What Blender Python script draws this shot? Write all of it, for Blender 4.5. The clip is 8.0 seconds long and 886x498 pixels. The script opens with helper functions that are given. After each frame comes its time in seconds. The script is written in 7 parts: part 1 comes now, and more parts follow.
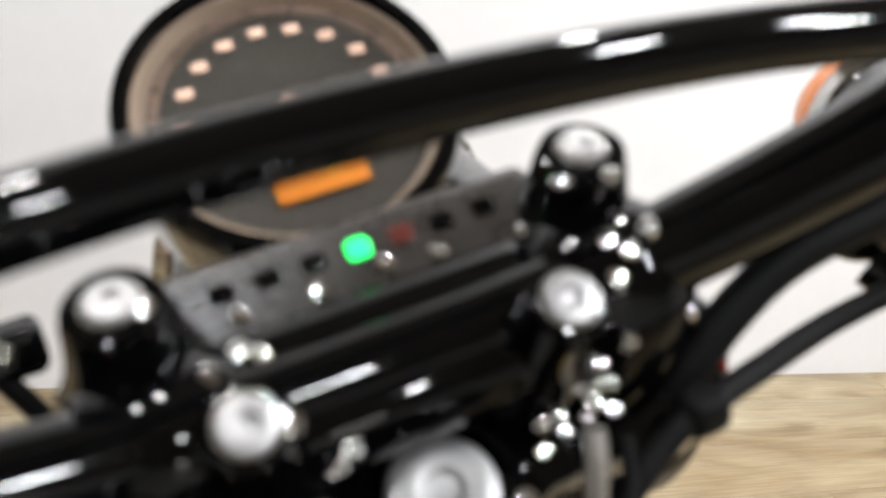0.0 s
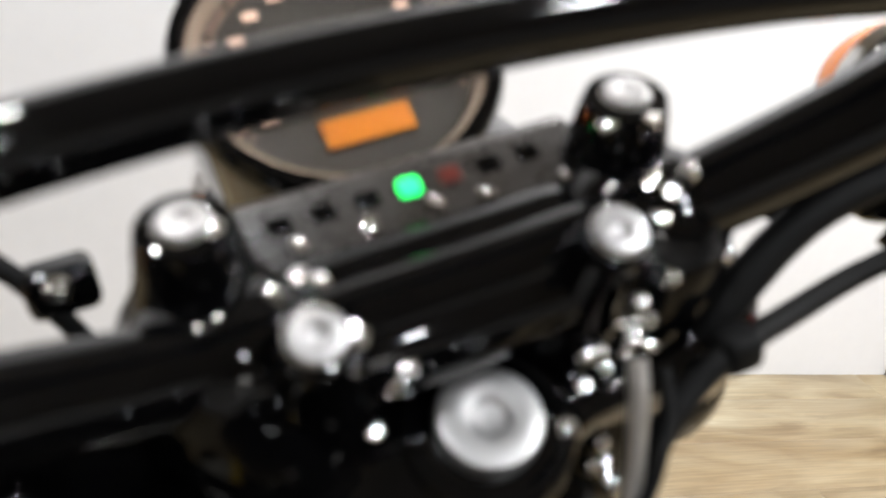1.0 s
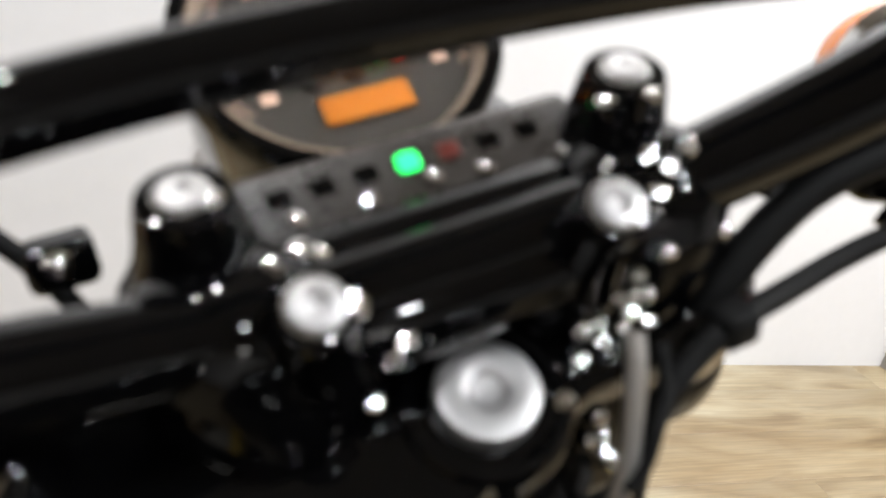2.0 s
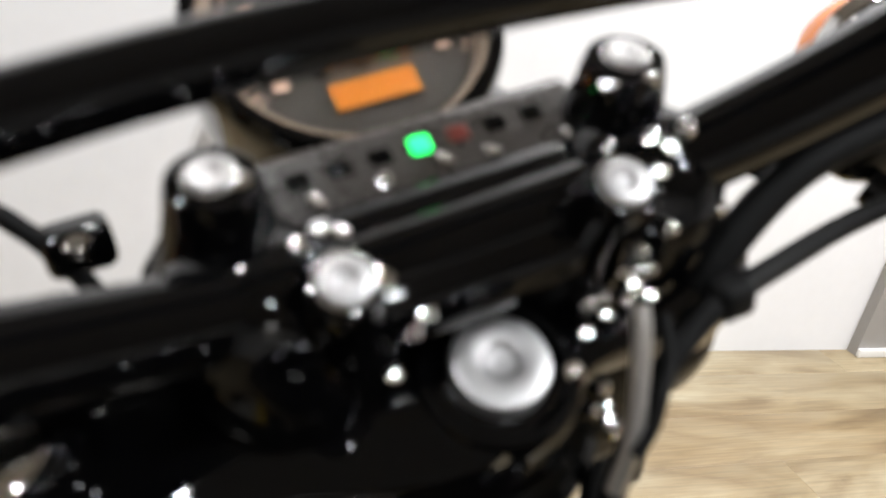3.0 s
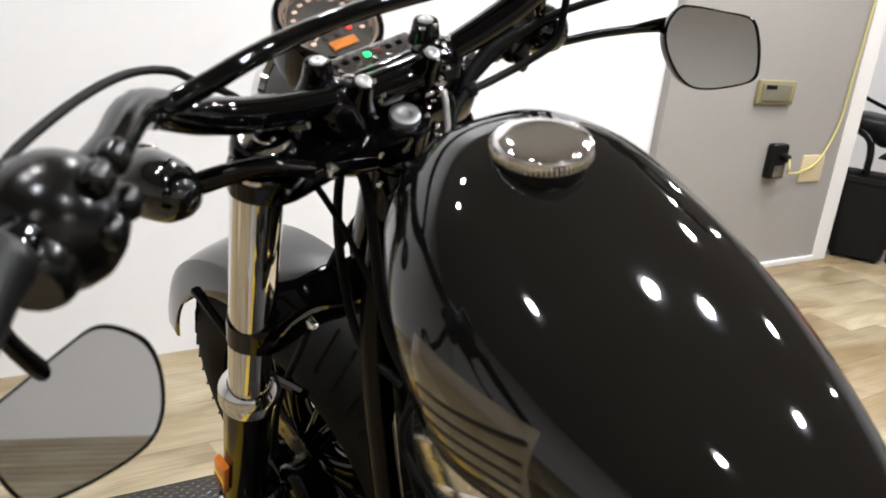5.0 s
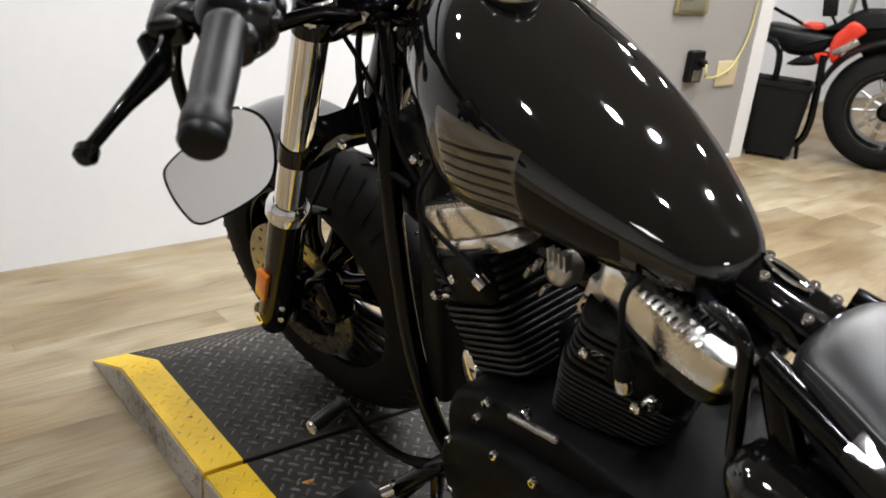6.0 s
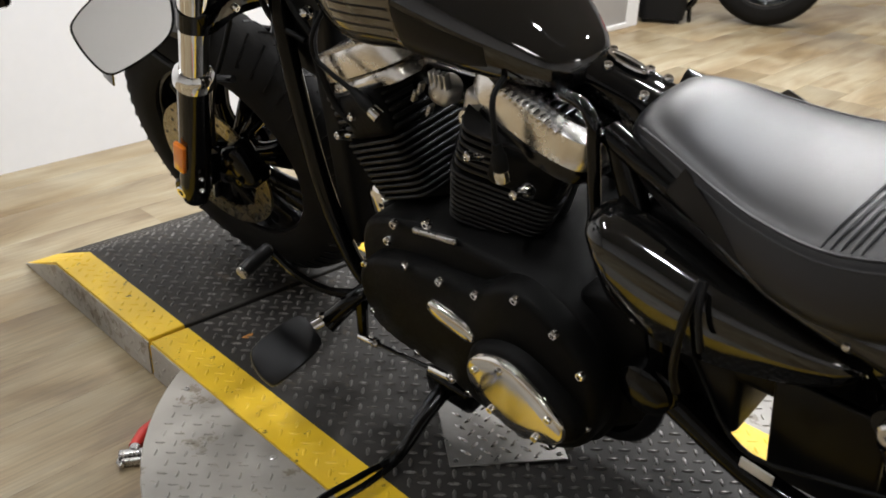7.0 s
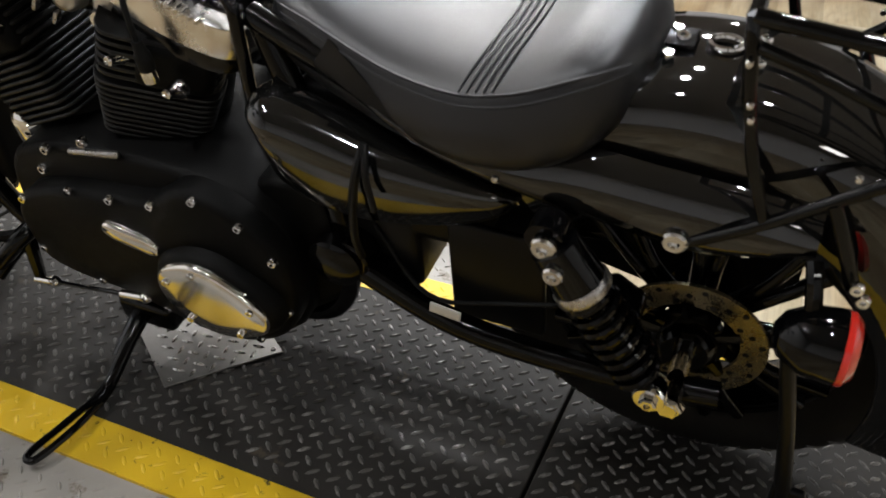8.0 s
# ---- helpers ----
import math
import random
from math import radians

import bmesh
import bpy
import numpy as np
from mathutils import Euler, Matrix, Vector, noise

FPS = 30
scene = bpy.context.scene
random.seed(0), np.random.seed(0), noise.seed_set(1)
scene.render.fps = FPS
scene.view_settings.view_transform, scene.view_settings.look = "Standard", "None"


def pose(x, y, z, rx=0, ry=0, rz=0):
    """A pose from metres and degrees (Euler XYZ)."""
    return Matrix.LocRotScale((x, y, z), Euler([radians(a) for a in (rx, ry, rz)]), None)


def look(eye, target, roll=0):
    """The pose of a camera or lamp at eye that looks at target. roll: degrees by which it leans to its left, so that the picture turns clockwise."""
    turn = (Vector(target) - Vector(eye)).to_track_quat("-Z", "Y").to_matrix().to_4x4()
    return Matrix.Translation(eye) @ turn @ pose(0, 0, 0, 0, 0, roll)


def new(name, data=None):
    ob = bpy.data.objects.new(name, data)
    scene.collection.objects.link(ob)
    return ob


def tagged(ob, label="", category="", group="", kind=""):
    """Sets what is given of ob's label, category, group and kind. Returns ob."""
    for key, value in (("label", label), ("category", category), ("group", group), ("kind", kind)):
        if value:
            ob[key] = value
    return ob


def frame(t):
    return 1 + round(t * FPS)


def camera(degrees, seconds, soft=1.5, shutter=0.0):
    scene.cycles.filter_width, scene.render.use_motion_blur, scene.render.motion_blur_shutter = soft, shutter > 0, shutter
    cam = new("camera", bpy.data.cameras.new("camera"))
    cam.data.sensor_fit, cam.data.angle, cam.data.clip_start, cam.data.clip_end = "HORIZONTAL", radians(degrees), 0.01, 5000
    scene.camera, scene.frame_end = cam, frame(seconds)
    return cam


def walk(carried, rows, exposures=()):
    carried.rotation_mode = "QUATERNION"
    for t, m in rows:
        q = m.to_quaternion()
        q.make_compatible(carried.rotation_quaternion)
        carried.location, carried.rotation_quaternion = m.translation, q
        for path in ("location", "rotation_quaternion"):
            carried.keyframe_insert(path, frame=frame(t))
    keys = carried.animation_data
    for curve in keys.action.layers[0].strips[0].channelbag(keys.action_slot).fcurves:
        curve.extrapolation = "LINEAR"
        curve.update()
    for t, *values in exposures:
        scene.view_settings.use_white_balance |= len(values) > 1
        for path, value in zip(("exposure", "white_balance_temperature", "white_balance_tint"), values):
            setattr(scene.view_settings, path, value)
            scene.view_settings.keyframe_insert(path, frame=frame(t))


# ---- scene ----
cam = camera(53.9, 8.0, soft=1.7)
PATH = [
    (0, (-0.306, 0.945, 1.037), (0.33, 2.678, 0.268), 10.9),
    (0.5, (-0.321, 0.939, 1.028), (0.351, 2.654, 0.249), 12.1),
    (1, (-0.323, 0.934, 1.022), (0.332, 2.662, 0.257), 12.3),
    (2.5, (-0.324, 0.931, 1.017), (0.351, 2.642, 0.233), 12.8),
    (3, (-0.338, 0.924, 1.016), (0.388, 2.615, 0.234), 12.7),
    (3.2, (-0.349, 0.909, 1.021), (0.395, 2.588, 0.228), 12.8),
    (3.5, (-0.376, 0.881, 1.030), (0.449, 2.530, 0.256), 12.2),
    (3.7, (-0.395, 0.853, 1.039), (0.486, 2.488, 0.295), 12.3),
    (4, (-0.422, 0.791, 1.043), (0.565, 2.374, 0.322), 11.7),
    (4.2, (-0.45, 0.723, 1.034), (0.539, 2.319, 0.344), 10.6),
    (5.3, (-0.757, 0.345, 1.017), (0.412, 1.851, 0.411), 5.6),
    (5.5, (-0.829, 0.303, 1.007), (0.382, 1.76, 0.368), 5.5),
    (6, (-0.926, 0.153, 0.98), (0.269, 1.588, 0.262), 6.1),
    (6.2, (-0.936, 0.088, 0.970), (0.218, 1.530, 0.204), 6.0),
    (6.5, (-0.985, 0.017, 0.956), (0.166, 1.451, 0.167), 5.0),
    (6.8, (-0.999, -0.001, 0.940), (0.17, 1.276, 0.157), 3.1),
    (7, (-1.005, -0.003, 0.933), (0.267, 1.255, 0.039), 2.1),
    (7.2, (-1.014, -0.007, 0.930), (0.282, 1.082, 0.067), 1.9),
    (7.5, (-1.022, -0.019, 0.927), (0.446, 0.942, -0.033), 1.8),
    (7.7, (-1.020, -0.029, 0.922), (0.413, 0.768, -0.038), 1.9),
    (8, (-1.013, -0.045, 0.909), (0.564, 0.605, -0.135), 2.0),
]
walk(cam, [(t, look(eye, target, roll)) for t, eye, target, roll in PATH])
# a fixed focus some way off, so that what is near the lens goes soft
cam.data.dof.use_dof = True
cam.data.dof.focus_distance = 1.5
cam.data.dof.aperture_fstop = 8.5

# ---- light: a closed showroom with ceiling lamps ----
FLOOR_Z = -0.083
CEIL_Z = 2.75

world = bpy.data.worlds.new("showroom_world")
scene.world = world
world.use_nodes = True
world.node_tree.nodes["Background"].inputs[0].default_value = (0.9, 0.93, 1.0, 1)
world.node_tree.nodes["Background"].inputs[1].default_value = 0.02
scene.view_settings.exposure = -0.27

PANELS = [(0.3, -3.6), (-3.2, -2.4)]
# the last spot is added to brighten the alcove wall; no lamp known there
SPOTS = [(-1.5, 1.55), (-1.0, 1.78), (0.30, 2.30), (1.3, 1.65), (2.3, 1.5), (-1.35, 0.50), (0.95, 0.34), (0.55, 0.45), (1.35, -0.25), (-0.15, -0.55), (3.9, 1.9), (4.6, 0.3), (1.75, 1.0), (2.15, 2.05), (2.3, 0.45), (4.3, 2.72)]
PANEL_W, SPOT_W = 5.4, 18.8


def area_lamp(name, x, y, z, watts, size, shape, colour):
    data = bpy.data.lights.new(name, "AREA")
    data.energy, data.shape, data.size, data.color = watts, shape, size, colour
    ob = new(name, data)
    ob.location = (x, y, z)
    return ob


for px_, py_ in PANELS:
    area_lamp("panel_lamp", px_, py_, CEIL_Z - 0.03, PANEL_W, 0.56, "SQUARE", (0.95, 0.98, 1.0))
for px_, py_ in SPOTS:
    area_lamp("spot_lamp", px_, py_, CEIL_Z - 0.03, SPOT_W * (1.6 if px_ > 1.2 else 0.88), 0.10, "DISK", (0.975, 0.968, 0.968) if py_ > 0.6 else (0.925, 0.955, 1.0))


# ---- materials ----
def material(name, colour, rough=0.5, metal=0.0, coat=0.0, spec=0.5, vary=0.0, scale=8.0, bump=0.0, bump_scale=120.0,
             rough_vary=0.0, emit=0.0, trans=0.0, per_piece=0.0, coat_rough=0.04):
    m = bpy.data.materials.new(name)
    m.use_nodes = True
    nt = m.node_tree
    b = nt.nodes["Principled BSDF"]
    b.inputs["Base Color"].default_value = (*colour, 1)
    b.inputs["Roughness"].default_value = rough
    b.inputs["Metallic"].default_value = metal
    b.inputs["Coat Weight"].default_value = coat
    b.inputs["Coat Roughness"].default_value = coat_rough
    b.inputs["Specular IOR Level"].default_value = spec
    b.inputs["Transmission Weight"].default_value = trans
    if emit:
        b.inputs["Emission Color"].default_value = (*colour, 1)
        b.inputs["Emission Strength"].default_value = emit
    tc = nt.nodes.new("ShaderNodeTexCoord")
    if vary or rough_vary:
        n1 = nt.nodes.new("ShaderNodeTexNoise")
        n1.inputs["Scale"].default_value, n1.inputs["Detail"].default_value = scale, 6
        nt.links.new(tc.outputs["Object"], n1.inputs["Vector"])
        n2 = nt.nodes.new("ShaderNodeTexNoise")
        n2.inputs["Scale"].default_value, n2.inputs["Detail"].default_value = scale * 9, 4
        nt.links.new(tc.outputs["Object"], n2.inputs["Vector"])
        mixn = nt.nodes.new("ShaderNodeMath")
        mixn.operation = "ADD"
        nt.links.new(n1.outputs["Fac"], mixn.inputs[0])
        nt.links.new(n2.outputs["Fac"], mixn.inputs[1])
        if vary:
            mp = nt.nodes.new("ShaderNodeMapRange")
            mp.inputs["From Min"].default_value, mp.inputs["From Max"].default_value = 0.6, 1.4
            mp.inputs["To Min"].default_value, mp.inputs["To Max"].default_value = 1 - vary, 1 + vary
            nt.links.new(mixn.outputs[0], mp.inputs["Value"])
            mul = nt.nodes.new("ShaderNodeVectorMath")
            mul.operation = "SCALE"
            mul.inputs[0].default_value = colour
            nt.links.new(mp.outputs[0], mul.inputs["Scale"])
            nt.links.new(mul.outputs[0], b.inputs["Base Color"])
        if rough_vary:
            mr = nt.nodes.new("ShaderNodeMapRange")
            mr.inputs["From Min"].default_value, mr.inputs["From Max"].default_value = 0.6, 1.4
            mr.inputs["To Min"].default_value = max(rough - rough_vary, 0.02)
            mr.inputs["To Max"].default_value = min(rough + rough_vary, 1)
            nt.links.new(mixn.outputs[0], mr.inputs["Value"])
            nt.links.new(mr.outputs[0], b.inputs["Roughness"])
    if bump:
        nb = nt.nodes.new("ShaderNodeTexNoise")
        nb.inputs["Scale"].default_value, nb.inputs["Detail"].default_value = bump_scale, 5
        nt.links.new(tc.outputs["Object"], nb.inputs["Vector"])
        bp = nt.nodes.new("ShaderNodeBump")
        bp.inputs["Strength"].default_value = bump
        bp.inputs["Distance"].default_value = 0.002
        nt.links.new(nb.outputs["Fac"], bp.inputs["Height"])
        nt.links.new(bp.outputs[0], b.inputs["Normal"])
    return m


M_PAINT = material("black_gloss_paint", (0.0043, 0.0041, 0.0039), 0.028, rough_vary=0.014, scale=5, spec=0.90)
M_PANELP = material("deep_gloss_panel_lacquer", (0.004, 0.004, 0.0038), 0.06, rough_vary=0.02, scale=5, spec=0.7, coat=0.25)
M_BLACK = material("black_satin_enamel", (0.0015, 0.0015, 0.0015), 0.12, rough_vary=0.06, scale=14, spec=0.25)
M_BAR = material("gloss_black_bar", (0.0014, 0.0014, 0.0016), 0.035, rough_vary=0.015, scale=20, spec=0.32)
M_WRINKLE = material("wrinkle_black_engine", (0.0022, 0.0022, 0.0021), 0.42, bump=0.35, bump_scale=900, rough_vary=0.1, vary=0.2, spec=0.10)
M_FIN = material("black_fin_enamel", (0.0055, 0.0053, 0.0052), 0.38, bump=0.2, bump_scale=800, rough_vary=0.1, vary=0.2, spec=0.34)
M_SATIN = material("satin_black_casting", (0.0035, 0.0033, 0.0032), 0.20, spec=0.45, rough_vary=0.06, scale=26, bump=0.05, bump_scale=500)
M_PLATE = material("dusty_crackle_plate", (0.022, 0.018, 0.015), 0.30, spec=0.75, rough_vary=0.10, vary=0.35, scale=70, bump=0.12, bump_scale=700)
M_RUBBER = material("black_rubber", (0.004, 0.004, 0.004), 0.62, spec=0.15, vary=0.25, scale=30, bump=0.2, bump_scale=400)
M_GRIP = material("grey_black_grip_rubber", (0.0055, 0.0055, 0.006), 0.34, spec=0.3, vary=0.2, scale=40, bump=0.25, bump_scale=700)
M_TYRE = material("tyre_rubber", (0.009, 0.0085, 0.008), 0.75, spec=0.15, vary=0.3, scale=16, bump=0.3, bump_scale=260)
M_PLASTIC = material("black_plastic", (0.0035, 0.0035, 0.0038), 0.36, spec=0.22, rough_vary=0.08, scale=24)
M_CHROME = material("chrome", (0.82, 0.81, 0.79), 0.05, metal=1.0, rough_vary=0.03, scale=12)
M_ALU = material("machined_aluminium", (0.60, 0.59, 0.58), 0.28, metal=1.0, rough_vary=0.1, scale=60, vary=0.06)
M_POLISH = material("polished_cover", (0.80, 0.77, 0.72), 0.13, metal=1.0, rough_vary=0.05, scale=10)
M_ROCKER = material("polished_rocker_alloy", (0.88, 0.85, 0.80), 0.24, metal=1.0, rough_vary=0.08, scale=14)
M_CAST = material("bright_cast_alloy", (0.66, 0.64, 0.61), 0.34, metal=0.9, rough_vary=0.08, scale=50, vary=0.08)
M_NUT = material("brushed_bright_steel", (0.46, 0.455, 0.45), 0.44, metal=0.9, vary=0.06, scale=90, rough_vary=0.08)
M_STEEL = material("worn_steel", (0.42, 0.41, 0.40), 0.3, metal=1.0, vary=0.15, scale=40, rough_vary=0.12)
M_DISC = material("brake_disc_steel", (0.30, 0.26, 0.17), 0.28, metal=1.0, vary=0.12, scale=50, rough_vary=0.1)
M_LEATHER = material("black_seat_vinyl", (0.0068, 0.0068, 0.0078), 0.36, spec=0.57, vary=0.12, scale=10, bump=0.14, bump_scale=900, rough_vary=0.06)
M_STITCH = material("dark_seat_piping", (0.022, 0.022, 0.024), 0.5)
M_AMBER = material("amber_lens", (0.9, 0.24, 0.02), 0.15, coat=1.0)
M_RED = material("red_lens", (0.75, 0.03, 0.02), 0.12, coat=1.0)
M_LED_G = material("green_lamp", (0.01, 0.75, 0.12), 0.3, emit=5.0)
M_LED_R = material("red_lamp", (0.10, 0.012, 0.006), 0.3)
M_LED_A = material("amber_lamp", (1.0, 0.45, 0.01), 0.3, emit=4.0)
M_LCD = material("orange_display", (0.25, 0.074, 0.003), 0.5, emit=0.04, spec=0.1)
M_DIAL = material("dial_face", (0.012, 0.0095, 0.007), 0.55, vary=0.15, spec=0.15)
M_DIALMARK = material("dial_print", (0.46, 0.29, 0.21), 0.5)
M_DIALRING = material("dial_ring", (0.20, 0.15, 0.11), 0.35, metal=0.6)
M_MIRROR = material("mirror_glass", (0.86, 0.86, 0.84), 0.02, metal=1.0)
M_STRIPE = material("bronze_tank_stripe", (0.070, 0.055, 0.033), 0.20, coat=1.0)
M_STRIPE2 = material("dark_bronze_tank_panel", (0.005, 0.004, 0.003), 0.30, spec=0.25)
M_LABEL = material("white_label", (0.62, 0.60, 0.55), 0.5, vary=0.1)
M_GLASS = material("gauge_glass", (0.96, 0.96, 0.96), 0.01, trans=1.0)


def wood_material():
    m = bpy.data.materials.new("vinyl_oak_planks")
    m.use_nodes = True
    nt = m.node_tree
    b = nt.nodes["Principled BSDF"]
    tc = nt.nodes.new("ShaderNodeTexCoord")
    oi = nt.nodes.new("ShaderNodeObjectInfo")
    off = nt.nodes.new("ShaderNodeVectorMath")
    off.operation = "SCALE"
    off.inputs[0].default_value = (37.0, 19.0, 5.0)
    nt.links.new(oi.outputs["Random"], off.inputs["Scale"])
    add = nt.nodes.new("ShaderNodeVectorMath")
    add.operation = "ADD"
    nt.links.new(tc.outputs["Object"], add.inputs[0])
    nt.links.new(off.outputs[0], add.inputs[1])
    stretch = nt.nodes.new("ShaderNodeMapping")
    stretch.inputs["Scale"].default_value = (2.2, 8.0, 1.0)
    nt.links.new(add.outputs[0], stretch.inputs["Vector"])
    broad = nt.nodes.new("ShaderNodeTexNoise")
    broad.inputs["Scale"].default_value, broad.inputs["Detail"].default_value, broad.inputs["Distortion"].default_value = 1.0, 5, 1.2
    nt.links.new(stretch.outputs[0], broad.inputs["Vector"])
    fine_map = nt.nodes.new("ShaderNodeMapping")
    fine_map.inputs["Scale"].default_value = (6.0, 150.0, 1.0)
    nt.links.new(add.outputs[0], fine_map.inputs["Vector"])
    fine = nt.nodes.new("ShaderNodeTexNoise")
    fine.inputs["Scale"].default_value, fine.inputs["Detail"].default_value = 1.0, 6
    nt.links.new(fine_map.outputs[0], fine.inputs["Vector"])
    ramp = nt.nodes.new("ShaderNodeValToRGB")
    e = ramp.color_ramp.elements
    e[0].position, e[0].color = 0.30, (0.215, 0.160, 0.092, 1)
    e[1].position, e[1].color = 0.68, (0.385, 0.330, 0.225, 1)
    mid = e.new(0.46)
    mid.color = (0.315, 0.256, 0.160, 1)
    nt.links.new(broad.outputs["Fac"], ramp.inputs["Fac"])
    mp = nt.nodes.new("ShaderNodeMapRange")
    mp.inputs["From Min"].default_value, mp.inputs["From Max"].default_value = 0.3, 0.7
    mp.inputs["To Min"].default_value, mp.inputs["To Max"].default_value = 0.80, 1.12
    nt.links.new(fine.outputs["Fac"], mp.inputs["Value"])
    tone = nt.nodes.new("ShaderNodeMapRange")
    tone.inputs["To Min"].default_value, tone.inputs["To Max"].default_value = 0.95, 1.04
    nt.links.new(oi.outputs["Random"], tone.inputs["Value"])
    mu = nt.nodes.new("ShaderNodeMath")
    mu.operation = "MULTIPLY"
    nt.links.new(mp.outputs[0], mu.inputs[0])
    nt.links.new(tone.outputs[0], mu.inputs[1])
    sc = nt.nodes.new("ShaderNodeVectorMath")
    sc.operation = "SCALE"
    nt.links.new(ramp.outputs["Color"], sc.inputs[0])
    nt.links.new(mu.outputs[0], sc.inputs["Scale"])
    # brown scuffs and dirt trodden across the planks
    geo = nt.nodes.new("ShaderNodeNewGeometry")
    drift = nt.nodes.new("ShaderNodeMapping")
    drift.inputs["Scale"].default_value, drift.inputs["Rotation"].default_value = (0.8, 1.9, 1.0), (0, 0, radians(38))
    nt.links.new(geo.outputs["Position"], drift.inputs["Vector"])
    dirt = nt.nodes.new("ShaderNodeTexNoise")
    dirt.inputs["Scale"].default_value, dirt.inputs["Detail"].default_value, dirt.inputs["Distortion"].default_value = 1.5, 5, 0.9
    nt.links.new(drift.outputs[0], dirt.inputs["Vector"])
    amount = nt.nodes.new("ShaderNodeMapRange")
    amount.inputs["From Min"].default_value, amount.inputs["From Max"].default_value = 0.38, 0.64
    amount.inputs["To Min"].default_value, amount.inputs["To Max"].default_value = 0.0, 0.85
    nt.links.new(dirt.outputs["Fac"], amount.inputs["Value"])
    stain = nt.nodes.new("ShaderNodeMix")
    stain.data_type, stain.blend_type = "RGBA", "MULTIPLY"
    nt.links.new(amount.outputs[0], stain.inputs[0])
    nt.links.new(sc.outputs[0], stain.inputs[6])
    stain.inputs[7].default_value = (0.62, 0.50, 0.35, 1)
    nt.links.new(stain.outputs[2], b.inputs["Base Color"])
    b.inputs["Roughness"].default_value = 0.42
    bp = nt.nodes.new("ShaderNodeBump")
    bp.inputs["Strength"].default_value, bp.inputs["Distance"].default_value = 0.25, 0.001
    nt.links.new(fine.outputs["Fac"], bp.inputs["Height"])
    nt.links.new(bp.outputs[0], b.inputs["Normal"])
    return m


def worn_paint(name, paint, under, metal_under, wear, rough=0.5, scale=14.0, dirt=0.35, spec=0.5):
    """Paint over metal: worn through in spots, with grime in broad stains."""
    m = bpy.data.materials.new(name)
    m.use_nodes = True
    nt = m.node_tree
    b = nt.nodes["Principled BSDF"]
    b.inputs["Specular IOR Level"].default_value = spec
    tc = nt.nodes.new("ShaderNodeTexCoord")
    n1 = nt.nodes.new("ShaderNodeTexNoise")
    n1.inputs["Scale"].default_value, n1.inputs["Detail"].default_value, n1.inputs["Roughness"].default_value = scale, 8, 0.7
    nt.links.new(tc.outputs["Object"], n1.inputs["Vector"])
    n2 = nt.nodes.new("ShaderNodeTexNoise")
    n2.inputs["Scale"].default_value, n2.inputs["Detail"].default_value = 3.2, 6
    nt.links.new(tc.outputs["Object"], n2.inputs["Vector"])
    r1 = nt.nodes.new("ShaderNodeMapRange")
    r1.inputs["From Min"].default_value, r1.inputs["From Max"].default_value = wear, wear + 0.05
    nt.links.new(n1.outputs["Fac"], r1.inputs["Value"])
    mix = nt.nodes.new("ShaderNodeMix")
    mix.data_type = "RGBA"
    mix.inputs["A"].default_value, mix.inputs["B"].default_value = (*paint, 1), (*under, 1)
    nt.links.new(r1.outputs[0], mix.inputs["Factor"])
    r2 = nt.nodes.new("ShaderNodeMapRange")
    r2.inputs["From Min"].default_value, r2.inputs["From Max"].default_value = 0.38, 0.66
    r2.inputs["To Min"].default_value, r2.inputs["To Max"].default_value = 1.0, 1.0 - dirt
    nt.links.new(n2.outputs["Fac"], r2.inputs["Value"])
    sc = nt.nodes.new("ShaderNodeVectorMath")
    sc.operation = "SCALE"
    nt.links.new(mix.outputs["Result"], sc.inputs[0])
    nt.links.new(r2.outputs[0], sc.inputs["Scale"])
    nt.links.new(sc.outputs[0], b.inputs["Base Color"])
    if metal_under:
        mm = nt.nodes.new("ShaderNodeMath")
        mm.operation = "MULTIPLY"
        mm.inputs[1].default_value = 0.8
        nt.links.new(r1.outputs[0], mm.inputs[0])
        nt.links.new(mm.outputs[0], b.inputs["Metallic"])
    r3 = nt.nodes.new("ShaderNodeMapRange")
    r3.inputs["To Min"].default_value, r3.inputs["To Max"].default_value = rough - 0.14, rough + 0.16
    nt.links.new(n1.outputs["Fac"], r3.inputs["Value"])
    nt.links.new(r3.outputs[0], b.inputs["Roughness"])
    bp = nt.nodes.new("ShaderNodeBump")
    bp.inputs["Strength"].default_value, bp.inputs["Distance"].default_value = 0.25, 0.001
    nt.links.new(n1.outputs["Fac"], bp.inputs["Height"])
    nt.links.new(bp.outputs[0], b.inputs["Normal"])
    return m


M_WOOD = wood_material()
M_YELLOW = worn_paint("worn_yellow_paint", (0.82, 0.53, 0.018), (0.10, 0.080, 0.045), True, 0.615, 0.42, 40, 0.26)
M_DECK = worn_paint("dark_tread_plate", (0.029, 0.0265, 0.0235), (0.075, 0.060, 0.044), False, 0.60, 0.60, 16, 0.42, 0.25)
M_LUG = worn_paint("rubbed_tread_lug", (0.098, 0.092, 0.084), (0.30, 0.29, 0.28), True, 0.54, 0.30, 30, 0.5)
M_PATCH = material("bare_aluminium_plate", (0.27, 0.262, 0.25), 0.36, metal=0.85, vary=0.12, scale=14, rough_vary=0.12)
M_PATCHLUG = material("polished_aluminium_lug", (0.62, 0.61, 0.59), 0.22, metal=0.9, vary=0.1, scale=30, rough_vary=0.1)
M_BARE = worn_paint("bare_tread_plate", (0.40, 0.375, 0.335), (0.22, 0.185, 0.14), False, 0.56, 0.36, 16, 0.5)
M_WALL = material("white_wall_paint", (0.785, 0.79, 0.81), 0.55, vary=0.02, scale=3, bump=0.08, bump_scale=180)
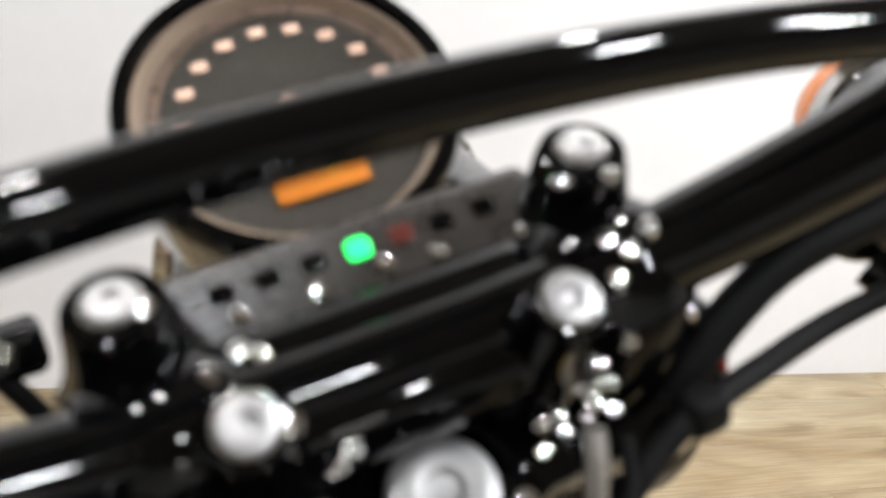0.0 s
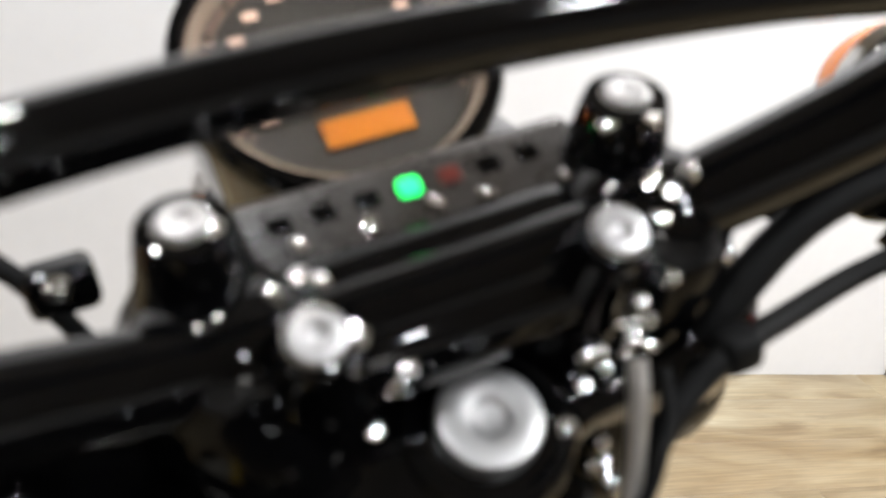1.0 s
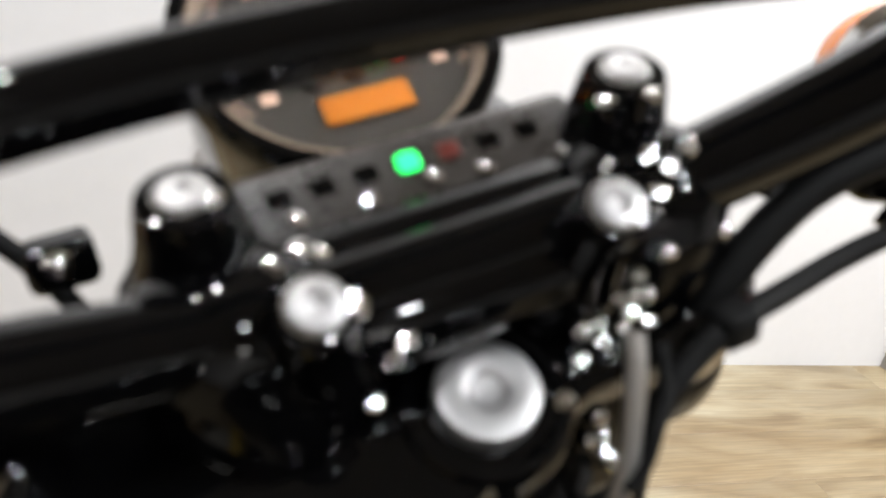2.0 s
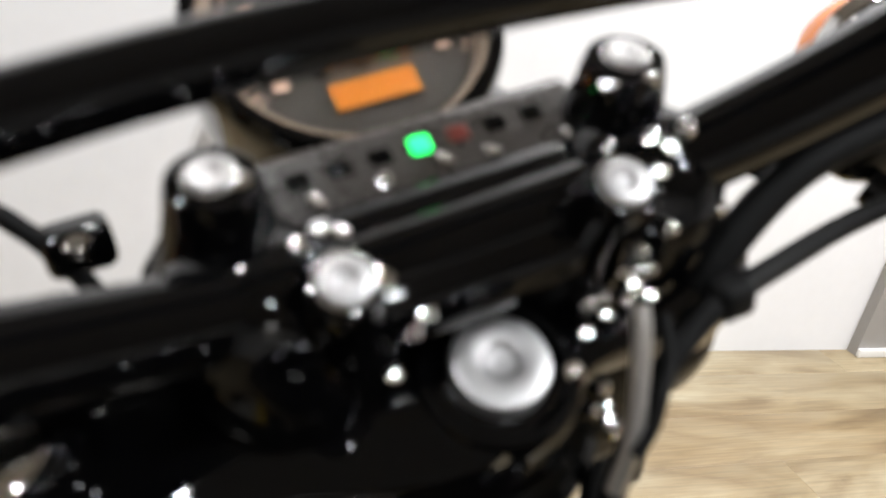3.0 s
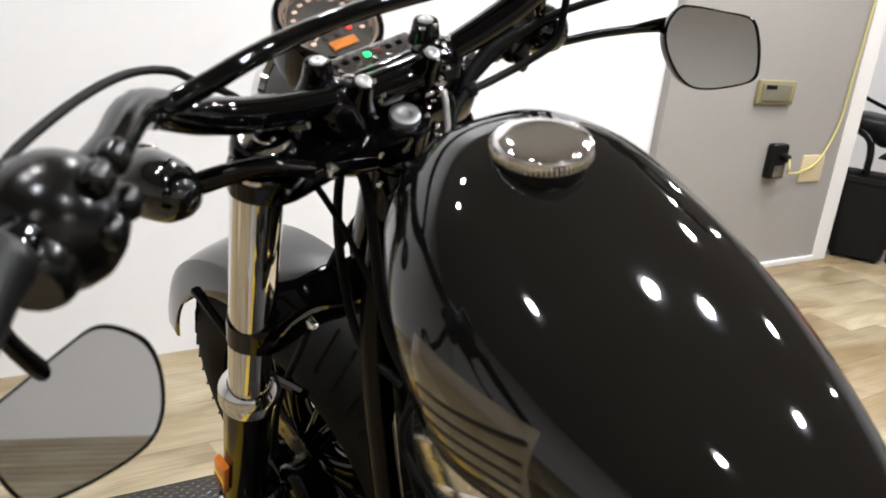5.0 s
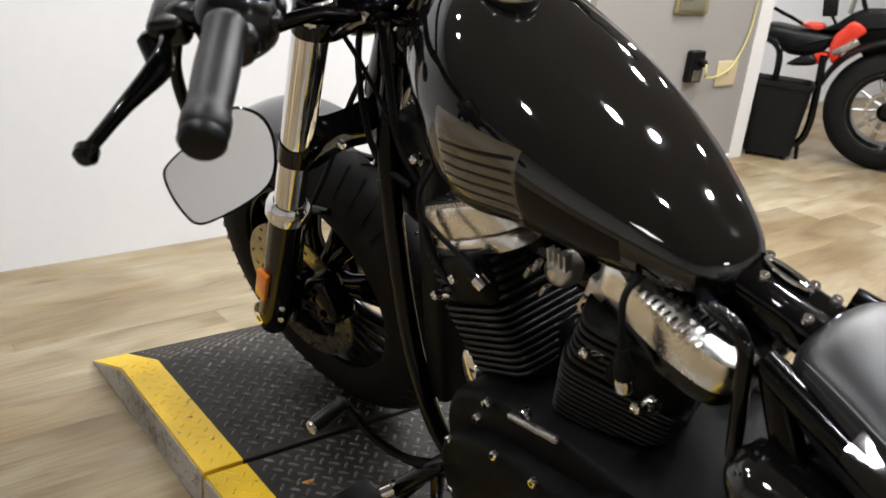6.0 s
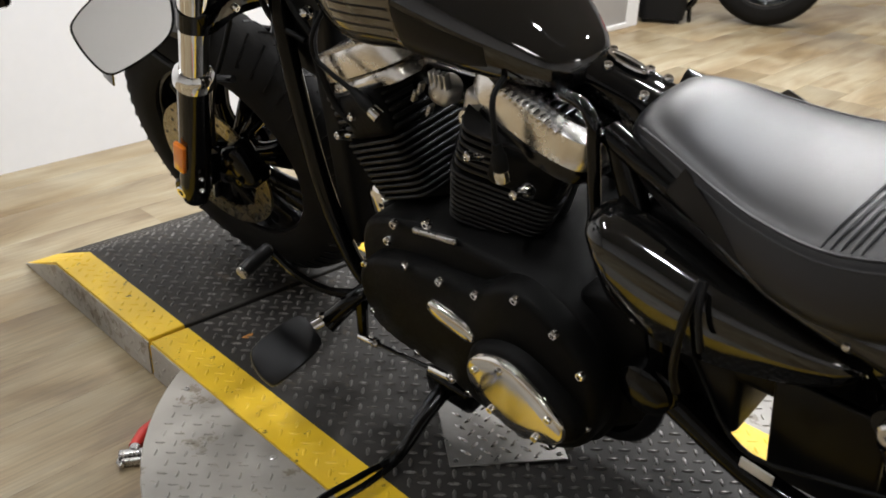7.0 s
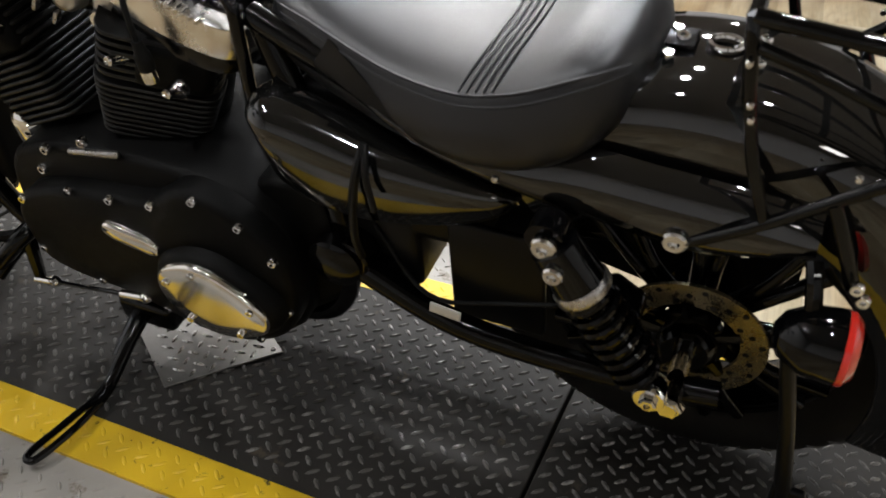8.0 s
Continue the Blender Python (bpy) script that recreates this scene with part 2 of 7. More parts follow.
M_GREYWALL = material("grey_wall_paint", (0.30, 0.285, 0.268), 0.6, vary=0.03, scale=3, bump=0.1, bump_scale=180)
M_TRIM = material("white_trim", (0.76, 0.75, 0.73), 0.45, vary=0.03, scale=6)
M_CEIL = material("ceiling_paint", (0.27, 0.257, 0.24), 0.8, vary=0.03, scale=3)
M_GLOW = material("lamp_diffuser", (1.0, 0.96, 0.9), 0.5, emit=14.0)
M_FRAMEW = material("lamp_frame_white", (0.7, 0.7, 0.7), 0.4)
M_OLIVE = material("olive_panel", (0.23, 0.20, 0.10), 0.45, vary=0.1)
M_PANELG = material("grey_green_panel", (0.16, 0.15, 0.11), 0.4, vary=0.1)
M_BEIGE = material("beige_plate", (0.56, 0.47, 0.30), 0.5, vary=0.05)
M_CABLE = material("yellow_cable", (0.50, 0.45, 0.16), 0.5, vary=0.1)
M_BIN = material("black_bin_plastic", (0.005, 0.005, 0.0055), 0.5, spec=0.2, vary=0.2, scale=6)
M_REDPAINT = material("red_body_paint", (0.62, 0.035, 0.015), 0.2, coat=1.0, vary=0.05)
M_REDTOOL = material("red_tool_grip", (0.55, 0.03, 0.02), 0.4, vary=0.1)
M_GREASE = material("orange_smear", (0.55, 0.22, 0.04), 0.6, vary=0.3, scale=60)


# ---- mesh helpers ----
def catmull(pts, sub, closed=False):
    pts = [Vector(p) for p in pts]
    n = len(pts)
    out = []
    for i in range(n if closed else n - 1):
        if closed:
            p0, p1, p2, p3 = pts[i - 1], pts[i], pts[(i + 1) % n], pts[(i + 2) % n]
        else:
            p1, p2 = pts[i], pts[i + 1]
            p0 = pts[i - 1] if i else p1 * 2 - p2
            p3 = pts[i + 2] if i + 2 < n else p2 * 2 - p1
        for k in range(sub):
            s = k / sub
            out.append(0.5 * (2 * p1 + (p2 - p0) * s + (2 * p0 - 5 * p1 + 4 * p2 - p3) * s * s + (3 * p1 - p0 - 3 * p2 + p3) * s ** 3))
    if not closed:
        out.append(pts[-1])
    return out


class G:
    """Collects vertices and faces of one mesh."""

    def __init__(self):
        self.v, self.f = [], []

    def add(self, verts, faces):
        o = len(self.v)
        self.v += [tuple(p) for p in verts]
        self.f += [tuple(i + o for i in face) for face in faces]
        return self

    def loft(self, rings, caps=True, wrap=False):
        n, m = len(rings[0]), len(rings)
        verts = [p for r in rings for p in r]
        faces = []
        for a in range(m if wrap else m - 1):
            b = (a + 1) % m
            for i in range(n):
                j = (i + 1) % n
                faces.append((a * n + i, a * n + j, b * n + j, b * n + i))
        if caps and not wrap:
            faces.append(tuple(range(n - 1, -1, -1)))
            faces.append(tuple((m - 1) * n + i for i in range(n)))
        return self.add(verts, faces)

    def tube(self, pts, r, seg=10, sub=6, caps=True, wrap=False):
        ctrl = len(pts)
        line = catmull(pts, sub, wrap) if ctrl > 2 and sub > 1 else [Vector(p) for p in pts]
        m = len(line)
        radii = [r] * m if not isinstance(r, (list, tuple)) else [float(np.interp(i / (m - 1) * (ctrl - 1), range(ctrl), r)) for i in range(m)]
        rings, up = [], None
        for i, p in enumerate(line):
            nxt = line[(i + 1) % m] if (wrap or i + 1 < m) else p
            prv = line[i - 1] if (wrap or i) else p
            d = (nxt - prv).normalized()
            if up is None:
                up = Vector((0, 0, 1)) if abs(d.z) < 0.9 else Vector((1, 0, 0))
            side = d.cross(up).normalized()
            up = side.cross(d).normalized()
            rings.append([p + radii[i] * (math.cos(a) * side + math.sin(a) * up) for a in (2 * math.pi * k / seg for k in range(seg))])
        return self.loft(rings, caps, wrap)

    def lathe(self, o, axis, prof, seg=28, ring=False):
        o, d = Vector(o), Vector(axis).normalized()
        u = d.cross(Vector((0, 0, 1)) if abs(d.z) < 0.9 else Vector((1, 0, 0))).normalized()
        w = d.cross(u)
        rings = [[o + d * h + max(r, 1e-5) * (math.cos(a) * u + math.sin(a) * w) for a in (2 * math.pi * k / seg for k in range(seg))] for h, r in prof]
        return self.loft(rings, caps=not ring, wrap=ring)

    def cyl(self, a, b, r, seg=16, bevel=0.0):
        a, b = Vector(a), Vector(b)
        h = (b - a).length
        prof = [(0, r - bevel), (bevel, r), (h - bevel, r), (h, r - bevel)] if bevel else [(0, r), (h, r)]
        return self.lathe(a, b - a, prof, seg)

    def bolt(self, o, axis, r, h, seg=14):
        """A cap screw with a socket."""
        return self.lathe(o, axis, [(0, r), (h * 0.7, r), (h, r * 0.82), (h, r * 0.45), (h * 0.45, r * 0.40)], seg)

    def rbox(self, c, size, r=0.004, m=None):
        c = Vector(c)
        hx, hy, hz = (s / 2 for s in size)
        r = min(r, hx * 0.98, hy * 0.98, hz * 0.98)

        def ring(z, inset):
            pts = []
            for sx, sy, a0 in ((1, 1, 0), (-1, 1, 90), (-1, -1, 180), (1, -1, 270)):
                for k in range(4):
                    a = radians(a0 + 30 * k)
                    pts.append(Vector((sx * (hx - r) + (r - inset) * math.cos(a), sy * (hy - r) + (r - inset) * math.sin(a), z)))
            return pts
        rings = []
        for z, inset in ((-hz, r), (-hz + r * 0.13, r * 0.5), (-hz + r * 0.5, r * 0.13), (-hz + r, 0), (hz - r, 0), (hz - r * 0.5, r * 0.13), (hz - r * 0.13, r * 0.5), (hz, r)):
            rings.append([(m @ p if m else p) + c for p in ring(z, min(inset, r * 0.98))])
        return self.loft(rings)

    def prism(self, poly, x0, x1, bev=0.004, sub=1, crown=0.0):
        """A plate: an outline of (y, z) points drawn out from x0 to x1, with eased edges and a domed face at x1."""
        line = [Vector((0, y, z)) for y, z in poly]
        if sub > 1:
            line = catmull(line, sub, True)
        n = len(line)
        cy, cz = sum(p.y for p in line) / n, sum(p.z for p in line) / n
        s = 1 if x1 > x0 else -1

        def ring(x, inset):
            out = []
            for i, p in enumerate(line):
                d = (line[(i + 1) % n] - line[i - 1]).normalized()
                nrm = Vector((0, d.z, -d.y))
                if nrm.dot(Vector((0, p.y - cy, p.z - cz))) < 0:
                    nrm = -nrm
                q = p - nrm * inset
                out.append(Vector((x, q.y, q.z)))
            return out
        rings = [ring(x0, 0), ring(x1 - s * bev, 0), ring(x1 - s * bev * 0.35, bev * 0.35), ring(x1, bev)]
        if crown:
            for k in (0.35, 0.65, 0.9):
                rings.append([Vector((x1 + s * crown * math.sin(k * math.pi / 2), cy + (p.y - cy) * (1 - k), cz + (p.z - cz) * (1 - k))) for p in rings[3]])
        return self.loft(rings)

    def shape(self, fn, *args, **kw):
        fn(self, *args, **kw)
        return self


def part(name, g, mat, parent=None, label="", xf=None, angle=38):
    me = bpy.data.meshes.new(name)
    verts = [tuple(xf @ Vector(p)) for p in g.v] if xf is not None else g.v
    me.from_pydata(verts, [], g.f)
    bm = bmesh.new()
    bm.from_mesh(me)
    bmesh.ops.recalc_face_normals(bm, faces=bm.faces)
    bm.to_mesh(me)
    bm.free()
    me.materials.append(mat)
    me.shade_smooth()
    me.set_sharp_from_angle(angle=radians(angle))
    ob = new(name, me)
    if parent is not None:
        ob.parent = parent
    if label:
        tagged(ob, label)
    return ob


def thing(name, label, category, m=None, group="", kind=""):
    ob = new(name)
    ob.empty_display_size = 0.1
    if m is not None:
        ob.matrix_world = m
    return tagged(ob, label, category, group, kind)


def quad_box(x0, x1, y0, y1, z0, z1):
    return G().add([(x0, y0, z0), (x1, y0, z0), (x1, y1, z0), (x0, y1, z0), (x0, y0, z1), (x1, y0, z1), (x1, y1, z1), (x0, y1, z1)],
                   [(3, 2, 1, 0), (4, 5, 6, 7), (0, 1, 5, 4), (1, 2, 6, 5), (2, 3, 7, 6), (3, 0, 4, 7)])


# ---- the room ----
ROOM = pose(0, 2.657, 0, 0, 0, 1.8)          # local x runs along the display wall, local y into it
R_L, R_R, R_B = -5.0, 7.4, -7.0
PIER0, PIER1, ALCOVE = 1.855, 3.10, 0.75

slab = tagged(part("floor", quad_box(R_L, R_R, R_B, 1.6, FLOOR_Z - 0.15, FLOOR_Z - 0.006), M_WOOD, xf=None), "light oak vinyl plank floor of the showroom", "floor", kind="structure")
slab.matrix_world = ROOM
tagged(part("wall_north", quad_box(R_L, PIER1 - 0.1, 0, 0.72, FLOOR_Z, CEIL_Z), M_WALL), "bright white painted showroom wall", "wall", kind="structure").matrix_world = ROOM
pier = tagged(part("wall_pier", quad_box(PIER0, PIER1, -0.035, 0.70, FLOOR_Z, CEIL_Z - 0.004), M_GREYWALL), "grey painted wall section with power socket", "wall", kind="structure")
pier.matrix_world = ROOM
tagged(part("wall_alcove", quad_box(PIER1 - 0.1, R_R, ALCOVE, ALCOVE + 0.15, FLOOR_Z, CEIL_Z), M_WALL), "white wall at the back of the alcove", "wall", kind="structure").matrix_world = ROOM
tagged(part("wall_west", quad_box(R_L - 0.15, R_L, R_B, 0.72, FLOOR_Z, CEIL_Z), M_WALL), "white side wall of the showroom", "wall", kind="structure").matrix_world = ROOM
tagged(part("wall_east", quad_box(R_R, R_R + 0.15, R_B, 1.0, FLOOR_Z, CEIL_Z), M_WALL), "white far side wall of the showroom", "wall", kind="structure").matrix_world = ROOM
tagged(part("wall_south", quad_box(R_L - 0.15, R_R + 0.15, R_B - 0.15, R_B, FLOOR_Z, CEIL_Z), M_WALL), "white rear wall of the showroom", "wall", kind="structure").matrix_world = ROOM
tagged(part("ceiling", quad_box(R_L - 0.15, R_R + 0.15, R_B - 0.15, 1.0, CEIL_Z, CEIL_Z + 0.12), M_CEIL), "plain grey ceiling", "ceiling", kind="structure").matrix_world = ROOM
tagged(part("trim", quad_box(PIER1, PIER1 + 0.11, -0.040, 0.70, FLOOR_Z, CEIL_Z - 0.006), M_TRIM), "white trim board on the wall end", "trim", kind="structure").matrix_world = ROOM
tagged(part("baseboard", G().rbox(((PIER0 + PIER1) / 2, -0.042, FLOOR_Z + 0.014), (PIER1 - PIER0, 0.014, 0.028), 0.003), M_TRIM), "thin white base strip along the grey wall", "baseboard", kind="structure").matrix_world = ROOM

for px_, py_ in PANELS:
    lamp = thing("ceiling_light", "square white ceiling panel lamp, switched on", "light", pose(px_, py_, CEIL_Z), "ceiling panel lamps")
    part("frame", G().loft([[(a * s, b * s, z) for a, b in ((1, 1), (-1, 1), (-1, -1), (1, -1))] for s, z in ((0.33, 0), (0.33, -0.012), (0.30, -0.018), (0.30, 0))], caps=False), M_FRAMEW, lamp)
    part("diffuser", quad_box(-0.30, 0.30, -0.30, 0.30, -0.010, -0.004), M_GLOW, lamp)
for px_, py_ in SPOTS:
    lamp = thing("downlight", "round recessed ceiling spot, switched on", "light", pose(px_, py_, CEIL_Z), "ceiling downlights")
    part("trim_ring", G().lathe((0, 0, 0), (0, 0, -1), [(0, 0.075), (0.008, 0.073), (0.012, 0.062), (0.0, 0.058)], 24, ring=True), M_FRAMEW, lamp)
    part("lens", G().lathe((0, 0, -0.002), (0, 0, -1), [(0, 0.056), (0.004, 0.054), (0.006, 0.03)], 20), M_GLOW, lamp)

# ---- the turntable platform ----
X_L, X_LI, X_RI, X_R = -0.388, -0.310, 0.170, 0.248
Y_F, Y_FK, Y_SF, Y_SR, Y_RK, Y_R = 2.03, 1.83, 1.398, 0.165, -0.27, -0.47
PLAT = thing("display_platform", "low steel tread-plate turntable platform with yellow edges", "platform", kind="")


def deck_section(ya, yb, slope_a, slope_b):
    """Side profile of one platform section, drawn out across the width; slopes run down to the floor."""
    prof = []
    if slope_a is not None:
        prof += [(ya, FLOOR_Z + 0.003), (slope_a, 0)]
    else:
        prof += [(ya, FLOOR_Z + 0.003), (ya, -0.002), (ya + 0.002, 0)]
    if slope_b is not None:
        prof += [(slope_b, 0), (yb, FLOOR_Z + 0.003)]
    else:
        prof += [(yb - 0.002, 0), (yb, -0.002), (yb, FLOOR_Z + 0.003)]
    return prof


def deck_z(y):
    if y > Y_FK:
        return (Y_F - y) / (Y_F - Y_FK) * -FLOOR_Z + FLOOR_Z
    if y < Y_RK:
        return (y - Y_R) / (Y_RK - Y_R) * -FLOOR_Z + FLOOR_Z
    return 0.0


for nm, ya, yb, sa, sb in (("front_deck", Y_SF + 0.006, Y_F, None, Y_FK), ("centre_deck", Y_SR + 0.0025, Y_SF - 0.006, None, None), ("rear_deck", Y_R, Y_SR - 0.0025, Y_RK, None)):
    prof = deck_section(ya, yb, sa, sb)
    part(nm, G().loft([[(x, y, z) for y, z in prof] for x in (X_LI, X_RI)]), M_DECK, PLAT)
    for x0, x1 in ((X_L, X_LI), (X_RI, X_R)):
        part("yellow_edge", G().loft([[(x, y, z + (0.001 if z > FLOOR_Z + 0.01 else 0)) for y, z in prof] for x in (x0, x1)]), M_YELLOW, PLAT, "worn yellow painted edge strip")
    for x0, x1 in ((X_L - 0.003, X_L), (X_R, X_R + 0.003)):
        part("side_plate", G().loft([[(x, y, min(z, z - 0.006 if z > FLOOR_Z + 0.02 else z)) for y, z in prof] for x in (x0, x1)]), M_BARE, PLAT, "bare tread-plate side skirt")


def lug_field(x0, x1, y0, y1, pitch, test, zf, lift, length=0.0250, width=0.0080, base=None):
    """Raised tread lugs in alternating directions."""
    vs, fs = [], []
    cx, cy, r = (x0 + x1) / 2, (y0 + y1) / 2, math.sqrt(0.5)
    n = int(((x1 - x0) + (y1 - y0)) / pitch) // 2 + 2
    for j in range(-n, n + 1):
        for i in range(-n, n + 1):
            x, y = cx + (i - j) * pitch * r, cy + (i + j) * pitch * r
            if not (x0 + length * 0.3 < x < x1 - length * 0.3 and y0 < y < y1 and test(x, y)):
                continue
            a = radians(45 if (i + j) % 2 else -45)
            ca, sa = math.cos(a), math.sin(a)
            o = len(vs)
            z = zf(y)
            for u, w, h in ((-1, 0, 0), (-0.5, 0.9, 0), (0.5, 0.9, 0), (1, 0, 0), (0.5, -0.9, 0), (-0.5, -0.9, 0), (-0.6, 0, 1), (0, 0.45, 1), (0.6, 0, 1), (0, -0.45, 1)):
                lx, ly = u * length / 2, w * width / 2
                yy = y + lx * sa + ly * ca
                vs.append((x + lx * ca - ly * sa, yy, zf(yy) + h * lift - (0.0006 if not h else 0)))
            for t in ((0, 1, 6), (1, 7, 6), (1, 2, 7), (2, 8, 7), (2, 3, 8), (3, 4, 8), (4, 9, 8), (4, 5, 9), (5, 6, 9), (5, 0, 6), (6, 7, 8, 9)):
                fs.append(tuple(o + k for k in reversed(t)))
    return G().add(vs, fs)


def gap_free(y):
    return abs(y - Y_SF) > 0.014 and abs(y - Y_SR) > 0.014 and y < Y_F - 0.012 and y > Y_R + 0.012


PITCH = 0.0235
lugs = part("tread_pattern", lug_field(X_LI + 0.004, X_RI - 0.004, Y_R, Y_F, PITCH, lambda x, y: gap_free(y) and x < X_RI - 0.008, deck_z, 0.0027), M_LUG, PLAT)
tagged(lugs, "rubbed raised tread pattern", kind="stuff")
for x0, x1 in ((X_L + 0.004, X_LI), (X_RI + 0.004, X_R)):
    tagged(part("tread_pattern", lug_field(x0, x1, Y_R, Y_F, PITCH, lambda x, y: gap_free(y) and x < x1 - 0.008, lambda y: deck_z(y) + 0.001, 0.0015), M_YELLOW, PLAT), "yellow painted tread pattern", kind="stuff")

# raised pattern on the left side skirt
skirt = lug_field(FLOOR_Z + 0.006, -0.006, Y_R, Y_F, PITCH, lambda x, y: gap_free(y) and x < deck_z(y) - 0.016, lambda y: 0.0, 0.0016)
for nm_x, sgn in ((X_L - 0.003, -1), (X_R + 0.003, 1)):
    field = G()
    field.v, field.f = [(nm_x + sgn * z, y, x) for x, y, z in skirt.v], list(skirt.f)
    tagged(part("tread_pattern", field, M_BARE, PLAT), "raised pattern on the side skirt", kind="stuff")

# bare square patch plate on the deck
PATCH = thing("patch_plate", "square bare aluminium tread plate screwed to the deck", "plate", pose(-0.0805, 0.7635, 0.0015, 0, 0, -36.8))
part("plate", G().rbox((0, 0, 0.0015), (0.194, 0.194, 0.003), 0.001), M_PATCH, PATCH)
tagged(part("tread_pattern", lug_field(-0.09, 0.09, -0.09, 0.09, 0.0235, lambda x, y: True, lambda y: 0.003, 0.0022), M_PATCHLUG, PATCH), kind="stuff")
for sx, sy in ((1, 1), (1, -1), (-1, 1), (-1, -1)):
    part("screw", G().lathe((sx * 0.085, sy * 0.085, 0.003), (0, 0, 1), [(0, 0.005), (0.002, 0.0046), (0.0026, 0.003), (0.0014, 0.002)], 12), M_STEEL, PATCH)

# round bare turntable rim
DISC = thing("turntable_disc", "round bare tread-plate turntable disc under the platform", "turntable", pose(-0.07, 0.80, -0.004))
DR = 0.575
part("disc", G().lathe((0, 0, FLOOR_Z + 0.01), (0, 0, 1), [(0, DR - 0.03), (-FLOOR_Z - 0.024, DR - 0.03), (-FLOOR_Z - 0.022, DR), (-FLOOR_Z - 0.0125, DR), (-FLOOR_Z - 0.0105, DR - 0.002)], 72), M_BARE, DISC)
tagged(part("tread_pattern", lug_field(-DR, DR, -DR, DR, 0.0245, lambda x, y: x * x + y * y < (DR - 0.02) ** 2 and not (X_L + 0.07 - 0.012 < x < X_R + 0.07 + 0.012), lambda y: -0.0005, 0.0020, 0.020, 0.0056), M_BARE, DISC), "raised tread pattern", kind="stuff")
for sx, sy in ((-0.336, 0.157), (-0.343, 0.415), (-0.40, -0.2), (0.40, 0.2), (0.40, -0.2)):
    part("screw", G().lathe((sx, sy, -0.001), (0, 0, 1), [(0, 0.006), (0.002, 0.0055), (0.0028, 0.0035), (0.0014, 0.0025)], 12), M_STEEL, DISC)


# ---- the motorcycle: x to its right, y ahead, z up, rear axle above y = 0; it leans on its stand ----
LEAN = 14.3
BIKE = thing("motorcycle", "gloss black cruiser motorcycle leaning on its side stand", "motorcycle", pose(0, 0, 0, 0, -LEAN, 0))
PIVOT, AXIS = Vector((0, 1.11, 0.925)), Vector((0, -0.5, 0.866))
STEER = Matrix.Translation(PIVOT) @ Matrix.Rotation(radians(10), 4, AXIS) @ Matrix.Translation(-PIVOT)
FY, WR = 1.497, 0.32
SIDES = (-1, 1)


def arc_ring(cy, cz, prof, a0, a1, n):
    """Rings of a mudguard: a closed (x, r) outline swept about the axle from angle a0 to a1."""
    return [[(x, cy + r * math.cos(a), cz + r * math.sin(a)) for x, r in prof] for a in (radians(a0 + (a1 - a0) * k / n) for k in range(n + 1))]


def guard_profile(half, r, drop, th=0.003, crown=0.02, n=10):
    outer = []
    for k in range(n + 1):
        s = -1 + 2 * k / n
        outer.append((half * math.sin(s * math.pi / 2), r - crown * abs(s) ** 2.2 - drop * max(0, abs(s) - 0.72) / 0.28))
    inner = [(x * (1 - th / half), q - th) for x, q in reversed(outer)]
    return outer + inner


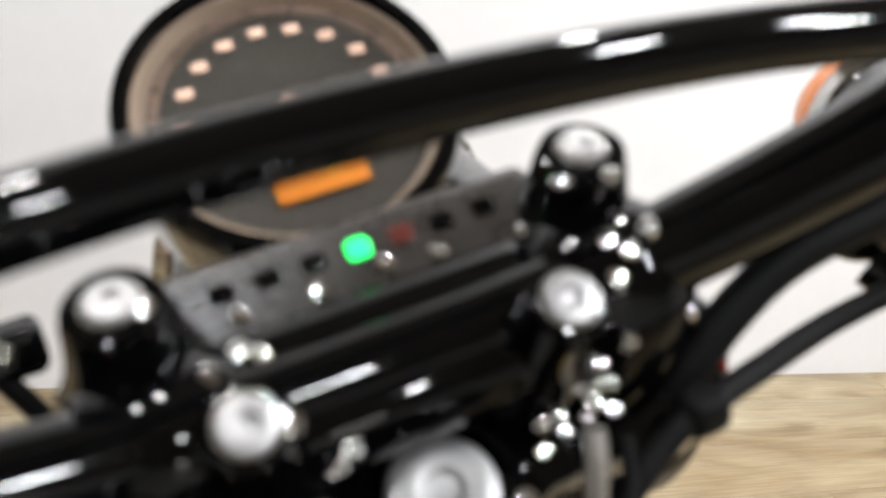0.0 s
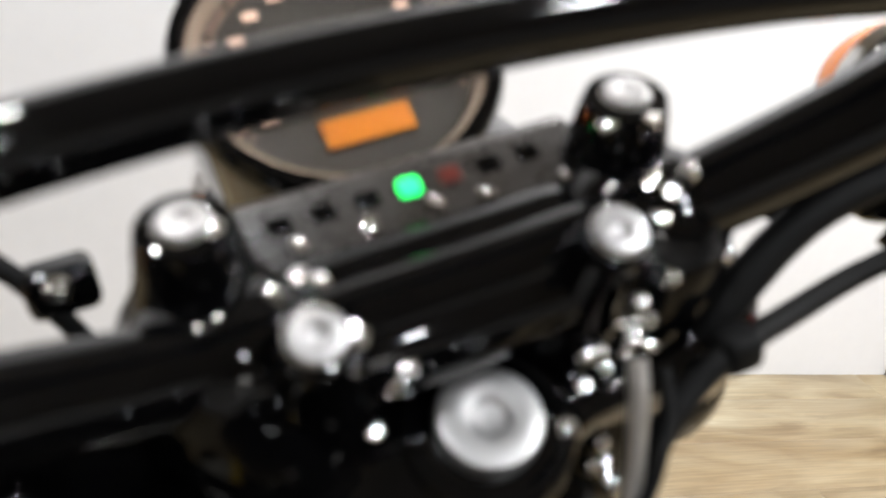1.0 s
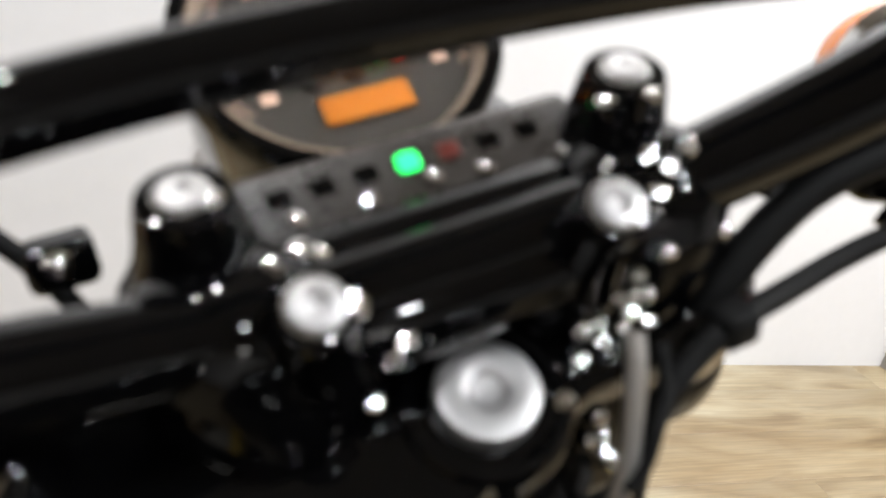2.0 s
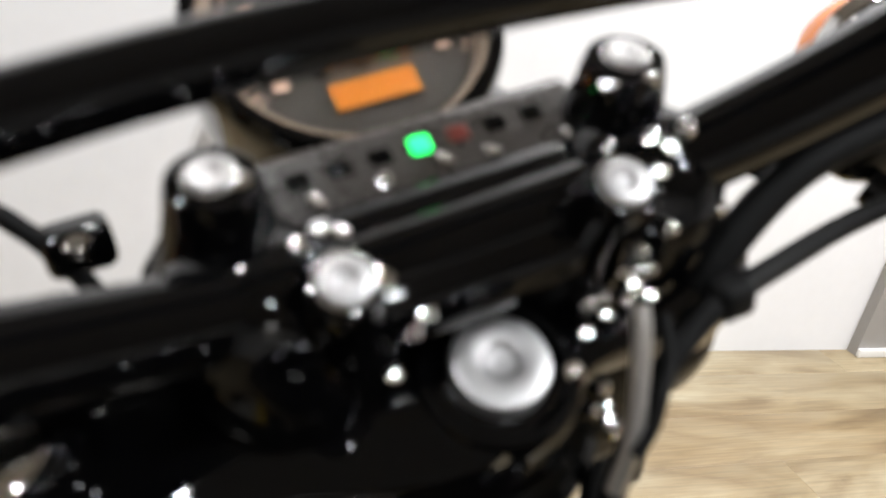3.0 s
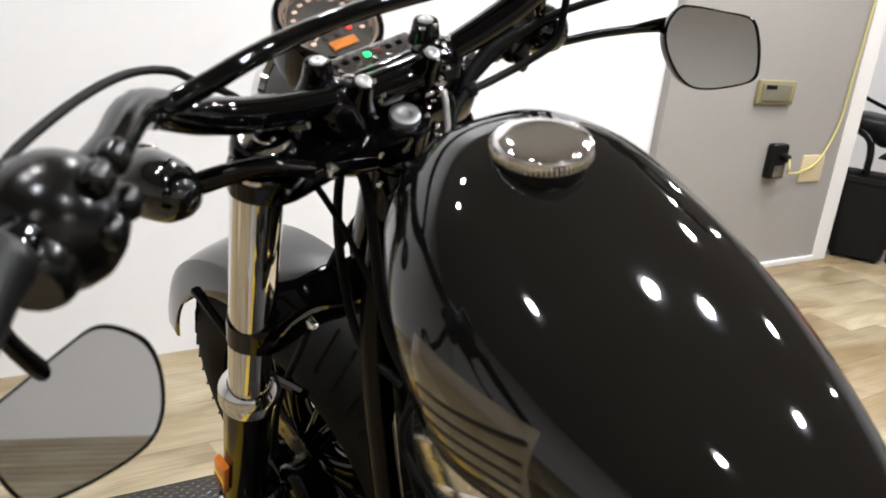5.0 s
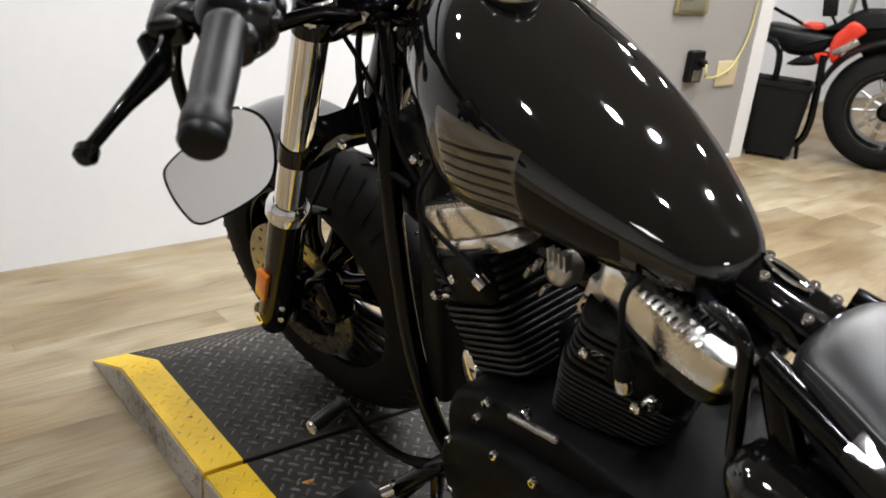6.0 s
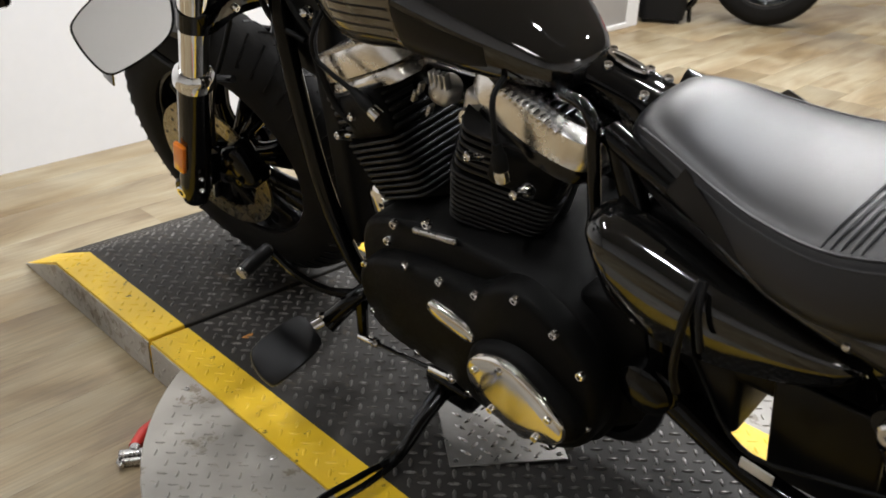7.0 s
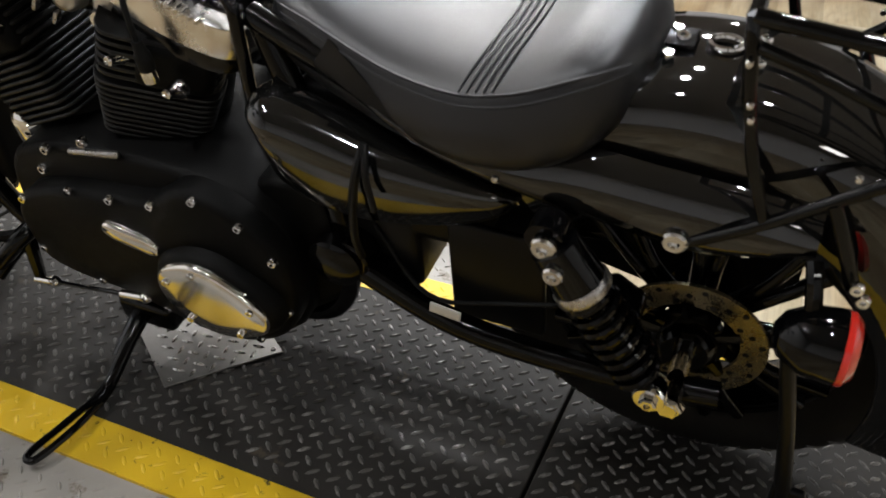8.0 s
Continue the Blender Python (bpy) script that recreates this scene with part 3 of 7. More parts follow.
def wheel(cy, half, xf, rim_r, name, disc_x, WR=0.32, ri=0.104, ro=0.146, cx=0.0, thick=1.0):
    c = (cx, cy, WR)
    hub = part(name, G().lathe((-0.075, cy, WR), (1, 0, 0), [(0, 0.028), (0.01, 0.036), (0.045, 0.038), (0.05, 0.03), (0.10, 0.03), (0.105, 0.045), (0.14, 0.043), (0.15, 0.028)], 24), M_BLACK, BIKE, "black cast wheel with fat tyre", xf)
    prof = []
    for k in range(17):
        a = math.pi * (0.02 + 0.96 * k / 16)
        prof.append((-half * math.cos(a) * (0.86 + 0.14 * math.sin(a) ** 0.5), rim_r + (WR - rim_r) * math.sin(a) ** 1.0))
    prof += [(half * 0.75, rim_r - 0.012), (-half * 0.75, rim_r - 0.012)]
    part("tyre", G().lathe(c, (1, 0, 0), prof, 72, ring=True), M_TYRE, hub, "black rubber tyre", xf)
    tread = G()
    for k in range(54):
        a0 = 2 * math.pi * k / 54
        for s in SIDES:
            pts = []
            for q in range(5):
                x = s * half * (0.12 + 0.68 * q / 4)
                a = a0 + 0.05 * q / 4 + (0.03 if s > 0 else 0)
                t = math.acos(min(1, abs(x) / half))
                r = rim_r + (WR - rim_r) * math.sin(t) ** 1.0
                pts.append((cx + x, cy + (r + 0.0002) * math.cos(a), WR + (r + 0.0002) * math.sin(a)))
            tread.tube(pts, 0.0022, 4, 1)
    part("tread_groove", tread, M_PLASTIC, hub, "", xf)
    rim = [(-half * 0.72, rim_r + 0.008), (-half * 0.66, rim_r + 0.010), (-half * 0.6, rim_r - 0.006), (-half * 0.3, rim_r - 0.022), (half * 0.3, rim_r - 0.022), (half * 0.6, rim_r - 0.006), (half * 0.66, rim_r + 0.010), (half * 0.72, rim_r + 0.008), (half * 0.62, rim_r - 0.018), (0, rim_r - 0.034), (-half * 0.62, rim_r - 0.018)]
    part("rim", G().lathe(c, (1, 0, 0), rim, 60, ring=True), M_BLACK, hub, "gloss black rim", xf)
    part("rim_stripe", G().lathe((cx - half * 0.735, cy, WR), (1, 0, 0), [(0, rim_r + 0.004), (0, rim_r + 0.007), (0.0015, rim_r + 0.007), (0.0015, rim_r + 0.004)], 60, ring=True), M_STEEL, hub, "thin grey rim line", xf)
    for k in range(9):
        a = 2 * math.pi * (k + 0.3) / 9
        g = G()
        for da in (-0.07, 0.07):
            g.tube([(-0.02, cy + 0.038 * math.cos(a + da * 2.5), WR + 0.038 * math.sin(a + da * 2.5)), (-0.024, cy + 0.11 * math.cos(a + da * 1.3), WR + 0.11 * math.sin(a + da * 1.3)), (-0.01, cy + (rim_r - 0.02) * math.cos(a + da * 1.7), WR + (rim_r - 0.02) * math.sin(a + da * 1.7))], [0.020 * thick, 0.0165 * thick, 0.0195 * thick], 10, 4)
        part("spoke", g, M_BLACK, hub, "", xf)
    # drilled brake disc: a flat ring with round holes, carried on a black spider
    g = G()
    n, th = 72, 0.005
    g.lathe((disc_x, cy, WR), (1, 0, 0), [(0, ri), (0, ro), (th, ro), (th, ri)], n, ring=True)
    dsk = part("brake_disc", g, M_DISC, hub, "drilled steel brake disc", xf)
    holes = G()
    for k in range(30):
        a = 2 * math.pi * k / 30
        r = ri + (0.22, 0.5, 0.78)[k % 3] * (ro - ri)
        holes.lathe((disc_x - 0.0006, cy + r * math.cos(a), WR + r * math.sin(a)), (1, 0, 0), [(0, 0.0038), (0.0004, 0.0034)], 8)
    tagged(part("disc_drilling", holes, M_PLASTIC, hub, "", xf), kind="stuff")
    g = G()
    for k in range(5):
        a = 2 * math.pi * k / 5 + 0.2
        g.tube([(disc_x + 0.004, cy + 0.03 * math.cos(a), WR + 0.03 * math.sin(a)), (disc_x + 0.003, cy + (ri + 0.004) * math.cos(a), WR + (ri + 0.004) * math.sin(a))], [0.012, 0.008], 8, 1)
    g.lathe((disc_x - 0.004, cy, WR), (1, 0, 0), [(0, 0.03), (0.004, 0.045), (0.012, 0.045), (0.014, 0.03)], 24)
    part("disc_carrier", g, M_BLACK, hub, "", xf)
    return hub


wheel(FY, 0.066, STEER, 0.212, "front_wheel", -0.082)
wheel(0.0, 0.062, None, 0.205, "rear_wheel", -0.052, 0.303, 0.060, 0.092, 0.042, 0.52)

# front mudguard
part("front_fender", G().loft(arc_ring(FY, WR, guard_profile(0.078, 0.348, 0.035), 28, 106, 26)), M_PAINT, BIKE, "short gloss black front mudguard", STEER)
g = G()
for s in SIDES:
    g.tube([(s * 0.079, FY + 0.30 * math.cos(radians(70)), WR + 0.30 * math.sin(radians(70))), (s * 0.088, FY + 0.23 * math.cos(radians(100)), WR + 0.23 * math.sin(radians(100))), (s * 0.09, FY + 0.30 * math.cos(radians(128)), WR + 0.30 * math.sin(radians(128)))], 0.007, 8, 6)
part("fender_bracket", g, M_BLACK, BIKE, "", STEER)

# fork
FD = Vector((0, -0.5, 0.866))


def fork_pt(s, z, dx=0.0, dy=0.0):
    k = (z - WR) / 0.866
    return Vector(((-0.150 if s < 0 else 0.086 if s > 0 else -0.022) + dx, FY - 0.012 - 0.5 * k + dy, z))


for s in SIDES:
    part("fork_tube", G().lathe(fork_pt(s, 0.55), FD, [(0, 0.0245), (0.44 if s < 0 else 0.37, 0.0245)], 28), M_CHROME, BIKE, "polished chrome fork tube", STEER)
    sl = part("fork_slider", G().lathe(fork_pt(s, 0.285), FD, [(0, 0.018), (0.006, 0.026), (0.05, 0.031), (0.07, 0.0305), (0.10, 0.029), (0.33, 0.030), (0.345, 0.031)], 28), M_BLACK, BIKE, "gloss black fork slider", STEER)
    part("dust_cover", G().lathe(fork_pt(s, 0.583), FD, [(0, 0.031), (0.003, 0.036), (0.02, 0.036), (0.027, 0.033), (0.033, 0.026)], 28), M_CHROME, sl, "chrome dust cover ring", STEER)
    part("axle_clamp", G().cyl(((-0.095 if s < 0 else 0.075), FY, WR), ((-0.172 if s < 0 else 0.128), FY, WR), 0.027, 20, 0.004), M_BLACK, sl, "", STEER)
    part("axle_end", G().bolt(((-0.172 if s < 0 else 0.128), FY, WR), (s, 0, 0), 0.014, 0.008), M_CHROME, sl, "chrome axle end", STEER)
    part("slider_bolt", G().bolt(fork_pt(s, 0.285) + Vector((0, 0.006, 0)), (0, 0.5, -0.866), 0.011, 0.010), M_CHROME, sl, "", STEER)
    for dz in (0.0, 0.032):
        part("pinch_bolt", G().bolt(fork_pt(s, 0.335 + dz, s * 0.015, -0.034), (s * 0.5, -0.8, 0.1), 0.0055, 0.009), M_CHROME, sl, "", STEER)
    part("reflector", G().rbox(fork_pt(s, 0.425, s * 0.034, 0.006), (0.010, 0.026, 0.076), 0.003, Matrix.Rotation(radians(30), 3, "X")), M_AMBER, sl, "amber side reflector", STEER)

# triple clamps
clamp_n = FD
for nm, zc, thick, yo in (("lower_clamp", 0.695, 0.045, 0.0), ("upper_clamp", 0.905, 0.028, 0.0)):
    g = G()
    cpt = fork_pt(0, zc)
    ang = Matrix.Rotation(radians(30), 3, "X")
    outline = [(-0.155, 0.0), (-0.125, 0.032), (-0.05, 0.008), (0.05, 0.008), (0.100, 0.028), (0.124, 0.0), (0.100, -0.030), (0.05, -0.030), (0.0, -0.045), (-0.06, -0.030), (-0.125, -0.032)]
    line = catmull([Vector((x, y, 0)) for x, y in outline], 5, True)
    rings = []
    for h, k in ((0, 0.96), (0.003, 1.0), (thick - 0.004, 1.0), (thick, 0.965)):
        rings.append([cpt + ang @ Vector((p.x * k, p.y * k, h)) for p in line])
    g.loft(rings)
    part(nm, g, M_BAR, BIKE, "gloss black fork clamp", STEER)
for s in SIDES:
    cap_at = fork_pt(s, 0.934, 0.012, 0.012) if s < 0 else fork_pt(s, 0.866)
    fcap = part("fork_cap", G().lathe(cap_at, FD, [(0, 0.0290), (0.008, 0.0290), (0.014, 0.0278), (0.018, 0.0262), (0.020, 0.0240), (0.0185, 0.0228)], 32), M_BAR, BIKE, "black fork top cap with bright plug", STEER)
    part("cap_plug", G().lathe(cap_at + FD * 0.016, FD, [(0, 0.0226), (0.0022, 0.0226), (0.0032, 0.0212), (0.0034, 0.0100), (0.0058, 0.0094), (0.0062, 0.0050)], 32), M_CHROME if s < 0 else M_BAR, fcap, "", STEER)
# pinch bolts and clips round the clamps
for s in SIDES:
    for zc in ((0.712, 0.915) if s < 0 else (0.712,)):
        part("clamp_bolt", G().bolt(fork_pt(s, zc, -s * 0.045, -0.045), (0, -0.8, -0.4), 0.006, 0.010), M_CHROME, BIKE, "", STEER)

# steering stem nut: a bright domed nut in a black cup, over a stepped collar
NUTC = PIVOT + Vector((-0.003, 0.0035, 0.0))
stem = part("stem_cover", G().lathe(NUTC - FD * 0.052, FD, [(0, 0.034), (0.004, 0.0365), (0.010, 0.0365), (0.013, 0.034), (0.016, 0.0295), (0.024, 0.0275), (0.038, 0.0262), (0.046, 0.0252), (0.0475, 0.0238), (0.0475, 0.0215), (0.0455, 0.0200), (0.042, 0.0185), (0.040, 0.0165)], 40), M_BAR, BIKE, "black steering stem cover", STEER)
part("stem_nut", G().lathe(NUTC - FD * 0.014, FD, [(0, 0.0152), (0.0120, 0.0152), (0.0136, 0.0145), (0.0141, 0.0130), (0.0143, 0.0070), (0.0138, 0.0056), (0.0124, 0.0044), (0.0120, 0.002)], 40), M_NUT, stem, "bright machined stem nut", STEER)
for k in range(5):
    a = radians(-62 + 27 * k)
    tab_c = NUTC - FD * 0.010 + Vector((0.0218 * math.cos(a), 0.866 * 0.0218 * math.sin(a), 0.5 * 0.0218 * math.sin(a)))
    part("lock_tab", G().rbox(tab_c, (0.0075, 0.0050, 0.0050), 0.0022, Matrix.Rotation(radians(30), 3, "X") @ Matrix.Rotation(a, 3, "Z")), M_STEEL, stem, "", STEER)

# handlebar clamp block with warning lamps: two full risers, four flared bolt bosses, a sloping lamp plate between
g = G()
for s in SIDES:
    rings = []
    for x, y, z, rx, ry in ((0.042, 1.145, 0.880, 0.017, 0.020), (0.046, 1.144, 0.895, 0.021, 0.023), (0.053, 1.142, 0.915, 0.026, 0.026), (0.059, 1.139, 0.935, 0.029, 0.027), (0.062, 1.138, 0.950, 0.029, 0.026), (0.062, 1.138, 0.961, 0.026, 0.023), (0.062, 1.139, 0.969, 0.020, 0.018), (0.062, 1.140, 0.973, 0.012, 0.011)):
        rings.append([Vector((s * x + rx * math.cos(q), y + ry * math.sin(q), z)) for q in (2 * math.pi * k / 36 for k in range(36))])
    g.loft(rings)
g.rbox((-0.002, 1.152, 0.918), (0.095, 0.026, 0.052), 0.012, Matrix.Rotation(radians(20), 3, "X"))
riser = part("riser", g, M_BAR, BIKE, "black cast handlebar risers", STEER)
FAR_N, NEAR_N = Vector((0, -0.34, 0.94)).normalized(), Vector((0, -0.62, 0.78)).normalized()
for s in SIDES:
    for bx, by, bz, n, r, flare in ((s * 0.0635, 1.1435, 0.991, FAR_N, 0.0068, 0.94), (s * 0.0402 - 0.0044, 1.1070, 0.9708, NEAR_N, 0.0070, 0.76)):
        top = Vector((bx, by, bz))
        part("riser_boss", G().lathe(top - n * 0.046, n, [(0, 0.029 * flare), (0.010, 0.0255 * flare), (0.018, 0.0205 * flare), (0.026, 0.0170 * flare), (0.035, 0.0148 * flare), (0.041, 0.0138 * flare), (0.0445, 0.0126 * flare), (0.0450, 0.0112 * flare)], 32), M_BAR, riser, "", STEER)
        part("riser_bolt", G().lathe(top - n * 0.004, n, [(0, r), (0.0040, r), (0.0047, r * 0.93), (0.0050, r * 0.84), (0.0051, r * 0.46), (0.0047, r * 0.40), (0.0040, r * 0.30), (0.0038, r * 0.1)], 28), M_NUT, riser, "silver button bolt", STEER)
        rim = G()
        for k in range(18):
            q = 2 * math.pi * k / 18
            u = n.cross(Vector((1, 0, 0))).normalized()
            w = n.cross(u)
            rim.rbox(top - n * 0.0020 + (r + 0.0002) * (math.cos(q) * u + math.sin(q) * w), (0.0016, 0.0016, 0.0034), 0.0006)
        part("bolt_knurl", rim, M_CHROME, riser, "", STEER)
part("bar_clamp", G().rbox((-0.002, 1.1345, 0.9520), (0.100, 0.044, 0.026), 0.0115, Matrix.Rotation(radians(30), 3, "X")), M_BAR, riser, "gloss black handlebar clamp", STEER)
tilt = Matrix.Rotation(radians(36), 3, "X")
tn = tilt @ Vector((0, 0, 1))
ty = tilt @ Vector((0, 1, 0))
PC = Vector((0, 1.1590, 0.9745)) - ty * 0.010 - tn * 0.0072
lamp_bar = part("indicator_housing", G().rbox(PC, (0.116, 0.044, 0.014), 0.0050, tilt), M_PLATE, BIKE, "dusty black warning lamp strip", STEER)
for k in range(-3, 4):
    c = PC + tn * 0.0068 + ty * 0.0105 + Vector((0.0128 * k, 0, 0))
    lens = part("indicator_lens", G().rbox(c, (0.0072, 0.0058, 0.0022), 0.0010, tilt) if k else G().rbox(c, (0.0068, 0.0062, 0.0034), 0.0016, tilt), M_LED_G if k == 0 else M_LED_R if k == 1 else M_BAR, lamp_bar, "lit green warning lamp" if k == 0 else "", STEER)
# polished strip, added and tilted to stand for a lamp's reflection on the plate
part("reflection_strip", G().rbox(PC + tn * 0.0076 - ty * 0.0060 + Vector((-0.024, 0, 0)), (0.020, 0.0062, 0.0016), 0.0005, Matrix.Rotation(radians(-7), 3, "Y") @ Matrix.Rotation(radians(22), 3, "X")), M_POLISH, lamp_bar, "bright strip standing for a lamp's reflection", STEER)
# flat-domed chrome caps added as glints on the clamp, cable clips and lamp plate
GLINT_CAPS = [
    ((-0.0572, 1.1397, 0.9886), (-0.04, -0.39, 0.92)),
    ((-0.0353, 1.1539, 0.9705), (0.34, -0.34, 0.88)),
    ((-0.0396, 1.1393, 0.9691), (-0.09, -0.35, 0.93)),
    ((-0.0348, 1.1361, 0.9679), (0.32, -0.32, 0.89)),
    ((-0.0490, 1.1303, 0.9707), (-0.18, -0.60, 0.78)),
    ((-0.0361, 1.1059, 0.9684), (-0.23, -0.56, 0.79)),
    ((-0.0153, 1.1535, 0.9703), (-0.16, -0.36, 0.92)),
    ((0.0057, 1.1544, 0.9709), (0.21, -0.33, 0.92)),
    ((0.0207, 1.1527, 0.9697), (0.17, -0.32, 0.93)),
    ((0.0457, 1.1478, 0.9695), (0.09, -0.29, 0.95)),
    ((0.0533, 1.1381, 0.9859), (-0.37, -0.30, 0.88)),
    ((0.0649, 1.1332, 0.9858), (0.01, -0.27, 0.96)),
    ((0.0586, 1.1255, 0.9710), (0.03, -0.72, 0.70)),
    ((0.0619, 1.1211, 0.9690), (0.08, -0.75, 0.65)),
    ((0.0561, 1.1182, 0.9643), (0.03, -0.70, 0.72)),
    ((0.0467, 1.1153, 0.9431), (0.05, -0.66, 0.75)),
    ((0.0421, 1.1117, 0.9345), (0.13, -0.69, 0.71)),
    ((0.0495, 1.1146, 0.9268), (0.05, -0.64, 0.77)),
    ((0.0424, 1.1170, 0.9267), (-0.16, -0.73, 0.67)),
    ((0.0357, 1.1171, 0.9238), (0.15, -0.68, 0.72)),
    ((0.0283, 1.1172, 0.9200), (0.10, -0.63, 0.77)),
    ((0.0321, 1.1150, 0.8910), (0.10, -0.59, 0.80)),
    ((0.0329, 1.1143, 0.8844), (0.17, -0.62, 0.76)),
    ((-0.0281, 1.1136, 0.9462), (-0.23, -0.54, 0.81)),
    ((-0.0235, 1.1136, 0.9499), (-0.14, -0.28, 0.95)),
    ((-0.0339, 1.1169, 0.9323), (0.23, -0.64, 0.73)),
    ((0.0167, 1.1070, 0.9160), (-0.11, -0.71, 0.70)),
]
# each cap is tilted halfway between a lamp and the viewpoint
for c, n in GLINT_CAPS:
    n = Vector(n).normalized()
    part("glint_cap", G().lathe(Vector(c) - n * 0.0018, n, [(0, 0.0030), (0.0020, 0.0030), (0.00214, 0.0026), (0.00232, 0.0018), (0.00246, 0.0008), (0.00249, 0.0003)], 20), M_CHROME, riser, "", STEER)

# speedometer
GN = Vector((0, -0.60, 0.80)).normalized()
GC = Vector((0.003, 1.222, 0.994))
gauge = part("speedometer", G().lathe(GC - GN * 0.058, GN, [(0, 0.030), (0.008, 0.046), (0.03, 0.052), (0.060, 0.0545), (0.066, 0.0555), (0.070, 0.0540), (0.070, 0.0500), (0.062, 0.0485), (0.060, 0.0480)], 48), M_BAR, BIKE, "round black speedometer with lit orange display", STEER)
part("dial", G().lathe(GC + GN * 0.002, GN, [(0, 0.0478), (0.001, 0.0475)], 40), M_DIAL, gauge, "dark dial face", STEER)
gu = Vector((1, 0, 0))
gv = GN.cross(gu)


def dial_pt(a, r, h=0.0042):
    return GC + GN * h + r * (math.sin(a) * gu + math.cos(a) * gv)


part("dial_ring", G().lathe(GC + GN * 0.003, GN, [(0, 0.0475), (0.006, 0.0488), (0.006, 0.0470), (0.0005, 0.0445)], 48, ring=True), M_DIALRING, gauge, "bronze inner dial ring", STEER)
basis = Matrix((gu, gv, GN)).transposed()
for k in range(13):
    a = radians(-120 + 20 * k)
    part("dial_figure", G().rbox(dial_pt(a, 0.0335), (0.0052, 0.0036, 0.0006), 0.0003, basis), M_DIALMARK, gauge, "", STEER)
ticks = G()
for k in range(61):
    a = radians(-120 + 4 * k)
    ticks.tube([dial_pt(a, 0.0405), dial_pt(a, 0.0438 if k % 5 else 0.0422)], 0.0003, 4, 1)
tagged(part("dial_ticks", ticks, M_DIALMARK, gauge, "", STEER), "fine pale dial ticks", kind="stuff")
pane = part("glass", G().lathe(GC + GN * 0.0095, GN, [(0, 0.0490), (0.0008, 0.0488), (0.0022, 0.030), (0.0028, 0.010)], 40), M_GLASS, gauge, "clear gauge glass", STEER)
pane.visible_shadow = False
part("display", G().rbox(GC + GN * 0.004 - gv * 0.0265 + gu * 0.0, (0.030, 0.0105, 0.001), 0.0006, basis), M_LCD, gauge, "lit orange digital display", STEER)
part("needle", G().tube([dial_pt(radians(-120), 0.030, 0.006), dial_pt(radians(60), 0.006, 0.006)], [0.0006, 0.0012], 6, 1).lathe(GC + GN * 0.004, GN, [(0, 0.005), (0.004, 0.0045), (0.005, 0.003)], 16), M_DIALMARK, gauge, "pale needle", STEER)
for ax_, ay_, mat in ((0.016, -0.012, M_RED), (0.0, -0.014, M_PLASTIC), (-0.014, -0.014, M_PLASTIC)):
    part("dial_lamp", G().lathe(GC + GN * 0.0035 + gu * ax_ + gv * ay_, GN, [(0, 0.0035), (0.0012, 0.003)], 14), mat, gauge, "", STEER)

# handlebar with cross brace
BAR_L = [(0, 1.131, 0.955), (-0.06, 1.130, 0.957), (-0.140, 1.123, 0.972), (-0.198, 1.110, 0.994), (-0.254, 1.070, 1.025), (-0.300, 1.014, 1.024), (-0.356, 0.957, 1.024), (-0.410, 0.904, 1.020), (-0.487, 0.836, 0.985)]
bar_pts = [(-x, y, z) for x, y, z in reversed(BAR_L[1:])] + BAR_L
handlebar = part("handlebar", G().tube(bar_pts, [0.0114, 0.0114, 0.0118, 0.0130, 0.0146, 0.0156, 0.0154, 0.0130, 0.0125, 0.0130, 0.0154, 0.0156, 0.0146, 0.0130, 0.0118, 0.0114, 0.0114], 18, 5), M_BAR, BIKE, "gloss black handlebar with cross brace", STEER)
part("cross_brace", G().tube([(-0.232, 1.082, 1.017), (-0.200, 1.0800, 1.0225), (-0.150, 1.0906, 1.0275), (-0.1, 1.1024, 1.0287), (-0.05, 1.1110, 1.0278), (0, 1.1164, 1.0253), (0.05, 1.1174, 1.0218), (0.1, 1.1146, 1.0169), (0.15, 1.1089, 1.0099), (0.2, 1.1020, 1.0010), (0.222, 1.0960, 1.004)], 0.0086, 18, 4), M_BAR, handlebar, "", STEER)


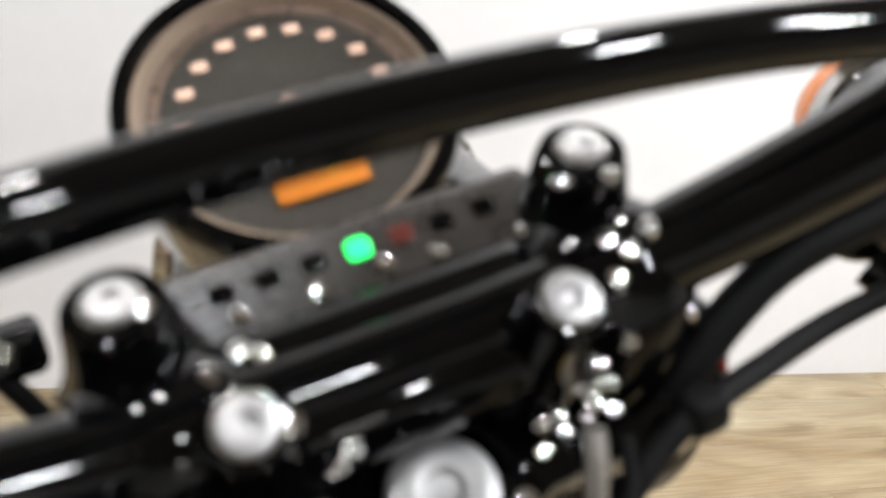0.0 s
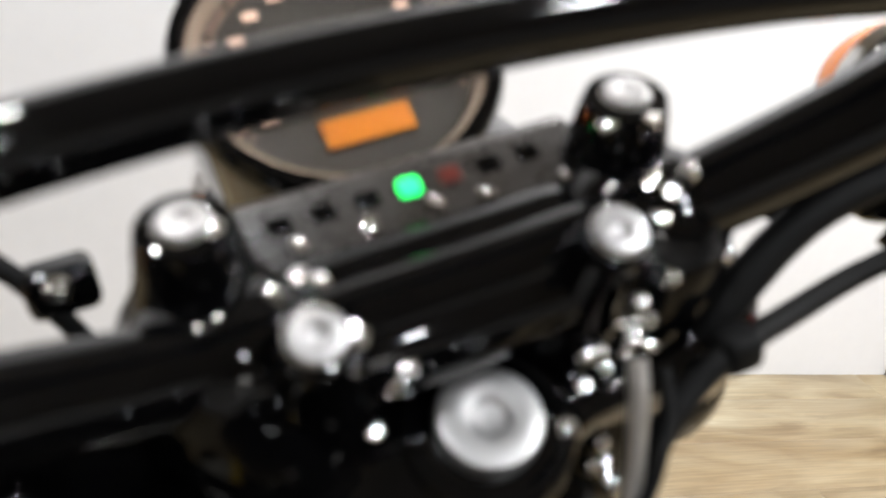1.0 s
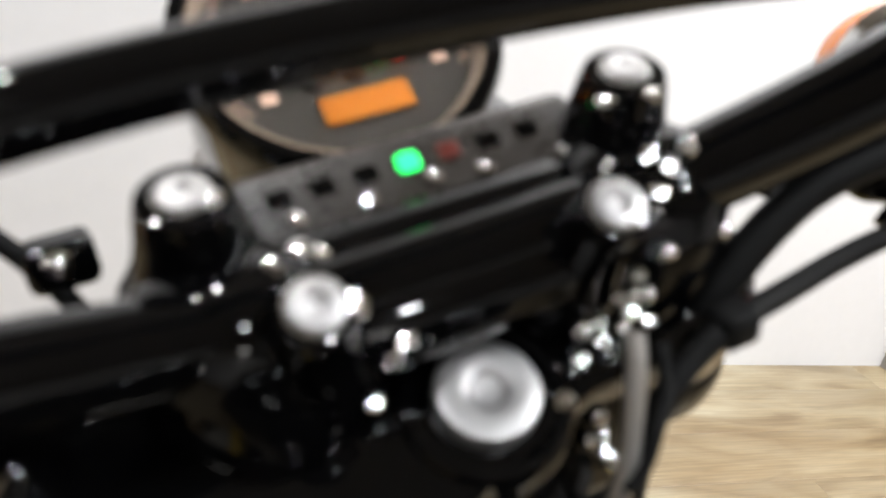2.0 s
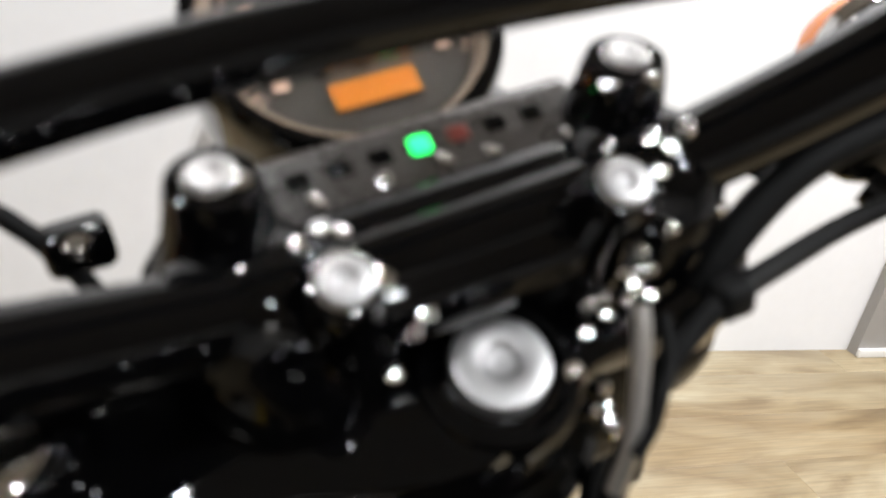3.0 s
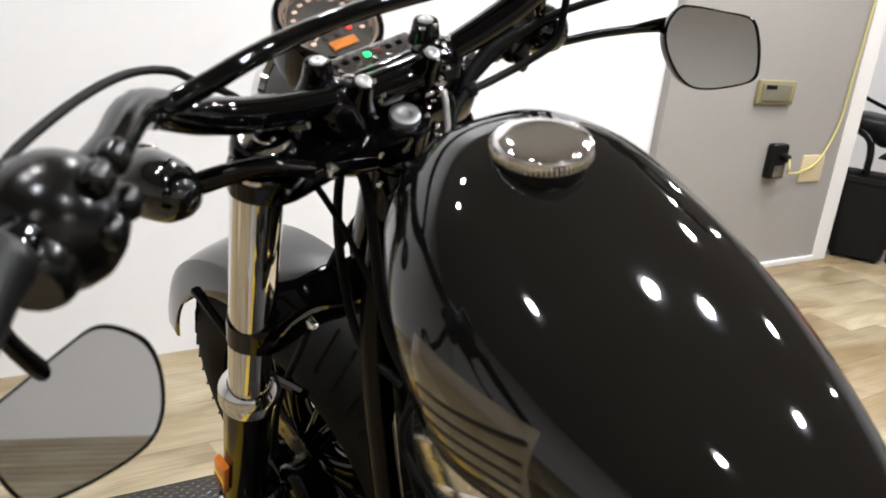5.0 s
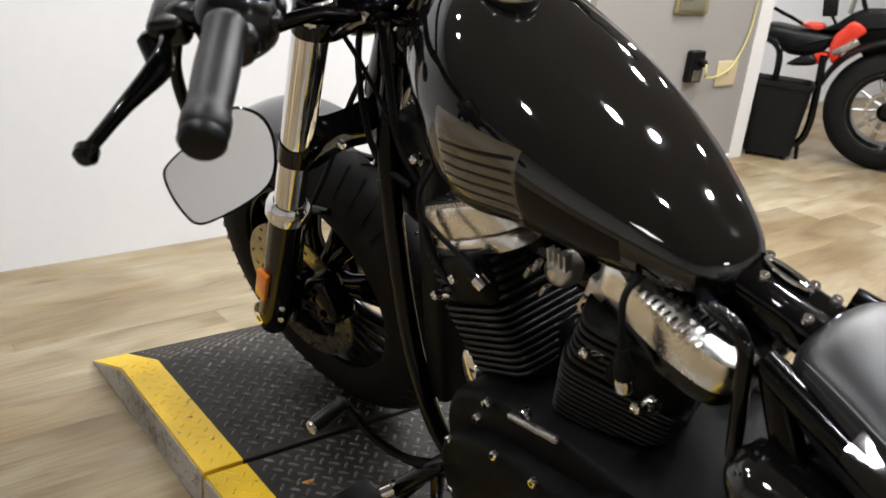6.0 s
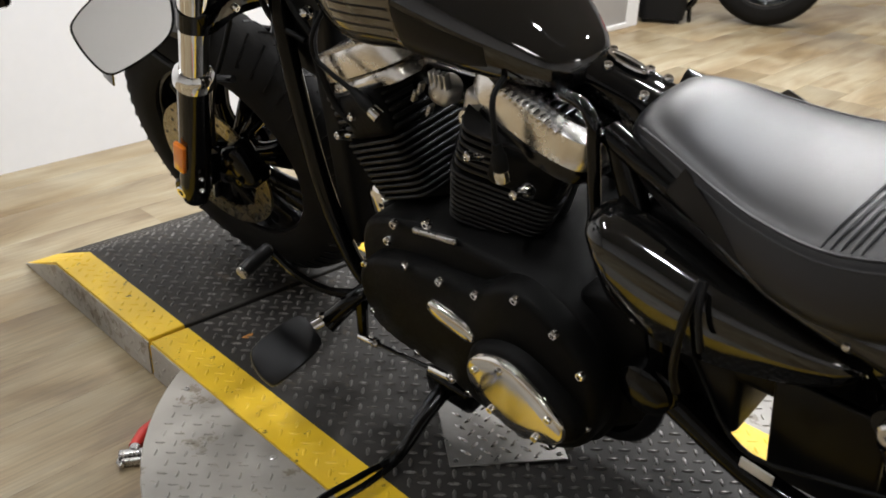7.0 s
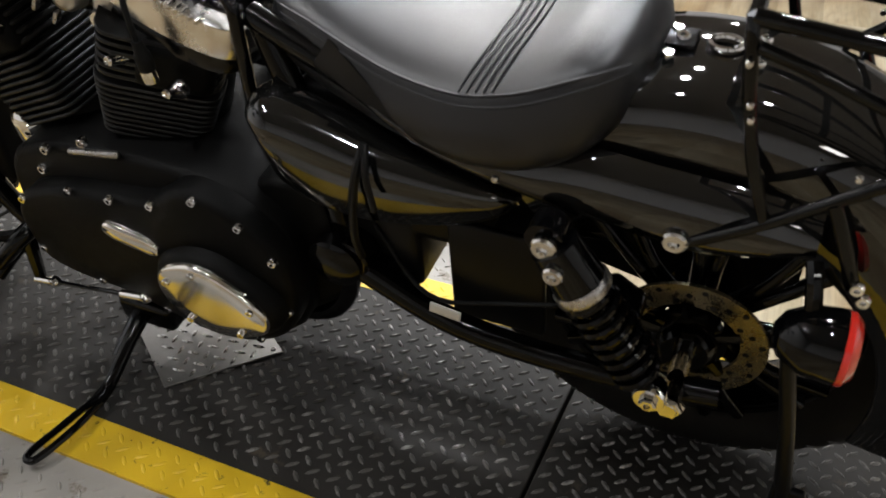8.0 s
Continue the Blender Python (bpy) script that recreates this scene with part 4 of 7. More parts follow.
def hand_side(s):
    """Grip, switch box, lever and mirror of one side."""
    def q(x, y, z):
        return Vector((-s * x, y, z))
    end, inn = q(-0.490, 0.833, 0.983), q(-0.393, 0.918, 1.028)
    d = (end - inn).normalized()
    grip = part("grip", G().lathe(inn, d, [(0, 0.0170), (0.003, 0.0190), (0.010, 0.0190), (0.014, 0.0178), (0.055, 0.0190), (0.100, 0.0178), (0.110, 0.0180), (0.114, 0.0198), (0.128, 0.0198), (0.133, 0.0165)], 24), M_GRIP, handlebar, "smooth dark rubber grip", STEER)
    part("bar_end", G().lathe(end - d * 0.003, d, [(0, 0.0190), (0.006, 0.0190), (0.010, 0.016), (0.011, 0.006)], 24), M_PLASTIC, grip, "", STEER)
    sw0 = q(-0.357, 0.960, 1.012)
    up = Vector((0, 0, 1))
    side = d.cross(up).normalized()
    m = Matrix((d, side, d.cross(side) * -1)).transposed()
    if m.determinant() < 0:
        m = Matrix((d, -side, d.cross(side) * -1)).transposed()
    box = part("switch_housing", G().lathe(sw0 + up * 0.003, d, [(-0.036, 0.012), (-0.033, 0.022), (-0.026, 0.031), (-0.014, 0.0375), (0.0, 0.0395), (0.012, 0.0380), (0.021, 0.0330), (0.027, 0.0275), (0.029, 0.0255), (0.036, 0.0250), (0.040, 0.0235), (0.044, 0.0200)], 32), M_SATIN, handlebar, "black switch housing", STEER)
    fore = Vector((0, 1, 0)) - d * d.y
    fore.normalize()
    for k, (a, b) in enumerate(((-0.018, 0.012), (0.004, 0.016), (-0.014, -0.012), (0.010, -0.010))):
        part("switch_button", G().rbox(sw0 + d * a - fore * 0.037 - d * 0.006 + up * b, (0.019, 0.016, 0.018), 0.006, m), M_SATIN, box, "", STEER)
    perch = q(-0.391, 1.014, 1.020)
    part("lever_perch", G().rbox(perch, (0.052, 0.040, 0.030), 0.010, m).tube([sw0 + fore * 0.02, q(-0.384, 0.995, 1.026), perch], 0.014, 10, 2), M_SATIN, box, "black lever perch", STEER)
    part("perch_end", G().cyl(q(-0.413, 1.026, 1.014), q(-0.420, 1.006, 0.990), 0.0125, 18, 0.005), M_BLACK, box, "", STEER)
    part("perch_knob", G().cyl(q(-0.364, 1.004, 1.026), q(-0.371, 1.014, 1.055), 0.0072, 14, 0.002), M_RUBBER, box, "rubber cable boot", STEER)
    tipp = q(-0.536, 0.942, 0.971)
    l0 = q(-0.412, 1.000, 1.012)
    l1 = q(-0.436, 0.966, 1.004)
    l2 = (l1 + tipp) / 2 + fore * 0.004 - up * 0.001
    lev = G()
    line = catmull([l0, l1, l2, tipp], 7)
    rings = []
    for i, p in enumerate(line):
        k = i / (len(line) - 1)
        w, h = 0.0058 - 0.001 * k, 0.0085 + 0.0065 * math.exp(-((k - 0.30) / 0.24) ** 2) - 0.002 * k
        t = ((line[i + 1] if i + 1 < len(line) else p) - (line[i - 1] if i else p)).normalized()
        sd = t.cross(up).normalized()
        uu = sd.cross(t)
        rings.append([p + sd * w * math.cos(a) + uu * h * math.sin(a) for a in (2 * math.pi * j / 10 for j in range(10))])
    lev.loft(rings)
    lev.lathe(tipp - d * 0.006, d, [(0, 0.006), (0.005, 0.0105), (0.013, 0.0105), (0.018, 0.006)], 14)
    part("lever", lev, M_BLACK, box, "black hand lever", STEER)
    # mirror hung below the bar
    mc = q(-0.378, 1.052, 0.845) if s < 0 else Vector((0.407, 1.052, 0.865))
    n = (Vector((-0.30 if s < 0 else -0.34, -0.93, 0.27))).normalized()
    mu = n.cross(up).normalized()
    mv = mu.cross(n)
    outline = [(0.055, 0.017), (0.056, -0.008), (0.050, -0.034), (0.042, -0.046), (0.026, -0.049), (-0.012, -0.045), (-0.042, -0.036), (-0.058, -0.020), (-0.067, 0.005), (-0.068, 0.028), (-0.060, 0.045), (-0.040, 0.058), (-0.016, 0.052), (0.018, 0.038), (0.042, 0.028)]
    flip = 1 if (mu.x * s) > 0 else -1
    line = [(flip * p.x, p.y) for p in catmull([Vector((a, b, 0)) for a, b in outline], 5, True)]
    rings = []
    for h, k in ((-0.024, 0.45), (-0.020, 0.72), (-0.010, 0.96), (0.0, 1.0), (0.004, 1.0), (0.005, 0.965), (0.0015, 0.955)):
        rings.append([mc + mu * a * k + mv * b * k + n * h for a, b in line])
    mir = part("mirror", G().loft(rings), M_BLACK, handlebar, "black rear-view mirror hung below the bar", STEER)
    part("mirror_glass", G().loft([[mc + mu * a * 0.953 + mv * b * 0.953 + n * h for a, b in line] for h in (0.0018, 0.0026)]), M_MIRROR, mir, "mirror glass", STEER)
    if s < 0:
        stem_line, stem_r = [q(-0.392, 1.012, 1.010), q(-0.396, 1.030, 0.975), q(-0.392, 1.046, 0.925), mc - n * 0.020 + mv * 0.020], [0.008, 0.0065, 0.0065, 0.0075]
    else:
        stem_line, stem_r = [q(-0.245, 1.140, 0.914), q(-0.290, 1.128, 0.910), q(-0.335, 1.112, 0.904), q(-0.372, 1.094, 0.900), mc - n * 0.020 + mv * 0.028 - mu * 0.015], [0.0050, 0.0050, 0.0052, 0.0090, 0.0090]
    part("mirror_stem", G().tube(stem_line, stem_r, 12, 5), M_BLACK, mir, "", STEER)
    # bullet turn signal on a flattened arm from the fork clamp
    sc = q(-0.231, 1.197, 0.935)
    aim = Vector((s * 0.010, 0.085, 0.004))
    sig = part("turn_signal", G().lathe(sc - aim.normalized() * 0.078, aim, [(0, 0.004), (0.003, 0.012), (0.010, 0.020), (0.025, 0.0265), (0.050, 0.0295), (0.078, 0.0300), (0.080, 0.0285)], 30), M_PANELP, BIKE, "black bullet turn signal", STEER)
    if s < 0:
        arm_line = catmull([q(-0.118, 1.100, 0.918), q(-0.150, 1.112, 0.931), q(-0.172, 1.122, 0.934), q(-0.200, 1.138, 0.932), q(-0.228, 1.150, 0.928)], 5)
    else:
        arm_line = catmull([q(-0.190, 1.112, 0.985), q(-0.198, 1.124, 0.968), q(-0.212, 1.140, 0.950), q(-0.224, 1.152, 0.938)], 5)
    rings = []
    for i, p in enumerate(arm_line):
        t = (arm_line[min(i + 1, len(arm_line) - 1)] - arm_line[max(i - 1, 0)]).normalized()
        out = t.cross(up).normalized()
        hgt = 0.0080 + 0.003 * (i / (len(arm_line) - 1))
        rings.append([p + out * 0.0070 * math.cos(b) + out.cross(t) * hgt * math.sin(b) for b in (2 * math.pi * j / 16 for j in range(16))])
    part("signal_arm", G().loft(rings), M_BAR, sig, "flattened black arm", STEER)
    part("signal_ring", G().lathe(sc - aim.normalized() * 0.006, aim, [(0, 0.0300), (0.001, 0.0310), (0.007, 0.0314), (0.008, 0.0300)], 30), M_CHROME, sig, "chrome band", STEER)
    part("lens", G().lathe(sc + aim.normalized() * 0.001, aim, [(0, 0.0298), (0.008, 0.0290), (0.018, 0.022), (0.022, 0.008)], 28), M_AMBER, sig, "amber lens", STEER)


for s in SIDES:
    hand_side(s)

part("cable_clamp", G().rbox((-0.100, 1.212, 0.952), (0.022, 0.016, 0.016), 0.004), M_BAR, BIKE, "black cable clamp", STEER)
part("clamp_screw", G().lathe((-0.100, 1.203, 0.955), (0, -0.9, 0.4), [(0, 0.005), (0.004, 0.0045), (0.005, 0.002)], 12), M_CHROME, BIKE, "", STEER)
# headlamp
HC = Vector((0.024, 1.268, 0.898))
head = part("headlight", G().lathe(HC + Vector((0, -0.09, 0)), (0, 1, 0), [(0, 0.02), (0.008, 0.045), (0.03, 0.064), (0.06, 0.073), (0.12, 0.076)], 44), M_PAINT, BIKE, "gloss black round headlamp", STEER)
part("trim_ring", G().lathe(HC + Vector((0, 0.03, 0)), (0, 1, 0), [(0, 0.076), (0.004, 0.081), (0.018, 0.080), (0.024, 0.073), (0.016, 0.070)], 44, ring=True), M_CHROME, head, "bright lamp ring", STEER)
part("lens", G().lathe(HC + Vector((0, 0.036, 0)), (0, 1, 0), [(0, 0.071), (0.010, 0.060), (0.016, 0.026)], 32), M_MIRROR, head, "clear headlamp lens", STEER)
part("bracket", G().tube([HC + Vector((0, -0.06, -0.02)), Vector((0.0, 1.19, 0.87)), Vector((0, 1.17, 0.88))], 0.016, 10, 4), M_BLACK, head, "", STEER)


# ---- fuel tank ----
TANK_A, TANK_B, TANK_K, TUCK = 0.79, 1.28, 0.52, 0.10


def tank_ring(y, w, zt, zb, k=TANK_K, n=88, low=0.16):
    zm = zb + k * (zt - zb)
    out = []
    for i in range(n):
        a = 2 * math.pi * i / n
        ca, sa = math.cos(a), math.sin(a)
        if sa >= 0:
            x = w * math.copysign(abs(ca) ** TANK_A, ca)
            z = zm + (zt - zm) * sa ** TANK_B
        else:
            x = w * math.copysign(abs(ca) ** low, ca) * (1 - TUCK * abs(sa))
            z = zm - (zm - zb) * abs(sa) ** 0.55
        out.append(Vector((x, y, z)))
    return out


TANK = [(1.088, 0.011, 0.869, 0.842), (1.078, 0.030, 0.880, 0.828), (1.055, 0.065, 0.901, 0.812), (1.020, 0.086, 0.928, 0.786), (0.975, 0.113, 0.950, 0.753), (0.920, 0.139, 0.944, 0.717), (0.860, 0.145, 0.912, 0.710),
        (0.800, 0.136, 0.877, 0.714), (0.745, 0.123, 0.842, 0.707), (0.690, 0.103, 0.805, 0.694), (0.645, 0.081, 0.771, 0.686), (0.610, 0.060, 0.741, 0.681), (0.594, 0.045, 0.728, 0.681), (0.584, 0.030, 0.716, 0.682), (0.580, 0.014, 0.706, 0.685)]


def tank_at(y):
    rows = smooth_rows(TANK, 4)[::-1]
    return [float(np.interp(y, [r[0] for r in rows], [r[i] for r in rows])) for i in (1, 2, 3)]


def smooth_rows(rows, sub):
    return [tuple(p) for p in catmull4(rows, sub)]


def catmull4(rows, sub):
    rows = [np.array(r, float) for r in rows]
    n = len(rows)
    out = []
    for i in range(n - 1):
        p1, p2 = rows[i], rows[i + 1]
        p0 = rows[i - 1] if i else 2 * p1 - p2
        p3 = rows[i + 2] if i + 2 < n else 2 * p2 - p1
        for k in range(sub):
            s = k / sub
            out.append(0.5 * (2 * p1 + (p2 - p0) * s + (2 * p0 - 5 * p1 + 4 * p2 - p3) * s * s + (3 * p1 - p0 - 3 * p2 + p3) * s ** 3))
    out.append(rows[-1])
    return out


tank = part("fuel_tank", G().loft([tank_ring(*r) for r in smooth_rows(TANK, 4)]), M_PAINT, BIKE, "gloss black teardrop fuel tank with dark bronze stripes", angle=60)
CAPC, CAPN = Vector((-0.009, 0.906, 0.9345)), Vector((0, -0.20, 1)).normalized()
cap = part("fuel_cap", G().lathe(CAPC - CAPN * 0.008, CAPN, [(0, 0.034), (0.006, 0.0345), (0.012, 0.032)], 40), M_PLASTIC, tank, "chrome screw fuel cap")
part("cap_top", G().lathe(CAPC + CAPN * 0.002, CAPN, [(0, 0.033), (0.002, 0.0365), (0.010, 0.0375), (0.013, 0.0365), (0.0150, 0.0335), (0.0157, 0.024), (0.016, 0.010)], 48), M_CHROME, cap, "domed chrome lid")
g = G()
for k in range(64):
    a = 2 * math.pi * k / 64
    g.rbox(CAPC + CAPN * 0.008 + Vector((0.0372 * math.cos(a), 0.0365 * math.sin(a), 0.0073 * math.sin(a))), (0.0016, 0.0016, 0.007), 0.0005)
part("cap_knurl", g, M_CHROME, cap)


def tank_skin(y, z, side=-1, lift=0.0):
    """The point of the tank's flank at a given length and height."""
    w, zt, zb = tank_at(y)
    zm = zb + TANK_K * (zt - zb)
    if z >= zm:
        sa = min(1, (z - zm) / (zt - zm)) ** (1 / TANK_B)
        x = w * (1 - sa * sa) ** (TANK_A / 2)
    else:
        sa = min(1, (zm - z) / (zm - zb)) ** (1 / 0.55)
        x = w * (1 - sa * sa) ** 0.08 * (1 - TUCK * sa)
    return (side * (x + lift), y, z)


def tank_decal(y0, y1, z0, z1, lift, ny=14, nz=6, rise=0.0):
    """A film laid on the left flank, with a thin edge."""
    vs, fs, n = [], [], ny + 1
    for j in range(nz + 1):
        for i in range(ny + 1):
            edge = 0.0003 if i in (0, ny) or j in (0, nz) else lift
            vs.append(tank_skin(y0 + (y1 - y0) * i / ny, z0 + (z1 - z0 + rise * i / ny) * j / nz, -1, edge))
    for j in range(nz):
        for i in range(ny):
            a = j * n + i
            fs.append((a, a + 1, a + n + 1, a + n))
    return G().add(vs, fs)


decal = part("tank_decal", tank_decal(0.776, 0.888, 0.730, 0.817, 0.0012, 20, 16, 0.030), M_STRIPE, tank, "bronze decal panel with dark lines", angle=80)
# dark low-gloss panel, also there to kill the floor's reflection on this flank
part("lower_panel", tank_decal(0.668, 0.775, 0.7165, 0.742, 0.0010, 24, 14, 0.046), M_STRIPE2, tank, "dark bronze lower tank panel, dulled against the floor's reflection", angle=80)
for k in range(6):
    z = 0.742 + 0.0135 * k
    part("decal_line", tank_decal(0.778, 0.886, z - 0.0032, z + 0.0032, 0.0020, 20, 3), M_STRIPE2, decal, angle=80)

# ---- frame ----
g = G()
g.cyl(PIVOT - AXIS * 0.21, PIVOT - AXIS * 0.035, 0.034, 24, 0.004)
g.tube([PIVOT - AXIS * 0.09, (0, 1.0, 0.80), (0, 0.80, 0.735), (0, 0.62, 0.69), (0, 0.50, 0.66)], 0.024, 14, 5)
for s in SIDES:
    g.tube([PIVOT - AXIS * 0.14 + Vector((s * 0.015, -0.02, 0)), (s * 0.05, 1.155, 0.66), (s * 0.072, 1.125, 0.40), (s * 0.072, 1.08, 0.22), (s * 0.066, 0.98, 0.165), (s * 0.066, 0.75, 0.155), (s * 0.070, 0.56, 0.170), (s * 0.078, 0.47, 0.225), (s * 0.088, 0.435, 0.36), (s * 0.085, 0.46, 0.55), (s * 0.07, 0.5, 0.66)], 0.0165, 12, 6)
    g.tube([(s * 0.07, 0.51, 0.665), (s * 0.10, 0.36, 0.62), (s * 0.118, 0.24, 0.575), (s * 0.122, 0.12, 0.548)], 0.0155, 12, 5)
part("frame", g, M_BLACK, BIKE, "gloss black tubular frame")
coil = part("coil_housing", G().rbox((0, 1.108, 0.655), (0.076, 0.105, 0.175), 0.014, Matrix.Rotation(radians(12), 3, "X")), M_PLASTIC, BIKE, "black coil housing behind the steering head")
part("housing_screw", G().lathe((-0.040, 1.085, 0.690), (-1, -0.3, 0.3), [(0, 0.011), (0.006, 0.011), (0.010, 0.007), (0.016, 0.006), (0.018, 0.003)], 16), M_CHROME, coil, "chrome terminal screw")
# mudguard strut stations: y, height, reach above and below it, distance from the middle
smooth_strut = smooth_rows([(0.405, 0.655, 0.006, 0.006, 0.124), (0.36, 0.630, 0.009, 0.009, 0.129), (0.29, 0.588, 0.016, 0.014, 0.133), (0.195, 0.566, 0.030, 0.018, 0.136), (0.12, 0.560, 0.040, 0.022, 0.138), (0.05, 0.550, 0.044, 0.024, 0.138), (-0.01, 0.545, 0.044, 0.022, 0.137), (-0.06, 0.545, 0.036, 0.014, 0.132), (-0.10, 0.548, 0.024, 0.008, 0.125)], 4)
for s in SIDES:
    blade = []
    for y, z, up_, low, out in smooth_strut:
        blade.append([Vector((s * (out + dx), y, z + dz)) for dx, dz in ((-0.034, up_ + 0.004), (-0.020, up_), (-0.008, up_ * 0.60), (-0.002, up_ * 0.25), (0.0, 0.0), (-0.002, -low * 0.55), (-0.007, -low * 0.92), (-0.013, -low), (-0.024, -low * 0.9), (-0.034, 0.0))])
    part("fender_strut", G().loft(blade), M_PAINT, BIKE, "gloss black mudguard strut", angle=60)
    part("strut_bolt", G().bolt((s * 0.138, 0.024, 0.541), (s, 0, 0), 0.013, 0.007, 18), M_CHROME, BIKE, "chrome dome bolt")
    part("strut_bolt", G().bolt((s * 0.1345, 0.207, 0.566), (s, 0, 0), 0.0042, 0.004, 14), M_CHROME, BIKE)


# ---- engine ----
CR = Vector((0, 0.783, 0.285))
crank = [(0.97, 0.30), (0.95, 0.40), (0.88, 0.44), (0.78, 0.455), (0.68, 0.455), (0.56, 0.44), (0.50, 0.38), (0.49, 0.25), (0.56, 0.17), (0.75, 0.15), (0.92, 0.19)]
part("crankcase", G().prism(crank, 0.12, -0.128, 0.012, 4), M_WRINKLE, BIKE, "black crankcase")
prim = [(0.948, 0.300), (0.930, 0.345), (0.895, 0.372), (0.823, 0.392), (0.745, 0.400), (0.680, 0.410), (0.635, 0.440), (0.592, 0.446), (0.538, 0.420), (0.492, 0.370), (0.480, 0.300), (0.505, 0.225), (0.562, 0.178), (0.640, 0.160), (0.720, 0.178), (0.790, 0.198), (0.880, 0.206), (0.935, 0.232)]
cover = part("primary_cover", G().prism([(y, z + 0.008) for y, z in prim], -0.125, -0.162, 0.012, 3, 0.010), M_WRINKLE, BIKE, "black primary drive cover with chrome inspection covers")
derby = [(0.672, 0.310), (0.660, 0.338), (0.628, 0.357), (0.597, 0.362), (0.567, 0.353), (0.530, 0.328), (0.507, 0.300), (0.512, 0.268), (0.555, 0.243), (0.600, 0.236), (0.645, 0.256), (0.666, 0.282)]
boss = [(0.59 + (y - 0.59) * 1.14, 0.30 + (z - 0.30) * 1.14) for y, z in derby]
part("clutch_boss", G().prism(boss, -0.150, -0.194, 0.016, 4), M_WRINKLE, cover)
dcov = part("derby_cover", G().prism(derby, -0.190, -0.2005, 0.005, 4, 0.0018), M_POLISH, cover, "chrome oval clutch cover")
for y, z in ((0.652, 0.322), (0.603, 0.350), (0.525, 0.310), (0.552, 0.256), (0.632, 0.258)):
    part("screw", G().bolt((-0.200, y, z), (-1, 0, 0), 0.0058, 0.005), M_CHROME, dcov)
insp = [(0.764, 0.372), (0.760, 0.382), (0.748, 0.385), (0.700, 0.377), (0.680, 0.368), (0.674, 0.356), (0.682, 0.346), (0.700, 0.346), (0.745, 0.355), (0.758, 0.362)]
part("inspection_cover", G().prism([(y, z - 0.012) for y, z in insp], -0.165, -0.177, 0.004, 3, 0.002), M_POLISH, cover, "chrome chain inspection cover")
for y, z in ((0.915, 0.352), (0.815, 0.392), (0.742, 0.398), (0.672, 0.408), (0.598, 0.436), (0.538, 0.410), (0.500, 0.362), (0.497, 0.270), (0.56, 0.190), (0.72, 0.192), (0.83, 0.214), (0.925, 0.252)):
    part("cover_bolt", G().bolt((-0.1575, y, z + 0.009), (-1, 0, 0), 0.0066, 0.008), M_CHROME, cover, "chrome cover bolt")
part("stand_bracket", G().rbox((-0.10, 0.80, 0.135), (0.09, 0.10, 0.05), 0.01), M_BLACK, BIKE)


